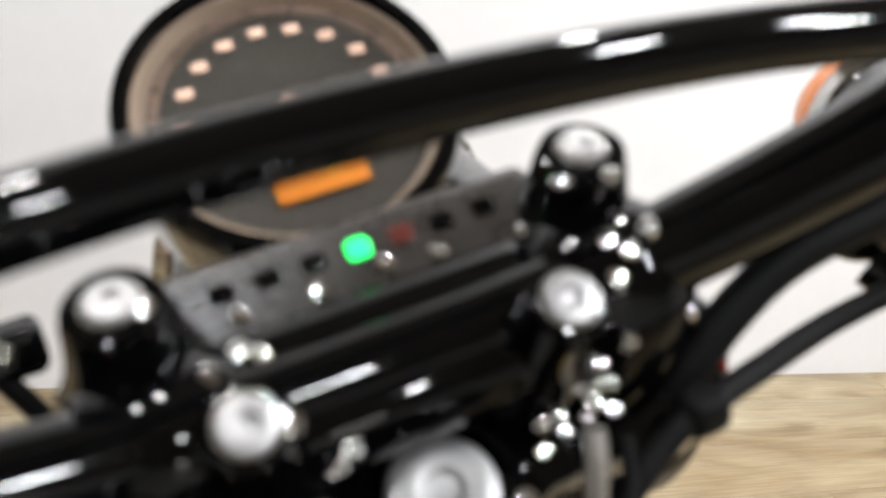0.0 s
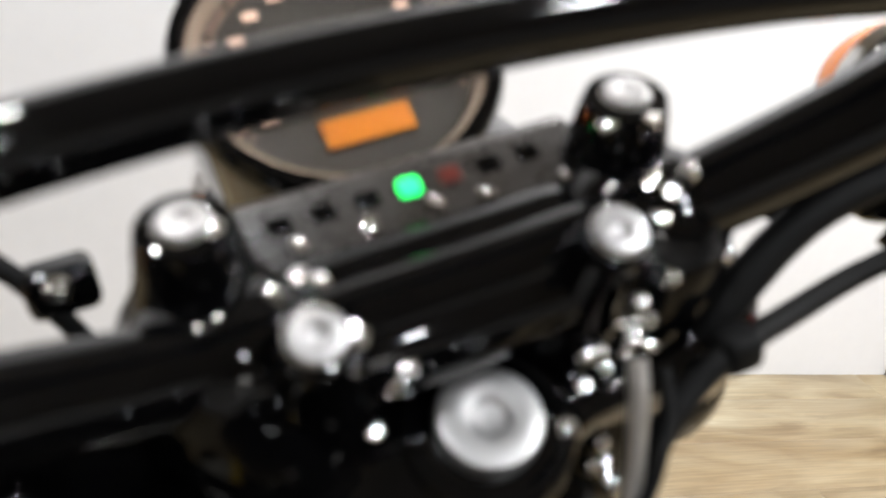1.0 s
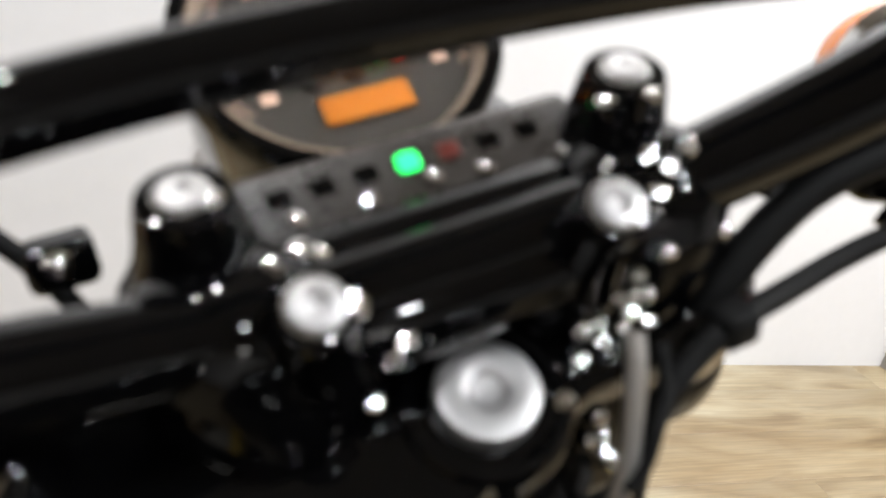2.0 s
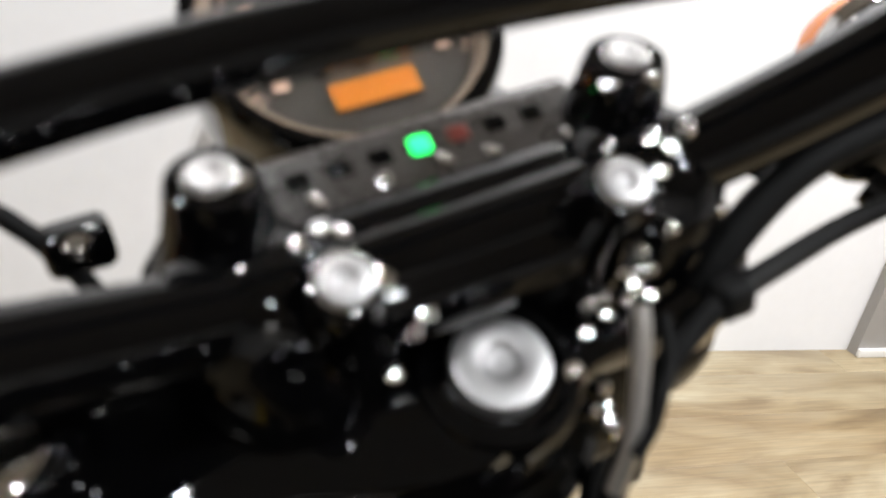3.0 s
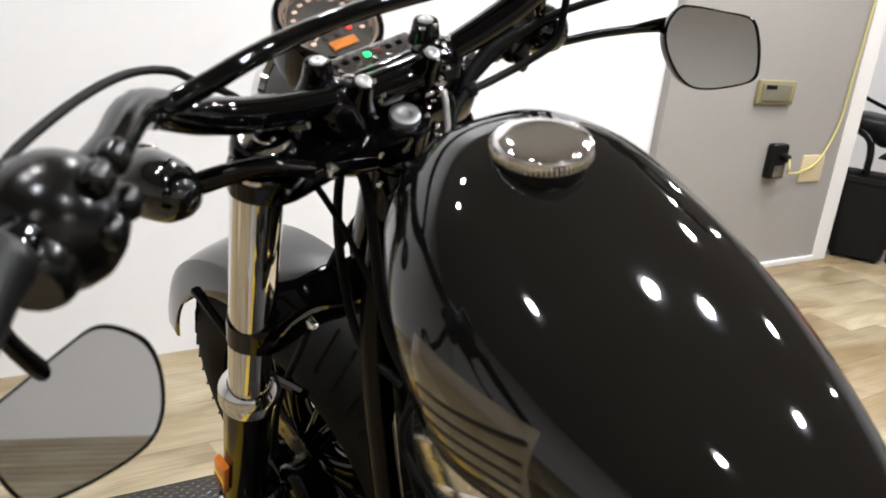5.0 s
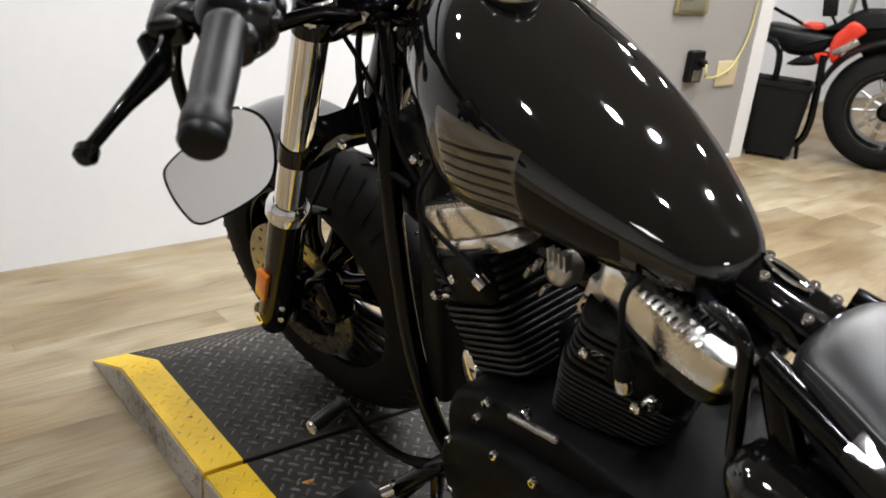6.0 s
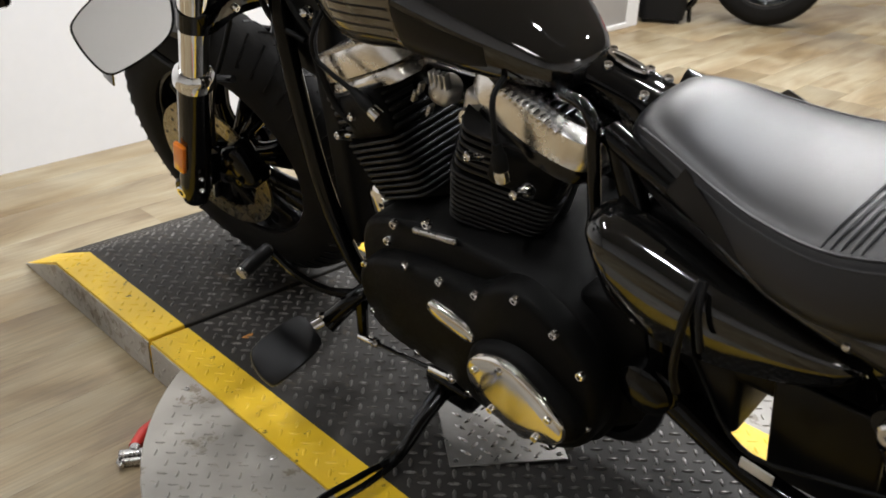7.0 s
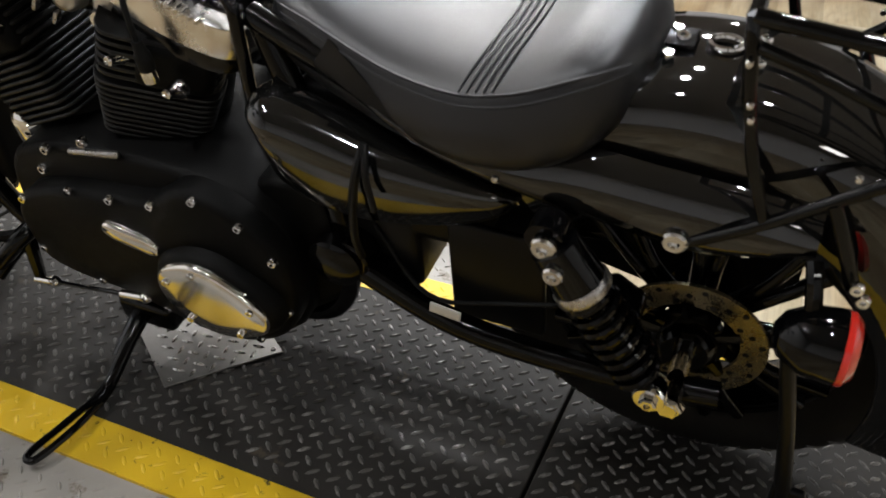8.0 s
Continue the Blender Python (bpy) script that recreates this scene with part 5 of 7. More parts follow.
def cylinder(front):
    s = 1 if front else -1
    a = radians(22.5) * s
    m = Matrix.Rotation(-a, 3, "X")
    base = CR + Vector((0, 0.036 if front else -0.004, 0.012))
    up = m @ Vector((0, 0, 1))
    nm = "front_cylinder" if front else "rear_cylinder"
    core = part(nm, G().lathe(base + up * 0.10, up, [(0, 0.058), (0.25, 0.058)], 28), M_WRINKLE, BIKE, "black finned engine cylinder")

    turn, square = (0.0, 0.30) if front else (radians(25), 0.26)
    ahead = m @ Vector((0, 0.013 if front else 0.034, 0))

    def fin(h, w, d, th):
        rings = []
        c = base + up * h + ahead
        for z, k in ((0, 0.985), (th * 0.3, 1.0), (th * 0.7, 1.0), (th, 0.985)):
            ring = []
            for i in range(36):
                b = 2 * math.pi * i / 36
                ca, sb = math.cos(b), math.sin(b)
                px, py = w * k * math.copysign(abs(ca) ** square, ca), d * k * math.copysign(abs(sb) ** square, sb)
                ring.append(c + m @ Vector((px * math.cos(turn) - py * math.sin(turn), px * math.sin(turn) + py * math.cos(turn), z)))
            rings.append(ring)
        return G().loft(rings)
    for k in range(10):
        part("fin", fin(0.165 + 0.0105 * k, 0.086 + 0.001 * k, (0.066 if front else 0.070) + 0.0012 * k, 0.0054), M_FIN, core)
    for k in range(6):
        part("fin", fin(0.274 + 0.0125 * k, 0.094, 0.076 if front else 0.078, 0.0066), M_FIN, core)
    # smooth head casting round the plug, with the fins left bare at its forward end
    head_turn = m @ Matrix.Rotation(turn, 3, "Z")
    part("head_casting", G().rbox(base + up * 0.306 + ahead + head_turn @ Vector((-0.006, -0.020, 0)), (0.188, 0.100 if front else 0.098, 0.076), 0.016, head_turn), M_WRINKLE, core, "smooth black cylinder head")
    # rocker boxes: a polished base and lid, a toothed rim along the lid's outer edge
    c0 = base + up * 0.345
    outl = [(-0.098, -0.040), (-0.10, 0.040), (-0.05, 0.066), (0.05, 0.066), (0.100, 0.040), (0.098, -0.040), (0.05, -0.062), (-0.05, -0.062)]
    line = catmull([Vector((x, y, 0)) for y, x in outl], 4, True)
    for nm2, h0, h1, k, lab in (("rocker_base", -0.010, 0.014, 0.97, "polished rocker box base"), ("rocker_cover", 0.0155, 0.060, 1.0, "polished rocker cover with toothed rim")):
        rings = []
        for h, q in ((h0, 1.0), (h1 - 0.012, 1.0), (h1 - 0.004, 0.97), (h1, 0.90)):
            rings.append([c0 + m @ Vector((p.x * q * k * 1.3, p.y * q * k, h)) for p in line])
        lid = part(nm2, G().loft(rings), M_SATIN if nm2 == "rocker_base" and not front else M_ROCKER, core, lab if front or nm2 != "rocker_base" else "black rocker box base")
    for k in range(12):
        part("rocker_tooth", G().rbox(c0 + m @ Vector((-0.079, (-0.050 + 0.0088 * k), 0.0600)), (0.014, 0.0042, 0.007), 0.0014, m), M_POLISH, lid)
    if not front:
        part("rocker_cap", G().loft([[c0 + m @ Vector((p.x * 1.3 * q + 0.012, p.y * q, h)) for p in line] for h, q in ((0.056, 0.84), (0.064, 0.83), (0.067, 0.79))]), M_SATIN, core, "black rocker box top")
        for k in range(8):
            part("cap_rib", G().rbox(c0 + m @ Vector((-0.030, -0.044 + 0.0125 * k, 0.070)), (0.070, 0.0050, 0.008), 0.002, m), M_SATIN, lid)
    bolts = ((-0.110, 0.697, 0.594), (-0.113, 0.621, 0.565)) if not front else ((-0.100, 0.945, 0.576), (-0.104, 0.985, 0.535))
    for p in bolts:
        part("head_bolt", G().lathe(Vector(p) + Vector((0.020, 0, -0.002)), (-1, 0.1, 0.25), [(0, 0.0125), (0.006, 0.0125), (0.013, 0.0085), (0.020, 0.0066), (0.026, 0.0066), (0.028, 0.0045), (0.026, 0.003)], 16), M_CHROME, core, "bell-shaped chrome head bolt")
    plug = Vector((-0.116, 0.640, 0.594)) if not front else Vector((-0.106, 0.884, 0.606))
    ax = (Vector((-0.05, 0.0, 0.95)) if not front else Vector((-0.06, 0.70, 0.52))).normalized()
    part("plug_ring", G().lathe(plug - ax * 0.01, ax, [(0, 0.010), (0.010, 0.0105), (0.016, 0.0095)], 16), M_CHROME, core, "chrome spark plug collar")
    boot = part("plug_cap", G().lathe(plug + ax * 0.004, ax, [(0, 0.0095), (0.01, 0.0105), (0.022, 0.0098), (0.026, 0.0075), (0.04, 0.0062)], 14), M_RUBBER, core, "black spark plug cap")
    e = plug + ax * 0.04
    lead = [e, (-0.116, 0.643, 0.660), (-0.104, 0.650, 0.690), (-0.070, 0.655, 0.705)] if not front else [e, (-0.112, 0.957, 0.650), (-0.112, 0.988, 0.668), (-0.110, 0.985, 0.700), (-0.090, 0.975, 0.730)]
    part("plug_lead", G().tube(lead, 0.0038, 8, 5), M_RUBBER, boot)


cylinder(True)
cylinder(False)
# intake and small chrome fittings between the cylinders
intake = part("intake", G().lathe((-0.040, 0.792, 0.636), (-1, -0.1, 0.25), [(0, 0.021), (0.020, 0.021), (0.028, 0.017), (0.032, 0.009)], 24), M_CAST, BIKE, "bright alloy intake body")
part("intake_pipe", G().cyl((-0.02, 0.69, 0.625), (-0.02, 0.87, 0.625), 0.024, 20, 0.003), M_BLACK, intake)
for k in range(4):
    part("intake_fin", G().rbox((-0.064, 0.772 + 0.009 * k, 0.660), (0.012, 0.0032, 0.022), 0.0010), M_CAST, intake)
part("fitting_block", G().rbox((-0.058, 0.722, 0.640), (0.034, 0.034, 0.046), 0.008, Matrix.Rotation(radians(20), 3, "X")), M_CAST, intake, "cast alloy block")
for x, y, z in ((-0.058, 0.730, 0.626), (-0.046, 0.716, 0.642)):
    part("intake_bolt", G().lathe((x, y, z), (-1, -0.15, 0.05), [(0, 0.0140), (0.020, 0.0140), (0.024, 0.0120), (0.024, 0.0080), (0.016, 0.0070)], 20), M_CHROME, intake, "chrome cylinder fitting")
for y, z in ((0.800, 0.655), (0.815, 0.640), (0.790, 0.625)):
    part("intake_clip", G().rbox((-0.085, y, z), (0.010, 0.006, 0.020), 0.002, Matrix.Rotation(radians(30), 3, "X")), M_STEEL, intake)
coil_m = Matrix.Rotation(radians(14), 3, "X")
coil_box = part("ignition_coil", G().rbox((-0.030, 0.640, 0.645), (0.044, 0.082, 0.034), 0.006, coil_m), M_PLASTIC, BIKE, "ribbed black ignition coil")
for k in range(8):
    part("coil_rib", G().rbox(Vector((-0.030, 0.640, 0.645)) + coil_m @ Vector((0.0, -0.035 + 0.010 * k, 0.003)), (0.050, 0.0045, 0.038), 0.0015, coil_m), M_PLASTIC, coil_box)
part("breather_pipe", G().tube([(-0.050, 0.600, 0.692), (-0.070, 0.575, 0.697), (-0.080, 0.540, 0.697), (-0.086, 0.522, 0.682), (-0.090, 0.519, 0.655), (-0.094, 0.518, 0.600), (-0.094, 0.520, 0.560)], 0.0080, 12, 5), M_BAR, BIKE, "gloss black breather pipe")
# cover behind the tank with a chrome slot
nose = part("backbone_cover", G().rbox((0.010, 0.548, 0.674), (0.068, 0.125, 0.042), 0.015, Matrix.Rotation(radians(16), 3, "X")), M_BAR, BIKE, "gloss black cover behind the tank")
slot = [(0.022 + 0.007 * math.cos(a), 0.552 + 0.026 * math.sin(a), 0.7005 + 0.026 * math.sin(a) * 0.287) for a in (2 * math.pi * k / 16 for k in range(16))]
part("slot_ring", G().tube(slot, 0.0026, 8, 2, wrap=True), M_CHROME, nose, "chrome slot ring")
for x, y, z in ((0.004, 0.596, 0.708), (0.026, 0.594, 0.708), (-0.012, 0.508, 0.682), (0.034, 0.507, 0.682), (0.000, 0.565, 0.700), (0.030, 0.580, 0.704), (0.032, 0.530, 0.689)):
    part("cover_bolt", G().bolt((x, y, z), (0, -0.27, 1), 0.0062, 0.006), M_CHROME, nose)
# oil filter and horn side
part("oil_filter", G().lathe((-0.015, 0.945, 0.405), (-0.88, 0.24, 0.12), [(0, 0.030), (0.062, 0.030), (0.070, 0.027), (0.074, 0.016)], 32), M_CHROME, BIKE, "chrome oil filter")
part("gear_cover_strip", G().rbox((-0.128, 0.775, 0.452), (0.010, 0.092, 0.010), 0.004, Matrix.Rotation(radians(-10), 3, "X")), M_STEEL, BIKE)
for y, z in ((0.784, 0.470), (0.86, 0.440), (0.885, 0.40)):
    part("case_bolt", G().bolt((-0.126, y, z), (-1, 0, 0), 0.0075, 0.010), M_CHROME, BIKE)

# ---- left side panel, seat, rear mudguard ----
PANEL = [(0.505, 0.588, 0.558), (0.494, 0.600, 0.535), (0.468, 0.603, 0.500), (0.428, 0.595, 0.477), (0.385, 0.584, 0.470), (0.335, 0.571, 0.473), (0.290, 0.560, 0.479), (0.250, 0.550, 0.487), (0.215, 0.539, 0.499), (0.198, 0.530, 0.510), (0.192, 0.522, 0.515)]


def panel_ring(y, zt, zb, s):
    """A barrel section: rolled over the top, full in the middle, tucked in below."""
    h = zt - zb
    k = min(1.0, h / 0.10) ** 0.6
    prof = [(0.085, zb + 0.25 * h), (0.085, zt - 0.1 * h), (0.100, zt - 0.03 * h), (0.116, zt), (0.100 + 0.038 * k, zt - 0.06 * h), (0.100 + 0.050 * k, zt - 0.15 * h), (0.100 + 0.0555 * k, zt - 0.27 * h), (0.100 + 0.0560 * k, zt - 0.42 * h), (0.100 + 0.0528 * k, zt - 0.58 * h), (0.100 + 0.0492 * k, zt - 0.74 * h), (0.100 + 0.0458 * k, zt - 0.88 * h), (0.100 + 0.0425 * k, zb), (0.100 + 0.030 * k, zb - 0.004), (0.095, zb + 0.03 * h)]
    return [Vector((s * x, y, z)) for x, z in prof]


for s in SIDES:
    part("side_panel", G().loft([panel_ring(*r, s) for r in smooth_rows(PANEL, 4)]), M_PANELP, BIKE, "gloss black left side panel" if s < 0 else "gloss black oil tank", angle=50)
SEAT = [(0.502, 0.028, 0.666, 0.648), (0.495, 0.056, 0.681, 0.634), (0.475, 0.078, 0.696, 0.620), (0.435, 0.094, 0.694, 0.604), (0.385, 0.110, 0.680, 0.592), (0.32, 0.130, 0.668, 0.580), (0.25, 0.146, 0.669, 0.574), (0.19, 0.149, 0.686, 0.578), (0.145, 0.140, 0.703, 0.592), (0.112, 0.118, 0.706, 0.610), (0.092, 0.086, 0.697, 0.628), (0.080, 0.050, 0.684, 0.642), (0.075, 0.020, 0.672, 0.652)]


SEAT_TOP = ((0.0, 0.0), (0.30, 0.02), (0.52, 0.055), (0.68, 0.105), (0.775, 0.155), (0.835, 0.205))
SEAT_SIDE = ((0.868, 0.265), (0.905, 0.37), (0.945, 0.50), (0.975, 0.62), (0.985, 0.74), (0.965, 0.88), (0.92, 0.965), (0.84, 1.0), (0.45, 1.0))


def seat_ring(y, w, zt, zb):
    """A nearly flat top panel, a seam at its edge and steep padded sides."""
    half = [(f * w, zt - d * (zt - zb)) for f, d in SEAT_TOP + SEAT_SIDE]
    return [Vector((x, y, z)) for x, z in half] + [Vector((-x, y, z)) for x, z in reversed(half[1:])]


seat = part("seat", G().loft([seat_ring(*r) for r in smooth_rows(SEAT, 4)]), M_LEATHER, BIKE, "black vinyl solo seat with stitched ribs", angle=70)


def seat_top(y, f):
    """A point on the seat's top: f from -1 to 1 across, with the seam at 0.835."""
    ys = [r[0] for r in SEAT][::-1]
    w, zt, zb = (float(np.interp(y, ys, [r[i] for r in SEAT][::-1])) for i in (1, 2, 3))
    line = SEAT_TOP + SEAT_SIDE[:3]
    d = float(np.interp(abs(f), [p[0] for p in line], [p[1] for p in line]))
    return Vector((w * f, y, zt - d * (zt - zb)))


for k in range(5):
    y = 0.196 + 0.0090 * k
    part("seat_rib", G().tube([seat_top(y + 0.022 * (abs(f) ** 1.5), f) + Vector((0, 0, 0.0006)) for f in (-0.825, -0.775, -0.68, -0.52, -0.3, 0, 0.3, 0.52, 0.68, 0.775, 0.825)], 0.0012, 6, 3), M_STITCH, seat)
for s in SIDES:
    for f, r in ((0.838, 0.0016), (0.880, 0.0011)):
        part("seat_seam", G().tube([seat_top(y, s * f) + Vector((s * 0.0004, 0, 0.0006)) for y in (0.49, 0.47, 0.43, 0.38, 0.32, 0.25, 0.19, 0.145, 0.112, 0.094)], r, 6, 3), M_STITCH, seat)
rear_g = part("rear_fender", G().loft(arc_ring(0.030, 0.318, guard_profile(0.098, 0.352, 0.085, crown=0.034), 50, 196, 40)), M_PAINT, BIKE, "gloss black rear mudguard", angle=60)
part("fender_screw", G().bolt((0, 0.062, 0.669), (0, 0.1, 1), 0.008, 0.008, 16), M_CHROME, rear_g, "chrome seat screw")
part("seat_bracket", G().rbox((0, 0.078, 0.673), (0.034, 0.060, 0.005), 0.002), M_BLACK, rear_g, "black seat bracket")
loop = [(0.012 * math.cos(a), 0.022 + 0.015 * math.sin(a), 0.674) for a in (2 * math.pi * k / 14 for k in range(14))]
part("bracket_ring", G().tube(loop, 0.0032, 8, 2, wrap=True), M_CHROME, rear_g, "chrome bracket ring")
for x, y, z in ((-0.030, 0.070, 0.669), (0.012, 0.070, 0.672), (-0.020, -0.012, 0.668), (0.022, -0.012, 0.668)):
    part("fender_screw", G().bolt((x, y, z), (x * 4, 0, 1), 0.0062, 0.006, 14), M_CHROME, rear_g, "chrome mudguard screw")

# swingarm, shocks, stand
g = G()
for s in SIDES:
    g.tube([(s * 0.10, 0.42, 0.345), (s * 0.112, 0.27, 0.288), (s * 0.122, 0.08, 0.290), (s * 0.122, -0.05, 0.306)], [0.020, 0.017, 0.016, 0.016], 12, 5)
g.cyl((-0.12, 0.42, 0.36), (0.12, 0.42, 0.36), 0.03, 20, 0.003)
g.tube([(-0.10, 0.38, 0.33), (0.10, 0.38, 0.33)], 0.02, 12, 1)
part("swingarm", g, M_BLACK, BIKE, "black swingarm")
part("rear_axle", G().cyl((-0.165, 0, 0.308), (0.165, 0, 0.308), 0.012, 16, 0.002).bolt((-0.150, 0, 0.308), (-1, 0, 0), 0.017, 0.014, 6), M_CHROME, BIKE, "chrome rear axle")
for s in SIDES:
    top, bot = Vector((s * 0.163, 0.143, 0.535)), Vector((s * 0.163, 0.020, 0.336))
    d = (bot - top).normalized()
    shock = part("shock_absorber", G().lathe(top + d * 0.01, d, [(0, 0.010), (0.004, 0.026), (0.05, 0.029), (0.075, 0.030), (0.078, 0.026)], 26).lathe(top - Vector((s * 0.018, 0, 0)), (s, 0, 0), [(0, 0.020), (0.03, 0.020)], 20), M_BAR, BIKE, "black coil-over rear shock absorber")
    part("shock_collar", G().lathe(top + d * 0.066, d, [(0, 0.0305), (0.002, 0.0315), (0.012, 0.0315), (0.014, 0.030)], 26), M_ALU, shock, "bright collar")
    n = 120
    coil = []
    w1 = d.cross(Vector((1, 0, 0))).normalized()
    w2 = d.cross(w1)
    for k in range(n + 1):
        a = 2 * math.pi * 7.5 * k / n
        coil.append(top + d * (0.084 + 0.118 * k / n) + 0.0255 * (math.cos(a) * w1 + math.sin(a) * w2))
    part("spring", G().tube(coil, 0.0052, 8, 1), M_BLACK, shock, "black coil spring")
    part("damper_body", G().lathe(top + d * 0.07, d, [(0, 0.016), (0.11, 0.016), (0.115, 0.024), (0.135, 0.024), (0.142, 0.014)], 22), M_BLACK, shock)
    part("lower_eye", G().lathe(bot - Vector((s * 0.014, 0, 0)), (s, 0, 0), [(0, 0.017), (0.004, 0.019), (0.026, 0.019), (0.030, 0.017)], 22), M_CHROME, shock, "chrome lower eye")
    part("lower_bolt", G().bolt(bot + Vector((s * 0.016, 0, 0)), (s, 0, 0), 0.010, 0.008, 6), M_CHROME, shock)
    for k, r in ((0.004, 0.014), (0.030, 0.011)):
        part("top_bolt", G().bolt(top + d * k + Vector((s * (0.014 if k < 0.01 else 0.026), 0, 0)), (s, 0, 0), r, 0.008, 18), M_CHROME, shock, "chrome top bolt")

# side stand
stand = part("side_stand", G().tube([(-0.100, 0.800, 0.152), (-0.178, 0.800, 0.128), (-0.242, 0.800, 0.100), (-0.275, 0.799, 0.094), (-0.300, 0.799, 0.098)], [0.011, 0.010, 0.010, 0.011, 0.009], 12, 4), M_BLACK, BIKE, "black side stand with wire loop foot")
part("stand_loop", G().tube([(-0.285, 0.792, 0.094), (-0.345, 0.786, 0.110), (-0.400, 0.794, 0.118), (-0.412, 0.804, 0.119), (-0.400, 0.814, 0.117), (-0.345, 0.808, 0.108), (-0.285, 0.806, 0.094)], 0.0055, 8, 5), M_BLACK, stand, "black wire loop")
part("stand_spring", G().tube([(-0.110, 0.812, 0.150), (-0.160, 0.815, 0.135), (-0.215, 0.812, 0.114)], 0.006, 8, 3), M_PLASTIC, stand)

# foot controls
g = G()
g.tube([(-0.10, 1.00, 0.235), (-0.16, 1.005, 0.225), (-0.20, 1.015, 0.205)], 0.012, 10, 3)
part("peg_mount", g, M_BLACK, BIKE, "black forward control mount")
pad = [(-0.226, 1.000), (-0.220, 1.030), (-0.226, 1.060), (-0.270, 1.067), (-0.318, 1.064), (-0.334, 1.052), (-0.340, 1.028), (-0.337, 1.004), (-0.326, 0.994), (-0.270, 0.993)]
pad_turn = Matrix.Rotation(radians(38), 3, "X")
padl = [Vector((p.x, 1.030, 0.208 + (p.x + 0.27) * 0.06)) + pad_turn @ Vector((0, (p.y - 1.030) * 1.06, 0)) for p in catmull([Vector((x, y, 0)) for x, y in pad], 3, True)]
padc = sum(padl, Vector()) / len(padl)
pad_n = pad_turn @ Vector((0, 0, 1))
peg = part("foot_peg", G().loft([[padc + (p - padc) * k + pad_n * h for p in padl] for h, k in ((-0.016, 0.86), (-0.012, 0.97), (0, 1.0), (0.003, 0.985), (0.005, 0.93))]), M_GRIP, BIKE, "flat black rubber paddle foot peg")
part("peg_clevis", G().cyl((-0.218, 1.036, 0.206), (-0.186, 1.020, 0.216), 0.0115, 14, 0.003).bolt((-0.198, 1.026, 0.220), (0, 0, 1), 0.0065, 0.008), M_CHROME, peg)
part("peg_bracket", G().tube([(-0.192, 1.022, 0.214), (-0.178, 1.000, 0.236), (-0.160, 0.975, 0.262), (-0.13, 0.965, 0.27)], 0.014, 10, 3), M_BLACK, BIKE)
part("shift_lever", G().tube([(-0.150, 0.975, 0.262), (-0.180, 1.015, 0.272), (-0.202, 1.060, 0.298), (-0.210, 1.100, 0.330), (-0.212, 1.112, 0.338)], [0.010, 0.007, 0.0065, 0.0065, 0.008], 8, 4), M_BLACK, BIKE, "black gear shift lever")
sp = part("shift_peg", G().lathe((-0.210, 1.113, 0.338), (-1, -0.16, -0.08), [(0, 0.010), (0.005, 0.0130), (0.010, 0.0118), (0.015, 0.0130), (0.055, 0.0130), (0.060, 0.0118), (0.065, 0.0125)], 18), M_GRIP, BIKE, "ribbed rubber shift peg")
part("shift_peg_end", G().lathe((-0.2740, 1.1028, 0.3329), (-1, -0.16, -0.08), [(0, 0.0112), (0.004, 0.0105), (0.005, 0.006)], 18), M_STEEL, sp, "bare metal peg end")
part("shift_rod", G().tube([(-0.160, 0.975, 0.172), (-0.163, 0.86, 0.195), (-0.166, 0.76, 0.216)], 0.0036, 8, 1), M_BLACK, BIKE, "black shift rod")
for a, b in (((-0.160, 0.990, 0.168), (-0.162, 0.945, 0.178)), ((-0.165, 0.800, 0.208), (-0.167, 0.750, 0.219))):
    part("rod_end", G().cyl(a, b, 0.0068, 12, 0.002).lathe(Vector(b) + Vector((0.006, 0, 0)), (-1, 0, 0), [(0, 0.009), (0.008, 0.009), (0.012, 0.006)], 14), M_CHROME, BIKE, "chrome rod end")
part("shift_arm", G().tube([(-0.145, 0.975, 0.265), (-0.155, 0.985, 0.172)], [0.012, 0.009], 8, 1), M_BLACK, BIKE)

# ---- rear end: rack, lamps, plate arm ----
g = G()
for s in SIDES:
    g.tube([(s * 0.118, -0.006, 0.772), (s * 0.120, -0.10, 0.763), (s * 0.11, -0.30, 0.742)], 0.0075, 10, 3)
for y, z in ((-0.006, 0.772), (-0.15, 0.758), (-0.30, 0.742)):
    g.tube([(-0.118, y, z), (0.118, y, z)], 0.0070, 8, 1)
rack = part("luggage_rack", g, M_BAR, BIKE, "black tubular luggage rack")
for s in SIDES:
    for nm, pts, r in (("upright", [(s * 0.135, -0.050, 0.582), (s * 0.133, -0.030, 0.640), (s * 0.130, -0.016, 0.700), (s * 0.124, -0.008, 0.755), (s * 0.118, -0.006, 0.772)], 0.0062),
                       ("stay", [(s * 0.136, 0.02, 0.535), (s * 0.136, -0.06, 0.590), (s * 0.132, -0.20, 0.70), (s * 0.11, -0.30, 0.740)], 0.0065),
                       ("brace", [(s * 0.137, -0.10, 0.622), (s * 0.139, -0.12, 0.575), (s * 0.140, -0.135, 0.535)], 0.0070),
                       ("lower_rail", [(s * 0.124, -0.014, 0.750), (s * 0.124, -0.060, 0.735), (s * 0.122, -0.115, 0.712), (s * 0.11, -0.22, 0.665)], 0.0060),
                       ("slat", [(s * 0.045, -0.006, 0.772), (s * 0.045, -0.15, 0.758), (s * 0.045, -0.30, 0.742)], 0.006)):
        part(nm, G().tube(pts, r, 10, 4), M_BAR, rack)
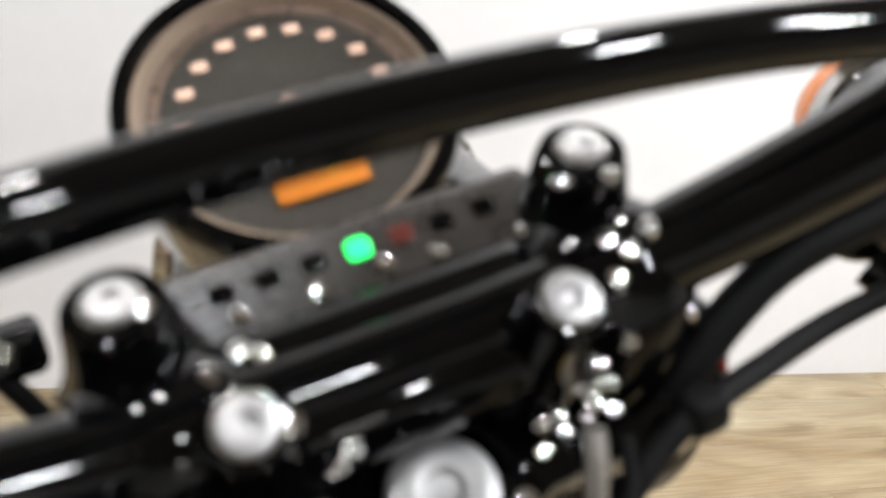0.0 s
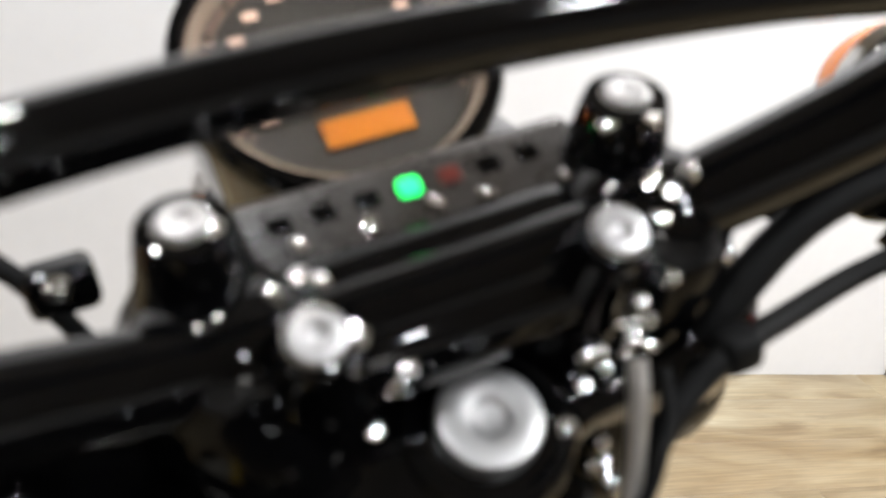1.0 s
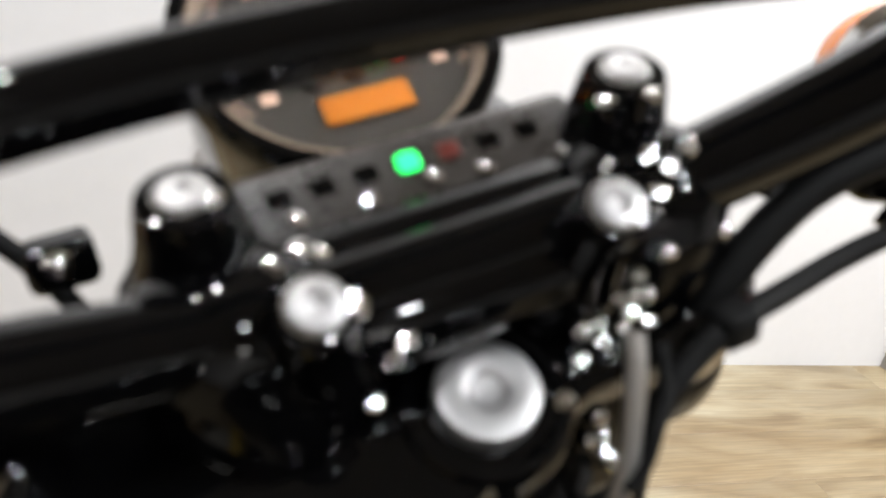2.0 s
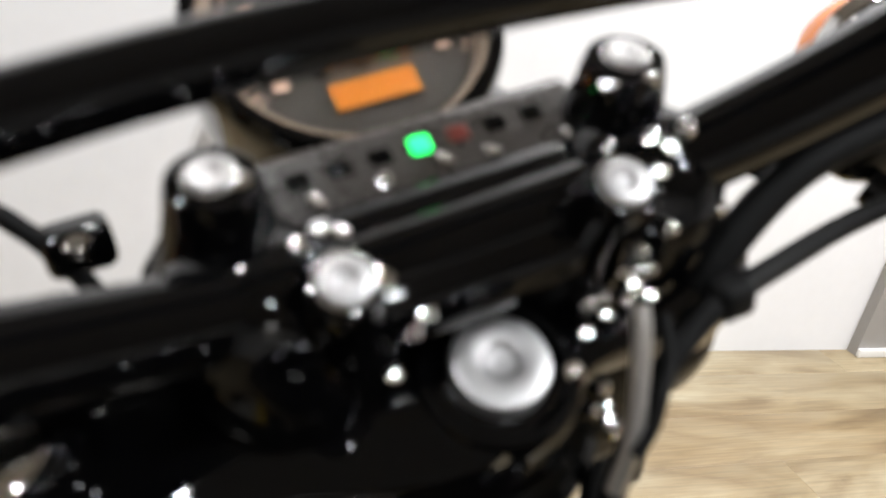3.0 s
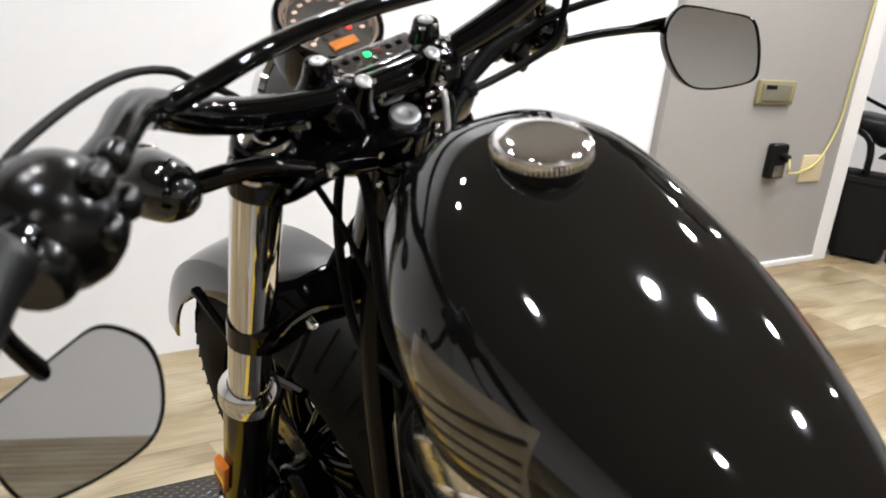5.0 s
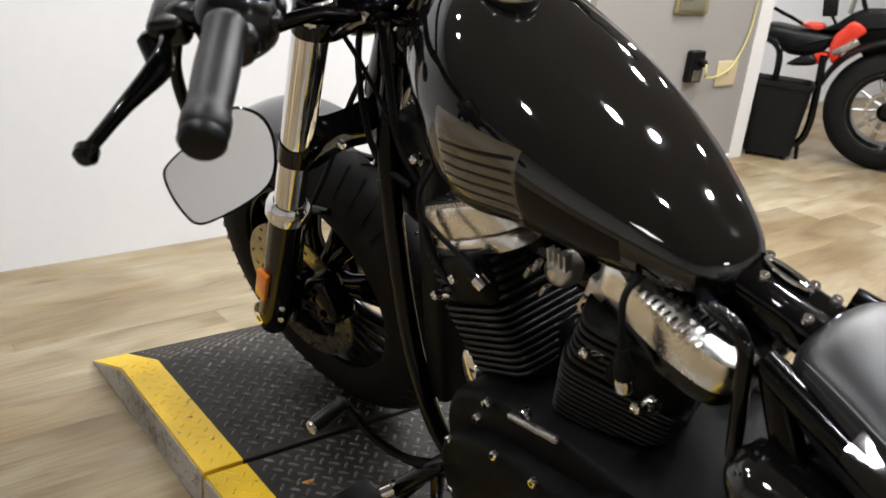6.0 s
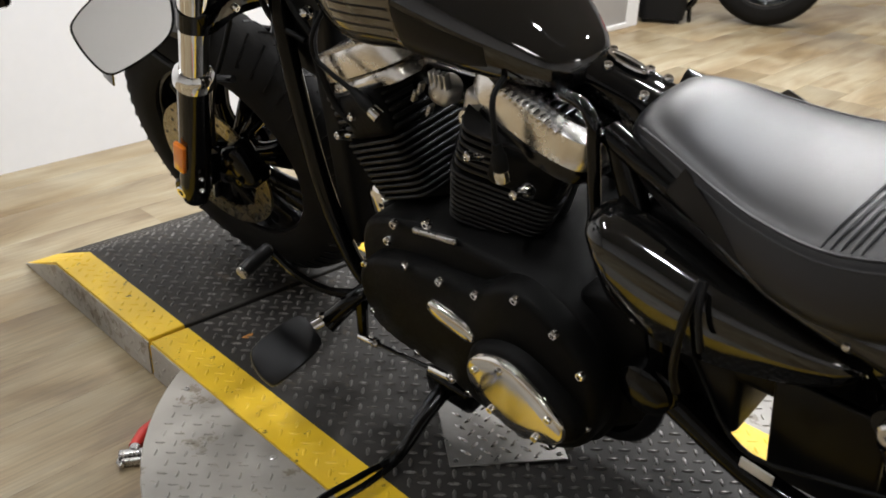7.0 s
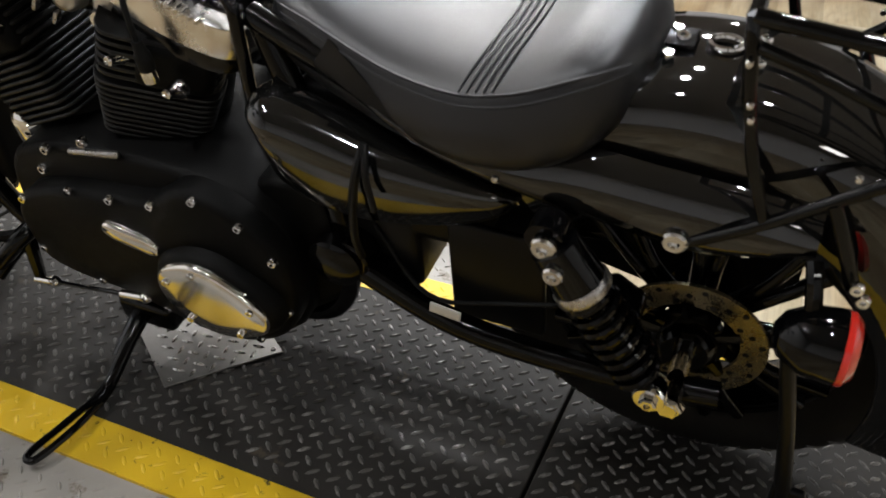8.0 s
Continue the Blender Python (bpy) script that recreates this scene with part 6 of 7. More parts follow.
for s in SIDES:
    for y, z in ((-0.010, 0.742), (-0.017, 0.704), (-0.020, 0.690), (-0.052, 0.584), (-0.112, 0.652)):
        part("rack_bolt", G().bolt((s * 0.136, y, z), (s, 0, 0), 0.0032, 0.004, 10), M_CHROME, rack)
for s in SIDES:
    c = Vector((s * 0.165, -0.115, 0.480))
    sig = part("rear_turn_signal", G().lathe(c + Vector((0, 0.035, 0)), (0, -1, 0), [(0, 0.008), (0.008, 0.022), (0.03, 0.034), (0.06, 0.037)], 28).tube([c, c + Vector((-s * 0.02, 0.01, 0.05)), (s * 0.13, -0.10, 0.545)], 0.008, 8, 3), M_BAR, BIKE, "black bullet rear turn signal")
    part("lens", G().lathe(c + Vector((0, -0.026, 0)), (0, -1, 0), [(0, 0.0366), (0.006, 0.0360), (0.013, 0.029), (0.016, 0.012)], 28), M_RED, sig, "red lens")
part("tail_lamp", G().rbox((0, -0.335, 0.56), (0.08, 0.05, 0.05), 0.016), M_RED, BIKE, "red tail lamp")
part("plate_arm", G().tube([(-0.13, -0.10, 0.43), (-0.135, -0.125, 0.30), (-0.137, -0.145, 0.17)], [0.008, 0.009, 0.010], 10, 3).rbox((-0.137, -0.15, 0.165), (0.012, 0.038, 0.05), 0.004), M_PLASTIC, BIKE, "black hanging plate arm")
part("rear_caliper", G().rbox((-0.115, 0.085, 0.395), (0.05, 0.055, 0.075), 0.014, Matrix.Rotation(radians(35), 3, "X")), M_BLACK, BIKE, "black rear brake caliper")
part("front_caliper", G().rbox((-0.095, FY - 0.125, 0.365), (0.055, 0.055, 0.095), 0.016, Matrix.Rotation(radians(-20), 3, "X")).bolt((-0.123, FY - 0.12, 0.39), (-1, 0, 0), 0.008, 0.007).bolt((-0.123, FY - 0.13, 0.345), (-1, 0, 0), 0.008, 0.007), M_BLACK, BIKE, "black front brake caliper", STEER)
part("drive_belt", G().loft([[(0.105 + dx, y, z) for y, z in ((0.42, 0.30), (0.45, 0.35), (0.42, 0.40), (0.0, 0.445), (-0.11, 0.37), (-0.11, 0.27), (0.0, 0.20))] for dx in (0, 0.022)]), M_RUBBER, BIKE, "black drive belt and pulley")
part("exhaust", G().tube([(0.10, 0.90, 0.50), (0.17, 0.95, 0.40), (0.18, 0.88, 0.24), (0.185, 0.6, 0.20), (0.19, -0.1, 0.22)], [0.024, 0.024, 0.026, 0.04, 0.042], 16, 5).tube([(0.10, 0.66, 0.50), (0.18, 0.62, 0.42), (0.19, 0.5, 0.33), (0.19, -0.1, 0.32)], [0.024, 0.024, 0.04, 0.042], 16, 5), M_BAR, BIKE, "black twin exhaust pipes")

# cables and hoses
for nm, pts, r, xf in (
    ("clutch_cable", [(-0.366, 1.010, 1.030), (-0.345, 1.035, 1.038), (-0.279, 1.102, 1.038), (-0.223, 1.155, 1.030), (-0.179, 1.188, 1.014), (-0.146, 1.221, 0.990), (-0.111, 1.211, 0.959), (-0.085, 1.195, 0.90), (-0.06, 1.18, 0.82), (-0.05, 1.14, 0.70)], 0.0036, STEER),
    ("brake_hose", [(0.40, 1.10, 1.02), (0.30, 1.20, 1.0), (0.17, 1.22, 0.95), (0.06, 1.19, 0.87), (-0.03, 1.24, 0.76), (-0.075, 1.30, 0.62), (-0.095, 1.38, 0.50), (-0.115, 1.40, 0.40)], 0.0045, None),
    ("wiring_loom", [(-0.085, 1.125, 0.90), (-0.065, 1.13, 0.885), (-0.045, 1.13, 0.86), (-0.05, 1.12, 0.72), (-0.05, 1.08, 0.66)], 0.006, None),
    ("throttle_cable", [(0.30, 1.12, 0.99), (0.17, 1.16, 0.96), (0.05, 1.14, 0.88), (0.02, 1.08, 0.74), (0.0, 0.95, 0.68)], 0.0042, None),
    ("wiring_loom", [(0.05, 1.17, 0.93), (-0.02, 1.17, 0.84), (-0.035, 1.15, 0.72), (-0.06, 1.16, 0.58), (-0.065, 1.14, 0.45)], 0.0055, None),
    ("wiring_loom", [(-0.03, 1.18, 0.92), (-0.055, 1.19, 0.80), (-0.06, 1.17, 0.68), (-0.045, 1.11, 0.64)], 0.0050, None),
    ("hose", [(-0.05, 1.05, 0.70), (-0.09, 1.02, 0.66), (-0.10, 0.985, 0.59), (-0.095, 0.945, 0.555)], 0.0052, None),
    ("brake_hose", [(0.018, 1.104, 0.84), (0.026, 1.098, 0.880), (0.040, 1.098, 0.908), (0.0565, 1.102, 0.918), (0.071, 1.104, 0.9225), (0.098, 1.112, 0.9190), (0.133, 1.120, 0.9165), (0.169, 1.120, 0.9190), (0.2046, 1.118, 0.9250), (0.2175, 1.1155, 0.9405), (0.224, 1.112, 0.962), (0.232, 1.105, 0.995), (0.250, 1.09, 1.03)], 0.0042, STEER),
    ("steel_hose", [(0.0345, 1.100, 0.9360), (0.0330, 1.097, 0.9290), (0.0290, 1.093, 0.9150), (0.0235, 1.089, 0.9000), (0.0160, 1.088, 0.885)], 0.0030, STEER),
    ("throttle_cable", [(0.046, 1.104, 0.926), (0.042, 1.096, 0.916), (0.0345, 1.090, 0.9110), (0.0290, 1.087, 0.9040), (0.0214, 1.085, 0.8980)], 0.0022, STEER),
    ("wiring_loom", [(0.05, 1.13, 0.84), (0.058, 1.125, 0.89), (0.075, 1.12, 0.92), (0.11, 1.12, 0.945), (0.15, 1.115, 0.955)], 0.0065, STEER),
    ("brake_line", [(-0.10, 0.38, 0.42), (-0.135, 0.30, 0.36), (-0.14, 0.20, 0.385), (-0.13, 0.10, 0.41)], 0.0030, None),
):
    part(nm, G().tube(pts, r, 10, 6), M_CAST if nm == "steel_hose" else M_RUBBER, BIKE, "", xf)
# black plate added only to carry the chrome beads below
guide = part("bead_plate", G().rbox((0.044, 1.124, 0.934), (0.026, 0.014, 0.046), 0.005).rbox((0.030, 1.122, 0.886), (0.030, 0.014, 0.040), 0.005), M_BAR, BIKE, "black plate added behind the glint beads", STEER)
part("hose_clamp", G().rbox((0.071, 1.104, 0.9225), (0.014, 0.013, 0.013), 0.004), M_RUBBER, BIKE, "", STEER)
# small chrome beads added to sparkle like the glints beside the stem
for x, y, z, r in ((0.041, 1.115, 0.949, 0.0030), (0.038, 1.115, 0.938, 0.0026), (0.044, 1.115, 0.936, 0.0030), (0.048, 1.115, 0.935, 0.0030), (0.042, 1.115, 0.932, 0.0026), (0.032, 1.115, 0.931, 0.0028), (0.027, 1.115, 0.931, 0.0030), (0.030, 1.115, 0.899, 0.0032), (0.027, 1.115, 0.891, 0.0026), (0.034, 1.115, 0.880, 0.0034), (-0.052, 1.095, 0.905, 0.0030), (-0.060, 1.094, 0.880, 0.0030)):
    part("glint_bead", G().lathe((x, y, z), (0, -0.75, 0.65), [(0, r), (r * 0.8, r), (r * 1.3, r * 0.8), (r * 1.6, r * 0.35)], 14), M_CHROME, guide, "small chrome bead added as a glint", STEER)
adj = part("cable_adjuster", G().tube([(0.118, 1.148, 0.938), (0.135, 1.152, 0.933), (0.152, 1.156, 0.926), (0.166, 1.160, 0.920)], [0.0048, 0.0058, 0.0058, 0.0046], 12, 4), M_STEEL, BIKE, "bright cable adjuster under the bar", STEER)
for k in range(4):
    part("adjuster_collar", G().lathe(Vector((0.124 + 0.011 * k, 1.1492 + 0.0028 * k, 0.9364 - 0.0040 * k)), (0.9, 0.24, -0.36), [(0, 0.0060), (0.001, 0.0074), (0.004, 0.0074), (0.005, 0.0060)], 14), M_STEEL if k % 2 else M_BAR, adj, "", STEER)
part("hose_union", G().rbox((0.183, 1.150, 0.924), (0.034, 0.020, 0.030), 0.009, Matrix.Rotation(radians(20), 3, "Y")).lathe((0.172, 1.140, 0.914), (0.3, -0.8, -0.4), [(0, 0.0075), (0.010, 0.0075), (0.012, 0.005)], 14), M_SATIN, BIKE, "black hose union", STEER)
# more added beads, for the sparkle under the right bar
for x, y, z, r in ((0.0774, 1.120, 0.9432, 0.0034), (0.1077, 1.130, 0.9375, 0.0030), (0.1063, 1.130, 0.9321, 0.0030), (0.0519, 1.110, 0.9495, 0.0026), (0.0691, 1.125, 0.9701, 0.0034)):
    part("glint_bead", G().lathe((x, y, z), (0, -0.75, 0.65), [(0, r), (r * 0.8, r), (r * 1.3, r * 0.8), (r * 1.6, r * 0.35)], 14), M_CHROME, guide, "small chrome bead added as a glint", STEER)
part("label_tag", G().rbox((-0.142, 0.275, 0.345), (0.003, 0.040, 0.016), 0.001, Matrix.Rotation(radians(8), 3, "X")), M_LABEL, BIKE, "small pale tag on the brake line")
part("cable_tie", G().tube([(-0.150, 0.345, 0.588), (-0.166, 0.350, 0.560), (-0.170, 0.358, 0.52), (-0.164, 0.368, 0.463), (-0.154, 0.370, 0.42)], 0.0050, 8, 4).tube([(-0.150, 0.343, 0.588), (-0.168, 0.338, 0.560), (-0.170, 0.333, 0.515)], 0.004, 8, 3), M_PLASTIC, BIKE, "black strap")
part("battery_box", G().rbox((0, 0.36, 0.492), (0.16, 0.22, 0.215), 0.02), M_PLASTIC, BIKE, "black battery box")
part("transmission_case", G().prism([(0.56, 0.20), (0.56, 0.42), (0.48, 0.45), (0.425, 0.42), (0.420, 0.32), (0.47, 0.24)], 0.10, -0.10, 0.012, 4), M_WRINKLE, BIKE, "black gearbox case")
part("sprocket_cover", G().lathe((-0.105, 0.435, 0.355), (-1, 0, 0), [(0, 0.038), (0.02, 0.037), (0.028, 0.026), (0.03, 0.010)], 30), M_BLACK, BIKE, "black pivot cover")
part("inner_guard", G().rbox((0, 0.385, 0.36), (0.165, 0.10, 0.12), 0.012), M_PLASTIC, BIKE, "black inner guard")
part("voltage_regulator", G().rbox((0, 1.070, 0.450), (0.130, 0.050, 0.36), 0.012, Matrix.Rotation(radians(6), 3, "X")), M_RUBBER, BIKE, "black regulator behind the front tubes")
for y, z in ((-0.138, 0.545), (-0.146, 0.532)):
    part("signal_bolt", G().bolt((-0.150, y, z), (-1, 0, 0.2), 0.0065, 0.007), M_CHROME, BIKE, "small chrome signal bolt")
# plate added to narrow the bright see-through gap beside the rear tyre
part("gap_plate", G().rbox((-0.078, 0.2315, 0.355), (0.012, 0.123, 0.165), 0.005), M_PLASTIC, BIKE, "black plate closing the gap beside the rear tyre")


# ---- things along the wall ----
def on_wall(x, z, depth=-0.035):
    return ROOM @ pose(x, depth, z)


thermo = thing("wall_control_panel", "small olive framed control panel on the grey wall", "control panel", on_wall(2.50, 0.710))
part("frame", G().rbox((0, -0.010, 0), (0.245, 0.020, 0.098), 0.006), M_OLIVE, thermo)
part("face", G().rbox((-0.012, -0.022, 0.0), (0.190, 0.008, 0.072), 0.003), M_PANELG, thermo, "grey-green panel face")
part("display", G().rbox((-0.055, -0.0265, 0.022), (0.070, 0.004, 0.016), 0.001), M_PLASTIC, thermo, "dark display strip")
part("button", G().rbox((0.098, -0.0225, 0.0), (0.022, 0.006, 0.070), 0.003), M_OLIVE, thermo)

sock = thing("power_socket", "black power socket box with a yellow cable plugged in", "socket", on_wall(2.60, 0.420))
part("box", G().rbox((0, -0.020, 0), (0.105, 0.040, 0.150), 0.010), M_PLASTIC, sock)
part("face", G().rbox((0.004, -0.042, -0.040), (0.070, 0.006, 0.050), 0.004), M_STEEL, sock, "grey switch plate")
part("plug", G().cyl((0.01, -0.035, 0.025), (0.01, -0.075, 0.020), 0.017, 16, 0.004), M_PLASTIC, sock, "black plug")
plate = thing("wall_plate", "beige blank wall plate", "wall plate", on_wall(2.905, 0.375))
part("plate", G().rbox((0, -0.005, 0), (0.17, 0.010, 0.125), 0.006), M_BEIGE, plate)
part("screw", G().lathe((0, -0.010, 0), (0, -1, 0), [(0, 0.006), (0.002, 0.005)], 10), M_STEEL, plate)
cabl = tagged(part("power_cable", G().tube([(2.612, -0.110, 0.440), (2.60, -0.125, 0.400), (2.66, -0.085, 0.372), (2.78, -0.060, 0.365), (2.90, -0.055, 0.400), (2.98, -0.050, 0.480), (3.03, -0.048, 0.60), (3.045, -0.046, 0.80), (3.060, -0.046, 1.05), (3.07, -0.046, 1.7), (3.07, -0.046, 2.73)], 0.0045, 8, 6), M_CABLE), "yellow power cable hanging down the wall", "cable")
cabl.matrix_world = ROOM

# waste bin
VIEW = math.degrees(math.atan2(0.403, 0.915))
bin_ = thing("waste_bin", "black plastic waste bin on small feet", "bin", pose(3.43, 2.71, FLOOR_Z, 0, 0, VIEW - 90 + 10))


def bin_ring(w, d, z, r=0.05):
    pts = []
    for sx, sy, a0 in ((1, 1, 0), (-1, 1, 90), (-1, -1, 180), (1, -1, 270)):
        for k in range(5):
            a = radians(a0 + 22.5 * k)
            pts.append((sx * (w - r) + r * math.cos(a), sy * (d - r) + r * math.sin(a), z))
    return pts


part("body", G().loft([bin_ring(0.118, 0.10, 0.018), bin_ring(0.125, 0.105, 0.022), bin_ring(0.158, 0.13, 0.395), bin_ring(0.150, 0.122, 0.395), bin_ring(0.120, 0.098, 0.03)]), M_BIN, bin_)
part("rim", G().loft([bin_ring(0.158, 0.13, 0.385), bin_ring(0.168, 0.140, 0.388), bin_ring(0.168, 0.140, 0.412), bin_ring(0.156, 0.128, 0.412), bin_ring(0.150, 0.122, 0.39)], caps=False, wrap=True), M_BIN, bin_, "rolled rim")
for sx, sy in ((1, 1), (-1, 1), (-1, -1), (1, -1)):
    part("foot", G().lathe((sx * 0.09, sy * 0.075, 0.0), (0, 0, 1), [(0, 0.010), (0.004, 0.014), (0.02, 0.014)], 12), M_BIN, bin_)

# second motorcycle: local u to the right in view, w away
BIKE2 = thing("parked_motorcycle", "red and black motorcycle parked by the wall", "motorcycle", pose(3.8 + 0.08 * math.cos(radians(VIEW - 90)), 2.25 + 0.08 * math.sin(radians(VIEW - 90)), FLOOR_Z, 0, 0, VIEW - 90))
W2 = Vector((-0.115, 0.02, 0.318))
w2 = part("rear_wheel", G().lathe(W2 + Vector((0, -0.09, 0)), (0, 1, 0), [(0, 0.03), (0.02, 0.05), (0.06, 0.045), (0.12, 0.045), (0.16, 0.05), (0.18, 0.03)], 24), M_BLACK, BIKE2, "wheel with wide black tyre")
prof = []
for k in range(15):
    a = math.pi * (0.02 + 0.96 * k / 14)
    prof.append((-0.085 * math.cos(a), 0.200 + 0.118 * math.sin(a) ** 0.7))
part("tyre", G().lathe(W2, (0, 1, 0), prof + [(0.06, 0.188), (-0.06, 0.188)], 56, ring=True), M_TYRE, w2, "wide black tyre")
part("rim", G().lathe(W2, (0, 1, 0), [(-0.07, 0.205), (-0.065, 0.192), (-0.03, 0.178), (0.03, 0.178), (0.065, 0.192), (0.07, 0.205), (0.06, 0.175), (-0.06, 0.175)], 48, ring=True), M_BLACK, w2, "gloss black rim")
part("brake_ring", G().lathe(W2 + Vector((0, -0.085, 0)), (0, 1, 0), [(0, 0.092), (0, 0.112), (0.006, 0.112), (0.006, 0.092)], 40, ring=True), M_ALU, w2, "bright brake ring")
part("rim_lip", G().lathe(W2 + Vector((0, -0.071, 0)), (0, 1, 0), [(0, 0.200), (0, 0.203), (0.003, 0.203), (0.003, 0.200)], 48, ring=True), M_STEEL, w2)
for k in range(10):
    a = 2 * math.pi * k / 10
    part("spoke", G().tube([W2 + Vector((0.045 * math.cos(a), -0.05, 0.045 * math.sin(a))), W2 + Vector((0.185 * math.cos(a + 0.1), -0.045, 0.185 * math.sin(a + 0.1)))], [0.012, 0.009], 8, 1), M_STEEL, w2)


def slab_part(name, outline, w0, w1, mat, label="", bev=0.012):
    """An outline of (u, z) drawn out across the bike."""
    gg = G().prism(outline, w0, w1, bev, 3)
    gg.v = [(y, x, z) for x, y, z in gg.v]
    return part(name, gg, mat, BIKE2, label)


slab_part("seat", [(-0.85, 0.655), (-0.785, 0.677), (-0.686, 0.670), (-0.52, 0.668), (-0.45, 0.655), (-0.488, 0.579), (-0.547, 0.541), (-0.669, 0.529), (-0.734, 0.565), (-0.83, 0.585)], 0.22, -0.02, M_PLASTIC, "black saddle", 0.03)
slab_part("tail_body", [(-0.56, 0.660), (-0.47, 0.720), (-0.368, 0.803), (-0.20, 0.82), (0.10, 0.78), (0.30, 0.60), (0.20, 0.40), (-0.10, 0.42), (-0.33, 0.60), (-0.44, 0.640)], 0.16, 0.0, M_WRINKLE, "black engine and frame mass", 0.03)
slab_part("side_cover", [(-0.464, 0.650), (-0.430, 0.700), (-0.381, 0.747), (-0.312, 0.705), (-0.350, 0.655), (-0.388, 0.608), (-0.433, 0.517), (-0.468, 0.570)], 0.15, -0.02, M_REDPAINT, "red side cover", 0.012)
slab_part("rear_cover", [(-0.635, 0.690), (-0.600, 0.712), (-0.532, 0.712), (-0.520, 0.688), (-0.560, 0.672)], 0.10, -0.01, M_REDPAINT, "small red cover", 0.010)
slab_part("lower_cover", [(-0.545, 0.545), (-0.500, 0.566), (-0.470, 0.560), (-0.472, 0.515), (-0.530, 0.503)], 0.10, -0.01, M_REDPAINT, "small red lower cover", 0.008)
slab_part("tank", [(0.0, 0.70), (0.22, 0.70), (0.35, 0.80), (0.28, 0.92), (0.10, 0.90), (-0.02, 0.80)], 0.14, -0.14, M_REDPAINT, "red fuel tank", 0.04)
slab_part("mudguard", [(-0.66, 0.480), (-0.60, 0.530), (-0.54, 0.550), (-0.52, 0.500)], 0.07, -0.07, M_PLASTIC, "black mud flap", 0.012)
part("wheel_guard", G().loft([[(W2.x + r * math.cos(a), w, W2.z + r * math.sin(a)) for r, w in ((0.355, -0.09), (0.372, -0.07), (0.378, 0.02), (0.372, 0.11), (0.36, 0.11), (0.366, 0.02), (0.360, -0.07), (0.345, -0.085))] for a in (radians(40 + 125 * k / 20) for k in range(21))]), M_PLASTIC, BIKE2, "black rear mudguard")
part("silencer", G().tube([(-0.435, -0.13, 0.585), (-0.385, -0.15, 0.615), (-0.33, -0.15, 0.66)], [0.016, 0.020, 0.020], 12, 3), M_STEEL, BIKE2, "bright silencer tip")
part("stand", G().tube([(-0.48, -0.10, 0.56), (-0.472, -0.12, 0.44), (-0.464, -0.13, 0.236), (-0.475, -0.13, 0.140), (-0.500, -0.13, 0.095), (-0.56, -0.13, 0.070), (-0.72, -0.13, 0.075)], 0.020, 10, 5).cyl((-0.50, -0.13, 0.10), (-0.49, -0.13, 0.0), 0.012, 10), M_BLACK, BIKE2, "black stand tube")
part("front_tube", G().tube([(-0.80, -0.05, 0.61), (-0.725, -0.08, 0.575), (-0.697, -0.09, 0.51), (-0.693, -0.10, 0.40)], 0.018, 10, 5), M_BLACK, BIKE2, "black bent tube")
g = G()
for w in (-0.07, 0.0, 0.07):
    g.tube([(-0.575, w, 0.899), (-0.45, w, 0.918), (-0.30, w, 0.930)], 0.006, 8, 3)
for u in (-0.56, -0.46, -0.38):
    g.tube([(u, -0.08, 0.905 + (u + 0.56) * 0.1), (u, 0.08, 0.905 + (u + 0.56) * 0.1)], 0.005, 8, 1)
g.tube([(-0.40, 0, 0.915), (-0.415, 0, 0.78)], 0.012, 8, 1)
part("rack", g, M_STEEL, BIKE2, "grey luggage rack")
part("plate_holder", G().rbox((-0.512, -0.03, 0.800), (0.075, 0.02, 0.092), 0.008, Matrix.Rotation(radians(-8), 3, "Y")).tube([(-0.50, -0.02, 0.765), (-0.46, 0, 0.71)], 0.008, 8, 1), M_PLASTIC, BIKE2, "black number plate holder")
rear_view = part("mirror", G().rbox((-0.385, 0, 1.02), (0.105, 0.022, 0.19), 0.010, Matrix.Rotation(radians(6), 3, "Y")).tube([(-0.375, 0.01, 0.94), (-0.37, 0.03, 0.86), (-0.33, 0.05, 0.78)], 0.012, 8, 3), M_PLASTIC, BIKE2, "black framed mirror on a stalk")
part("mirror_glass", G().rbox((-0.385, -0.012, 1.025), (0.070, 0.003, 0.150), 0.001, Matrix.Rotation(radians(6), 3, "Y")), M_MIRROR, rear_view)
part("handlebar", G().tube([(-0.86, -0.10, 0.80), (-0.82, -0.06, 0.775), (-0.76, 0.0, 0.745), (-0.69, 0.05, 0.715), (-0.64, 0.08, 0.69)], 0.010, 10, 5), M_BLACK, BIKE2, "black grab bar")
fw = Vector((1.30, 0.02, 0.318))
w3 = part("front_wheel", G().lathe(fw + Vector((0, -0.07, 0)), (0, 1, 0), [(0, 0.03), (0.03, 0.05), (0.11, 0.05), (0.14, 0.03)], 20), M_STEEL, BIKE2)
part("tyre", G().lathe(fw, (0, 1, 0), prof + [(0.06, 0.188), (-0.06, 0.188)], 40, ring=True), M_TYRE, w3)
part("fork", G().tube([fw + Vector((0, -0.1, 0)), (0.95, -0.09, 0.75), (0.75, -0.05, 1.0)], 0.026, 10, 3).tube([fw + Vector((0, 0.1, 0)), (0.95, 0.09, 0.75), (0.75, 0.05, 1.0)], 0.026, 10, 3).tube([(0.15, 0, 0.75), (0.80, 0, 0.92)], 0.04, 10, 1), M_BLACK, BIKE2)

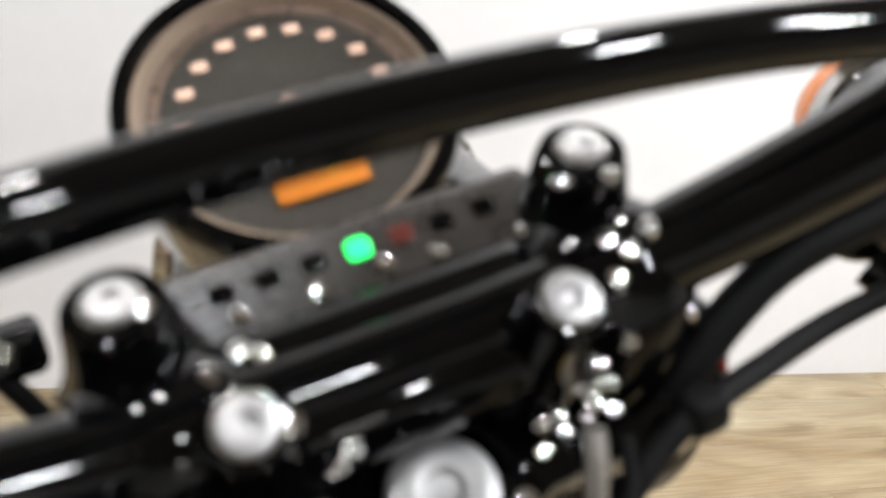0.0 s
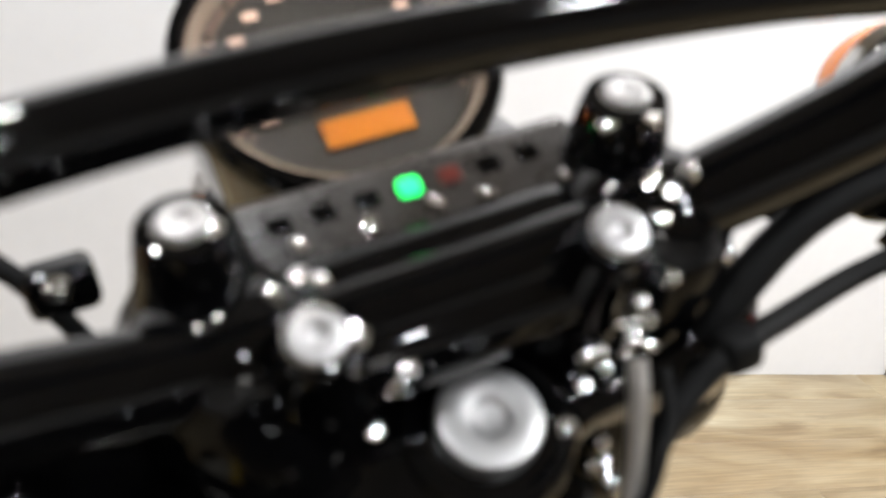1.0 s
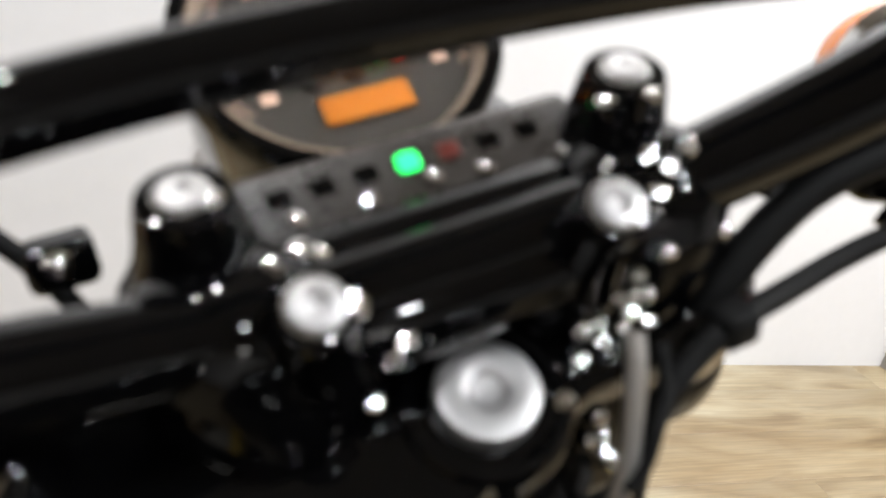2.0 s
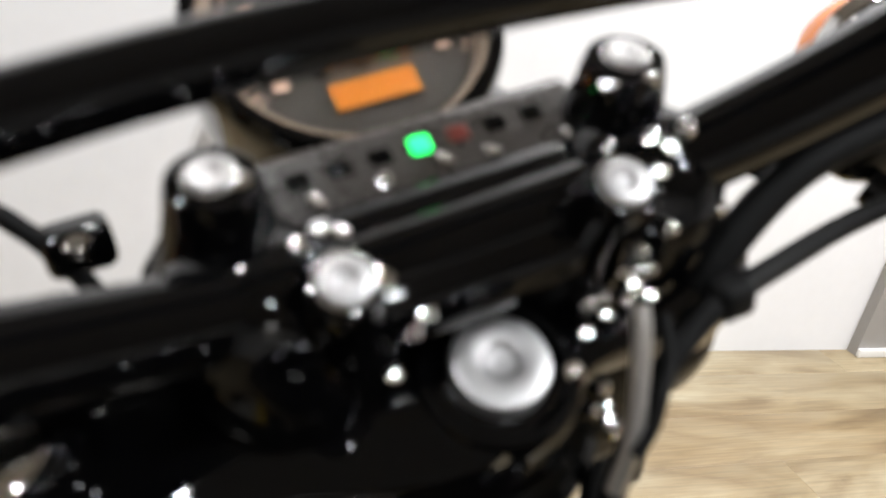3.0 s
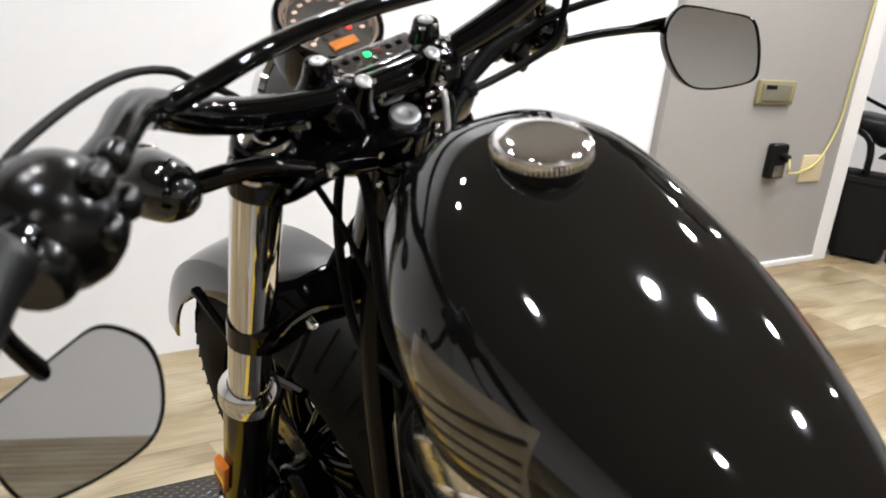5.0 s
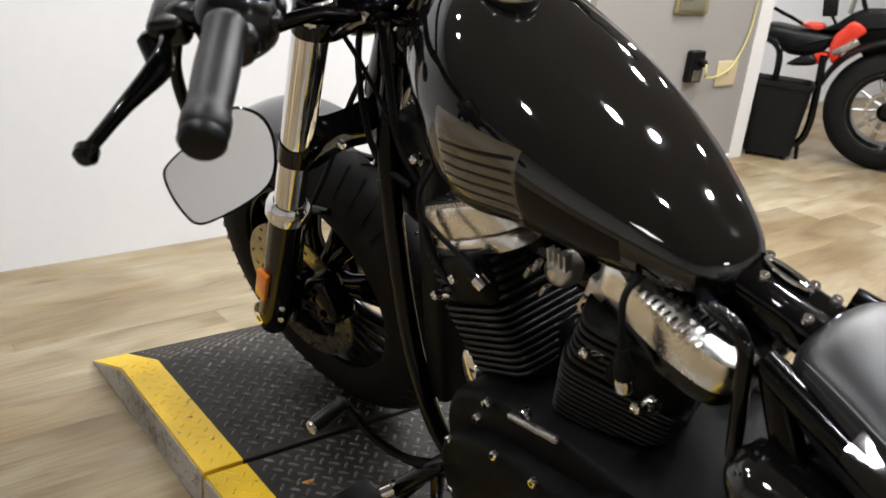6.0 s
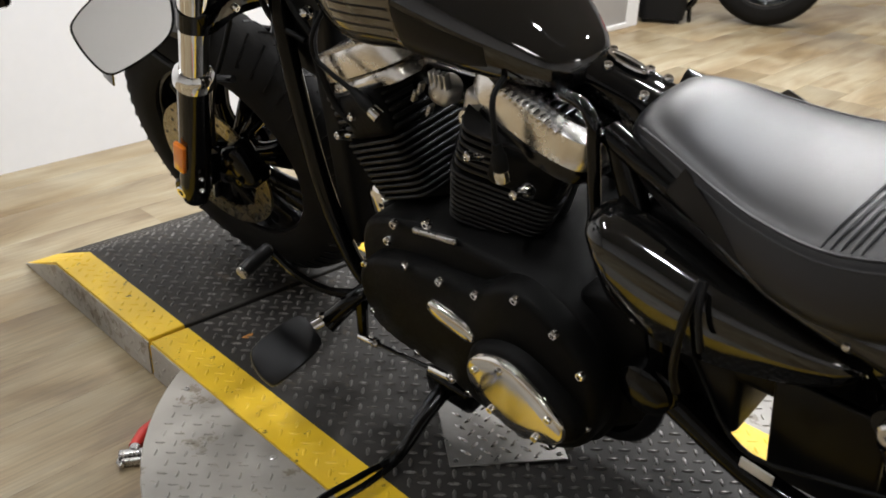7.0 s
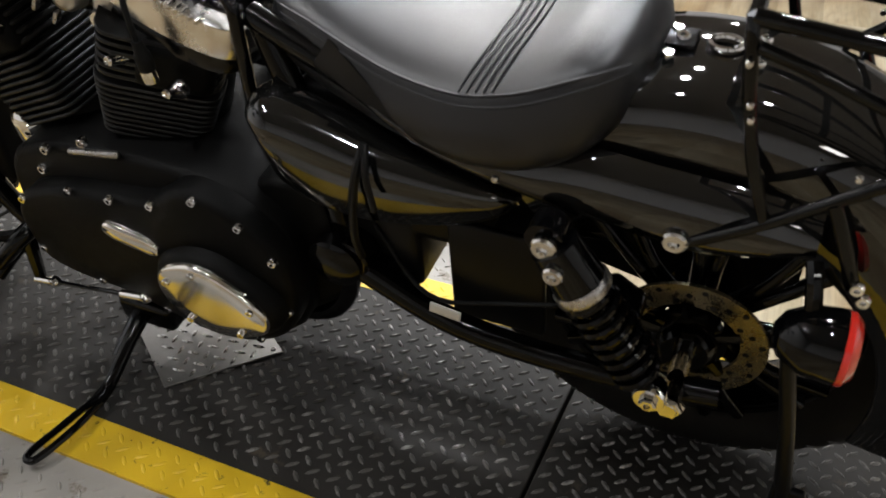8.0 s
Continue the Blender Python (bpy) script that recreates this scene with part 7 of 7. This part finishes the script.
# a hand tool lying by the turntable
tool = thing("hand_clamp", "red-handled steel clamp lying on the floor", "tool", pose(-0.532, 1.204, FLOOR_Z, 0, 0, 24))
part("handle", G().tube([(0.006, 0.0, 0.014), (0.040, 0.004, 0.018), (0.078, 0.006, 0.016)], [0.010, 0.0135, 0.012], 12, 4), M_REDTOOL, tool, "red dipped handle")
jaw_m = Matrix.Rotation(radians(-55), 3, "Z")
part("jaw", G().rbox((-0.006, -0.010, 0.012), (0.052, 0.016, 0.018), 0.005, jaw_m).cyl((0.002, -0.006, 0.0), (0.002, -0.006, 0.024), 0.009, 14, 0.002), M_STEEL, tool, "steel jaw")
part("jaw", G().rbox((-0.018, -0.022, 0.010), (0.046, 0.009, 0.014), 0.003, jaw_m), M_STEEL, tool, "steel lower jaw")
part("spring", G().tube([(-0.020, 0.006, 0.012), (-0.034, 0.000, 0.012), (-0.040, -0.012, 0.012)], 0.004, 8, 3), M_STEEL, tool)
smear = tagged(part("orange_smear", G().loft([[(0.010 * k * math.cos(a) * (1 + 0.4 * math.sin(3 * a)) - 0.238, 0.008 * k * math.sin(a) * (1 + 0.3 * math.cos(2 * a)) + 1.285, z) for a in (2 * math.pi * i / 22 for i in range(22))] for k, z in ((1.0, 0.0006), (0.8, 0.0016))]), M_GREASE), "small orange paint smear on the deck", "mark")


# ---- floor planks: laid along the wall, ends staggered ----
rng = random.Random(11)
PL_L, PL_W = 1.22, 0.181
plank_mesh = None
rest = G()


def plank_box(x, y, h=0.006):
    b, lx, ly = 0.0012, PL_L / 2, PL_W / 2
    vs, fs = [], [(0, 1, 5, 4), (1, 2, 6, 5), (2, 3, 7, 6), (3, 0, 4, 7), (4, 5, 9, 8), (5, 6, 10, 9), (6, 7, 11, 10), (7, 4, 8, 11), (8, 9, 10, 11)]
    for z, i in ((0, 0), (h - b * 0.6, 0), (h, b)):
        vs += [(x + sx * (lx - 0.0002 - i), y + sy * (ly - 0.0002 - i), z) for sx, sy in ((-1, -1), (1, -1), (1, 1), (-1, 1))]
    return vs, fs


row = 0
y = R_B + PL_W / 2
while y < 0.70:
    x = R_L + PL_L / 2 - 0.2 + rng.uniform(0, 1.0)
    while x < R_R - 0.55:
        if y > -3.3 and -3.4 < x < 5.9:
            if plank_mesh is None:
                first = part("plank", G().add(*plank_box(0, 0)), M_WOOD, slab)
                plank_mesh = first.data
                ob = first
            else:
                ob = new("plank", plank_mesh)
                ob.parent = slab
            ob.location = (x, y, FLOOR_Z - 0.006)
        else:
            vs, fs = plank_box(x, y)
            rest.add([(a, b, c + FLOOR_Z - 0.006) for a, b, c in vs], fs)
        x += PL_L
    y += PL_W
tagged(part("plank_field", rest, M_WOOD, slab, "light oak vinyl planks"), kind="stuff")
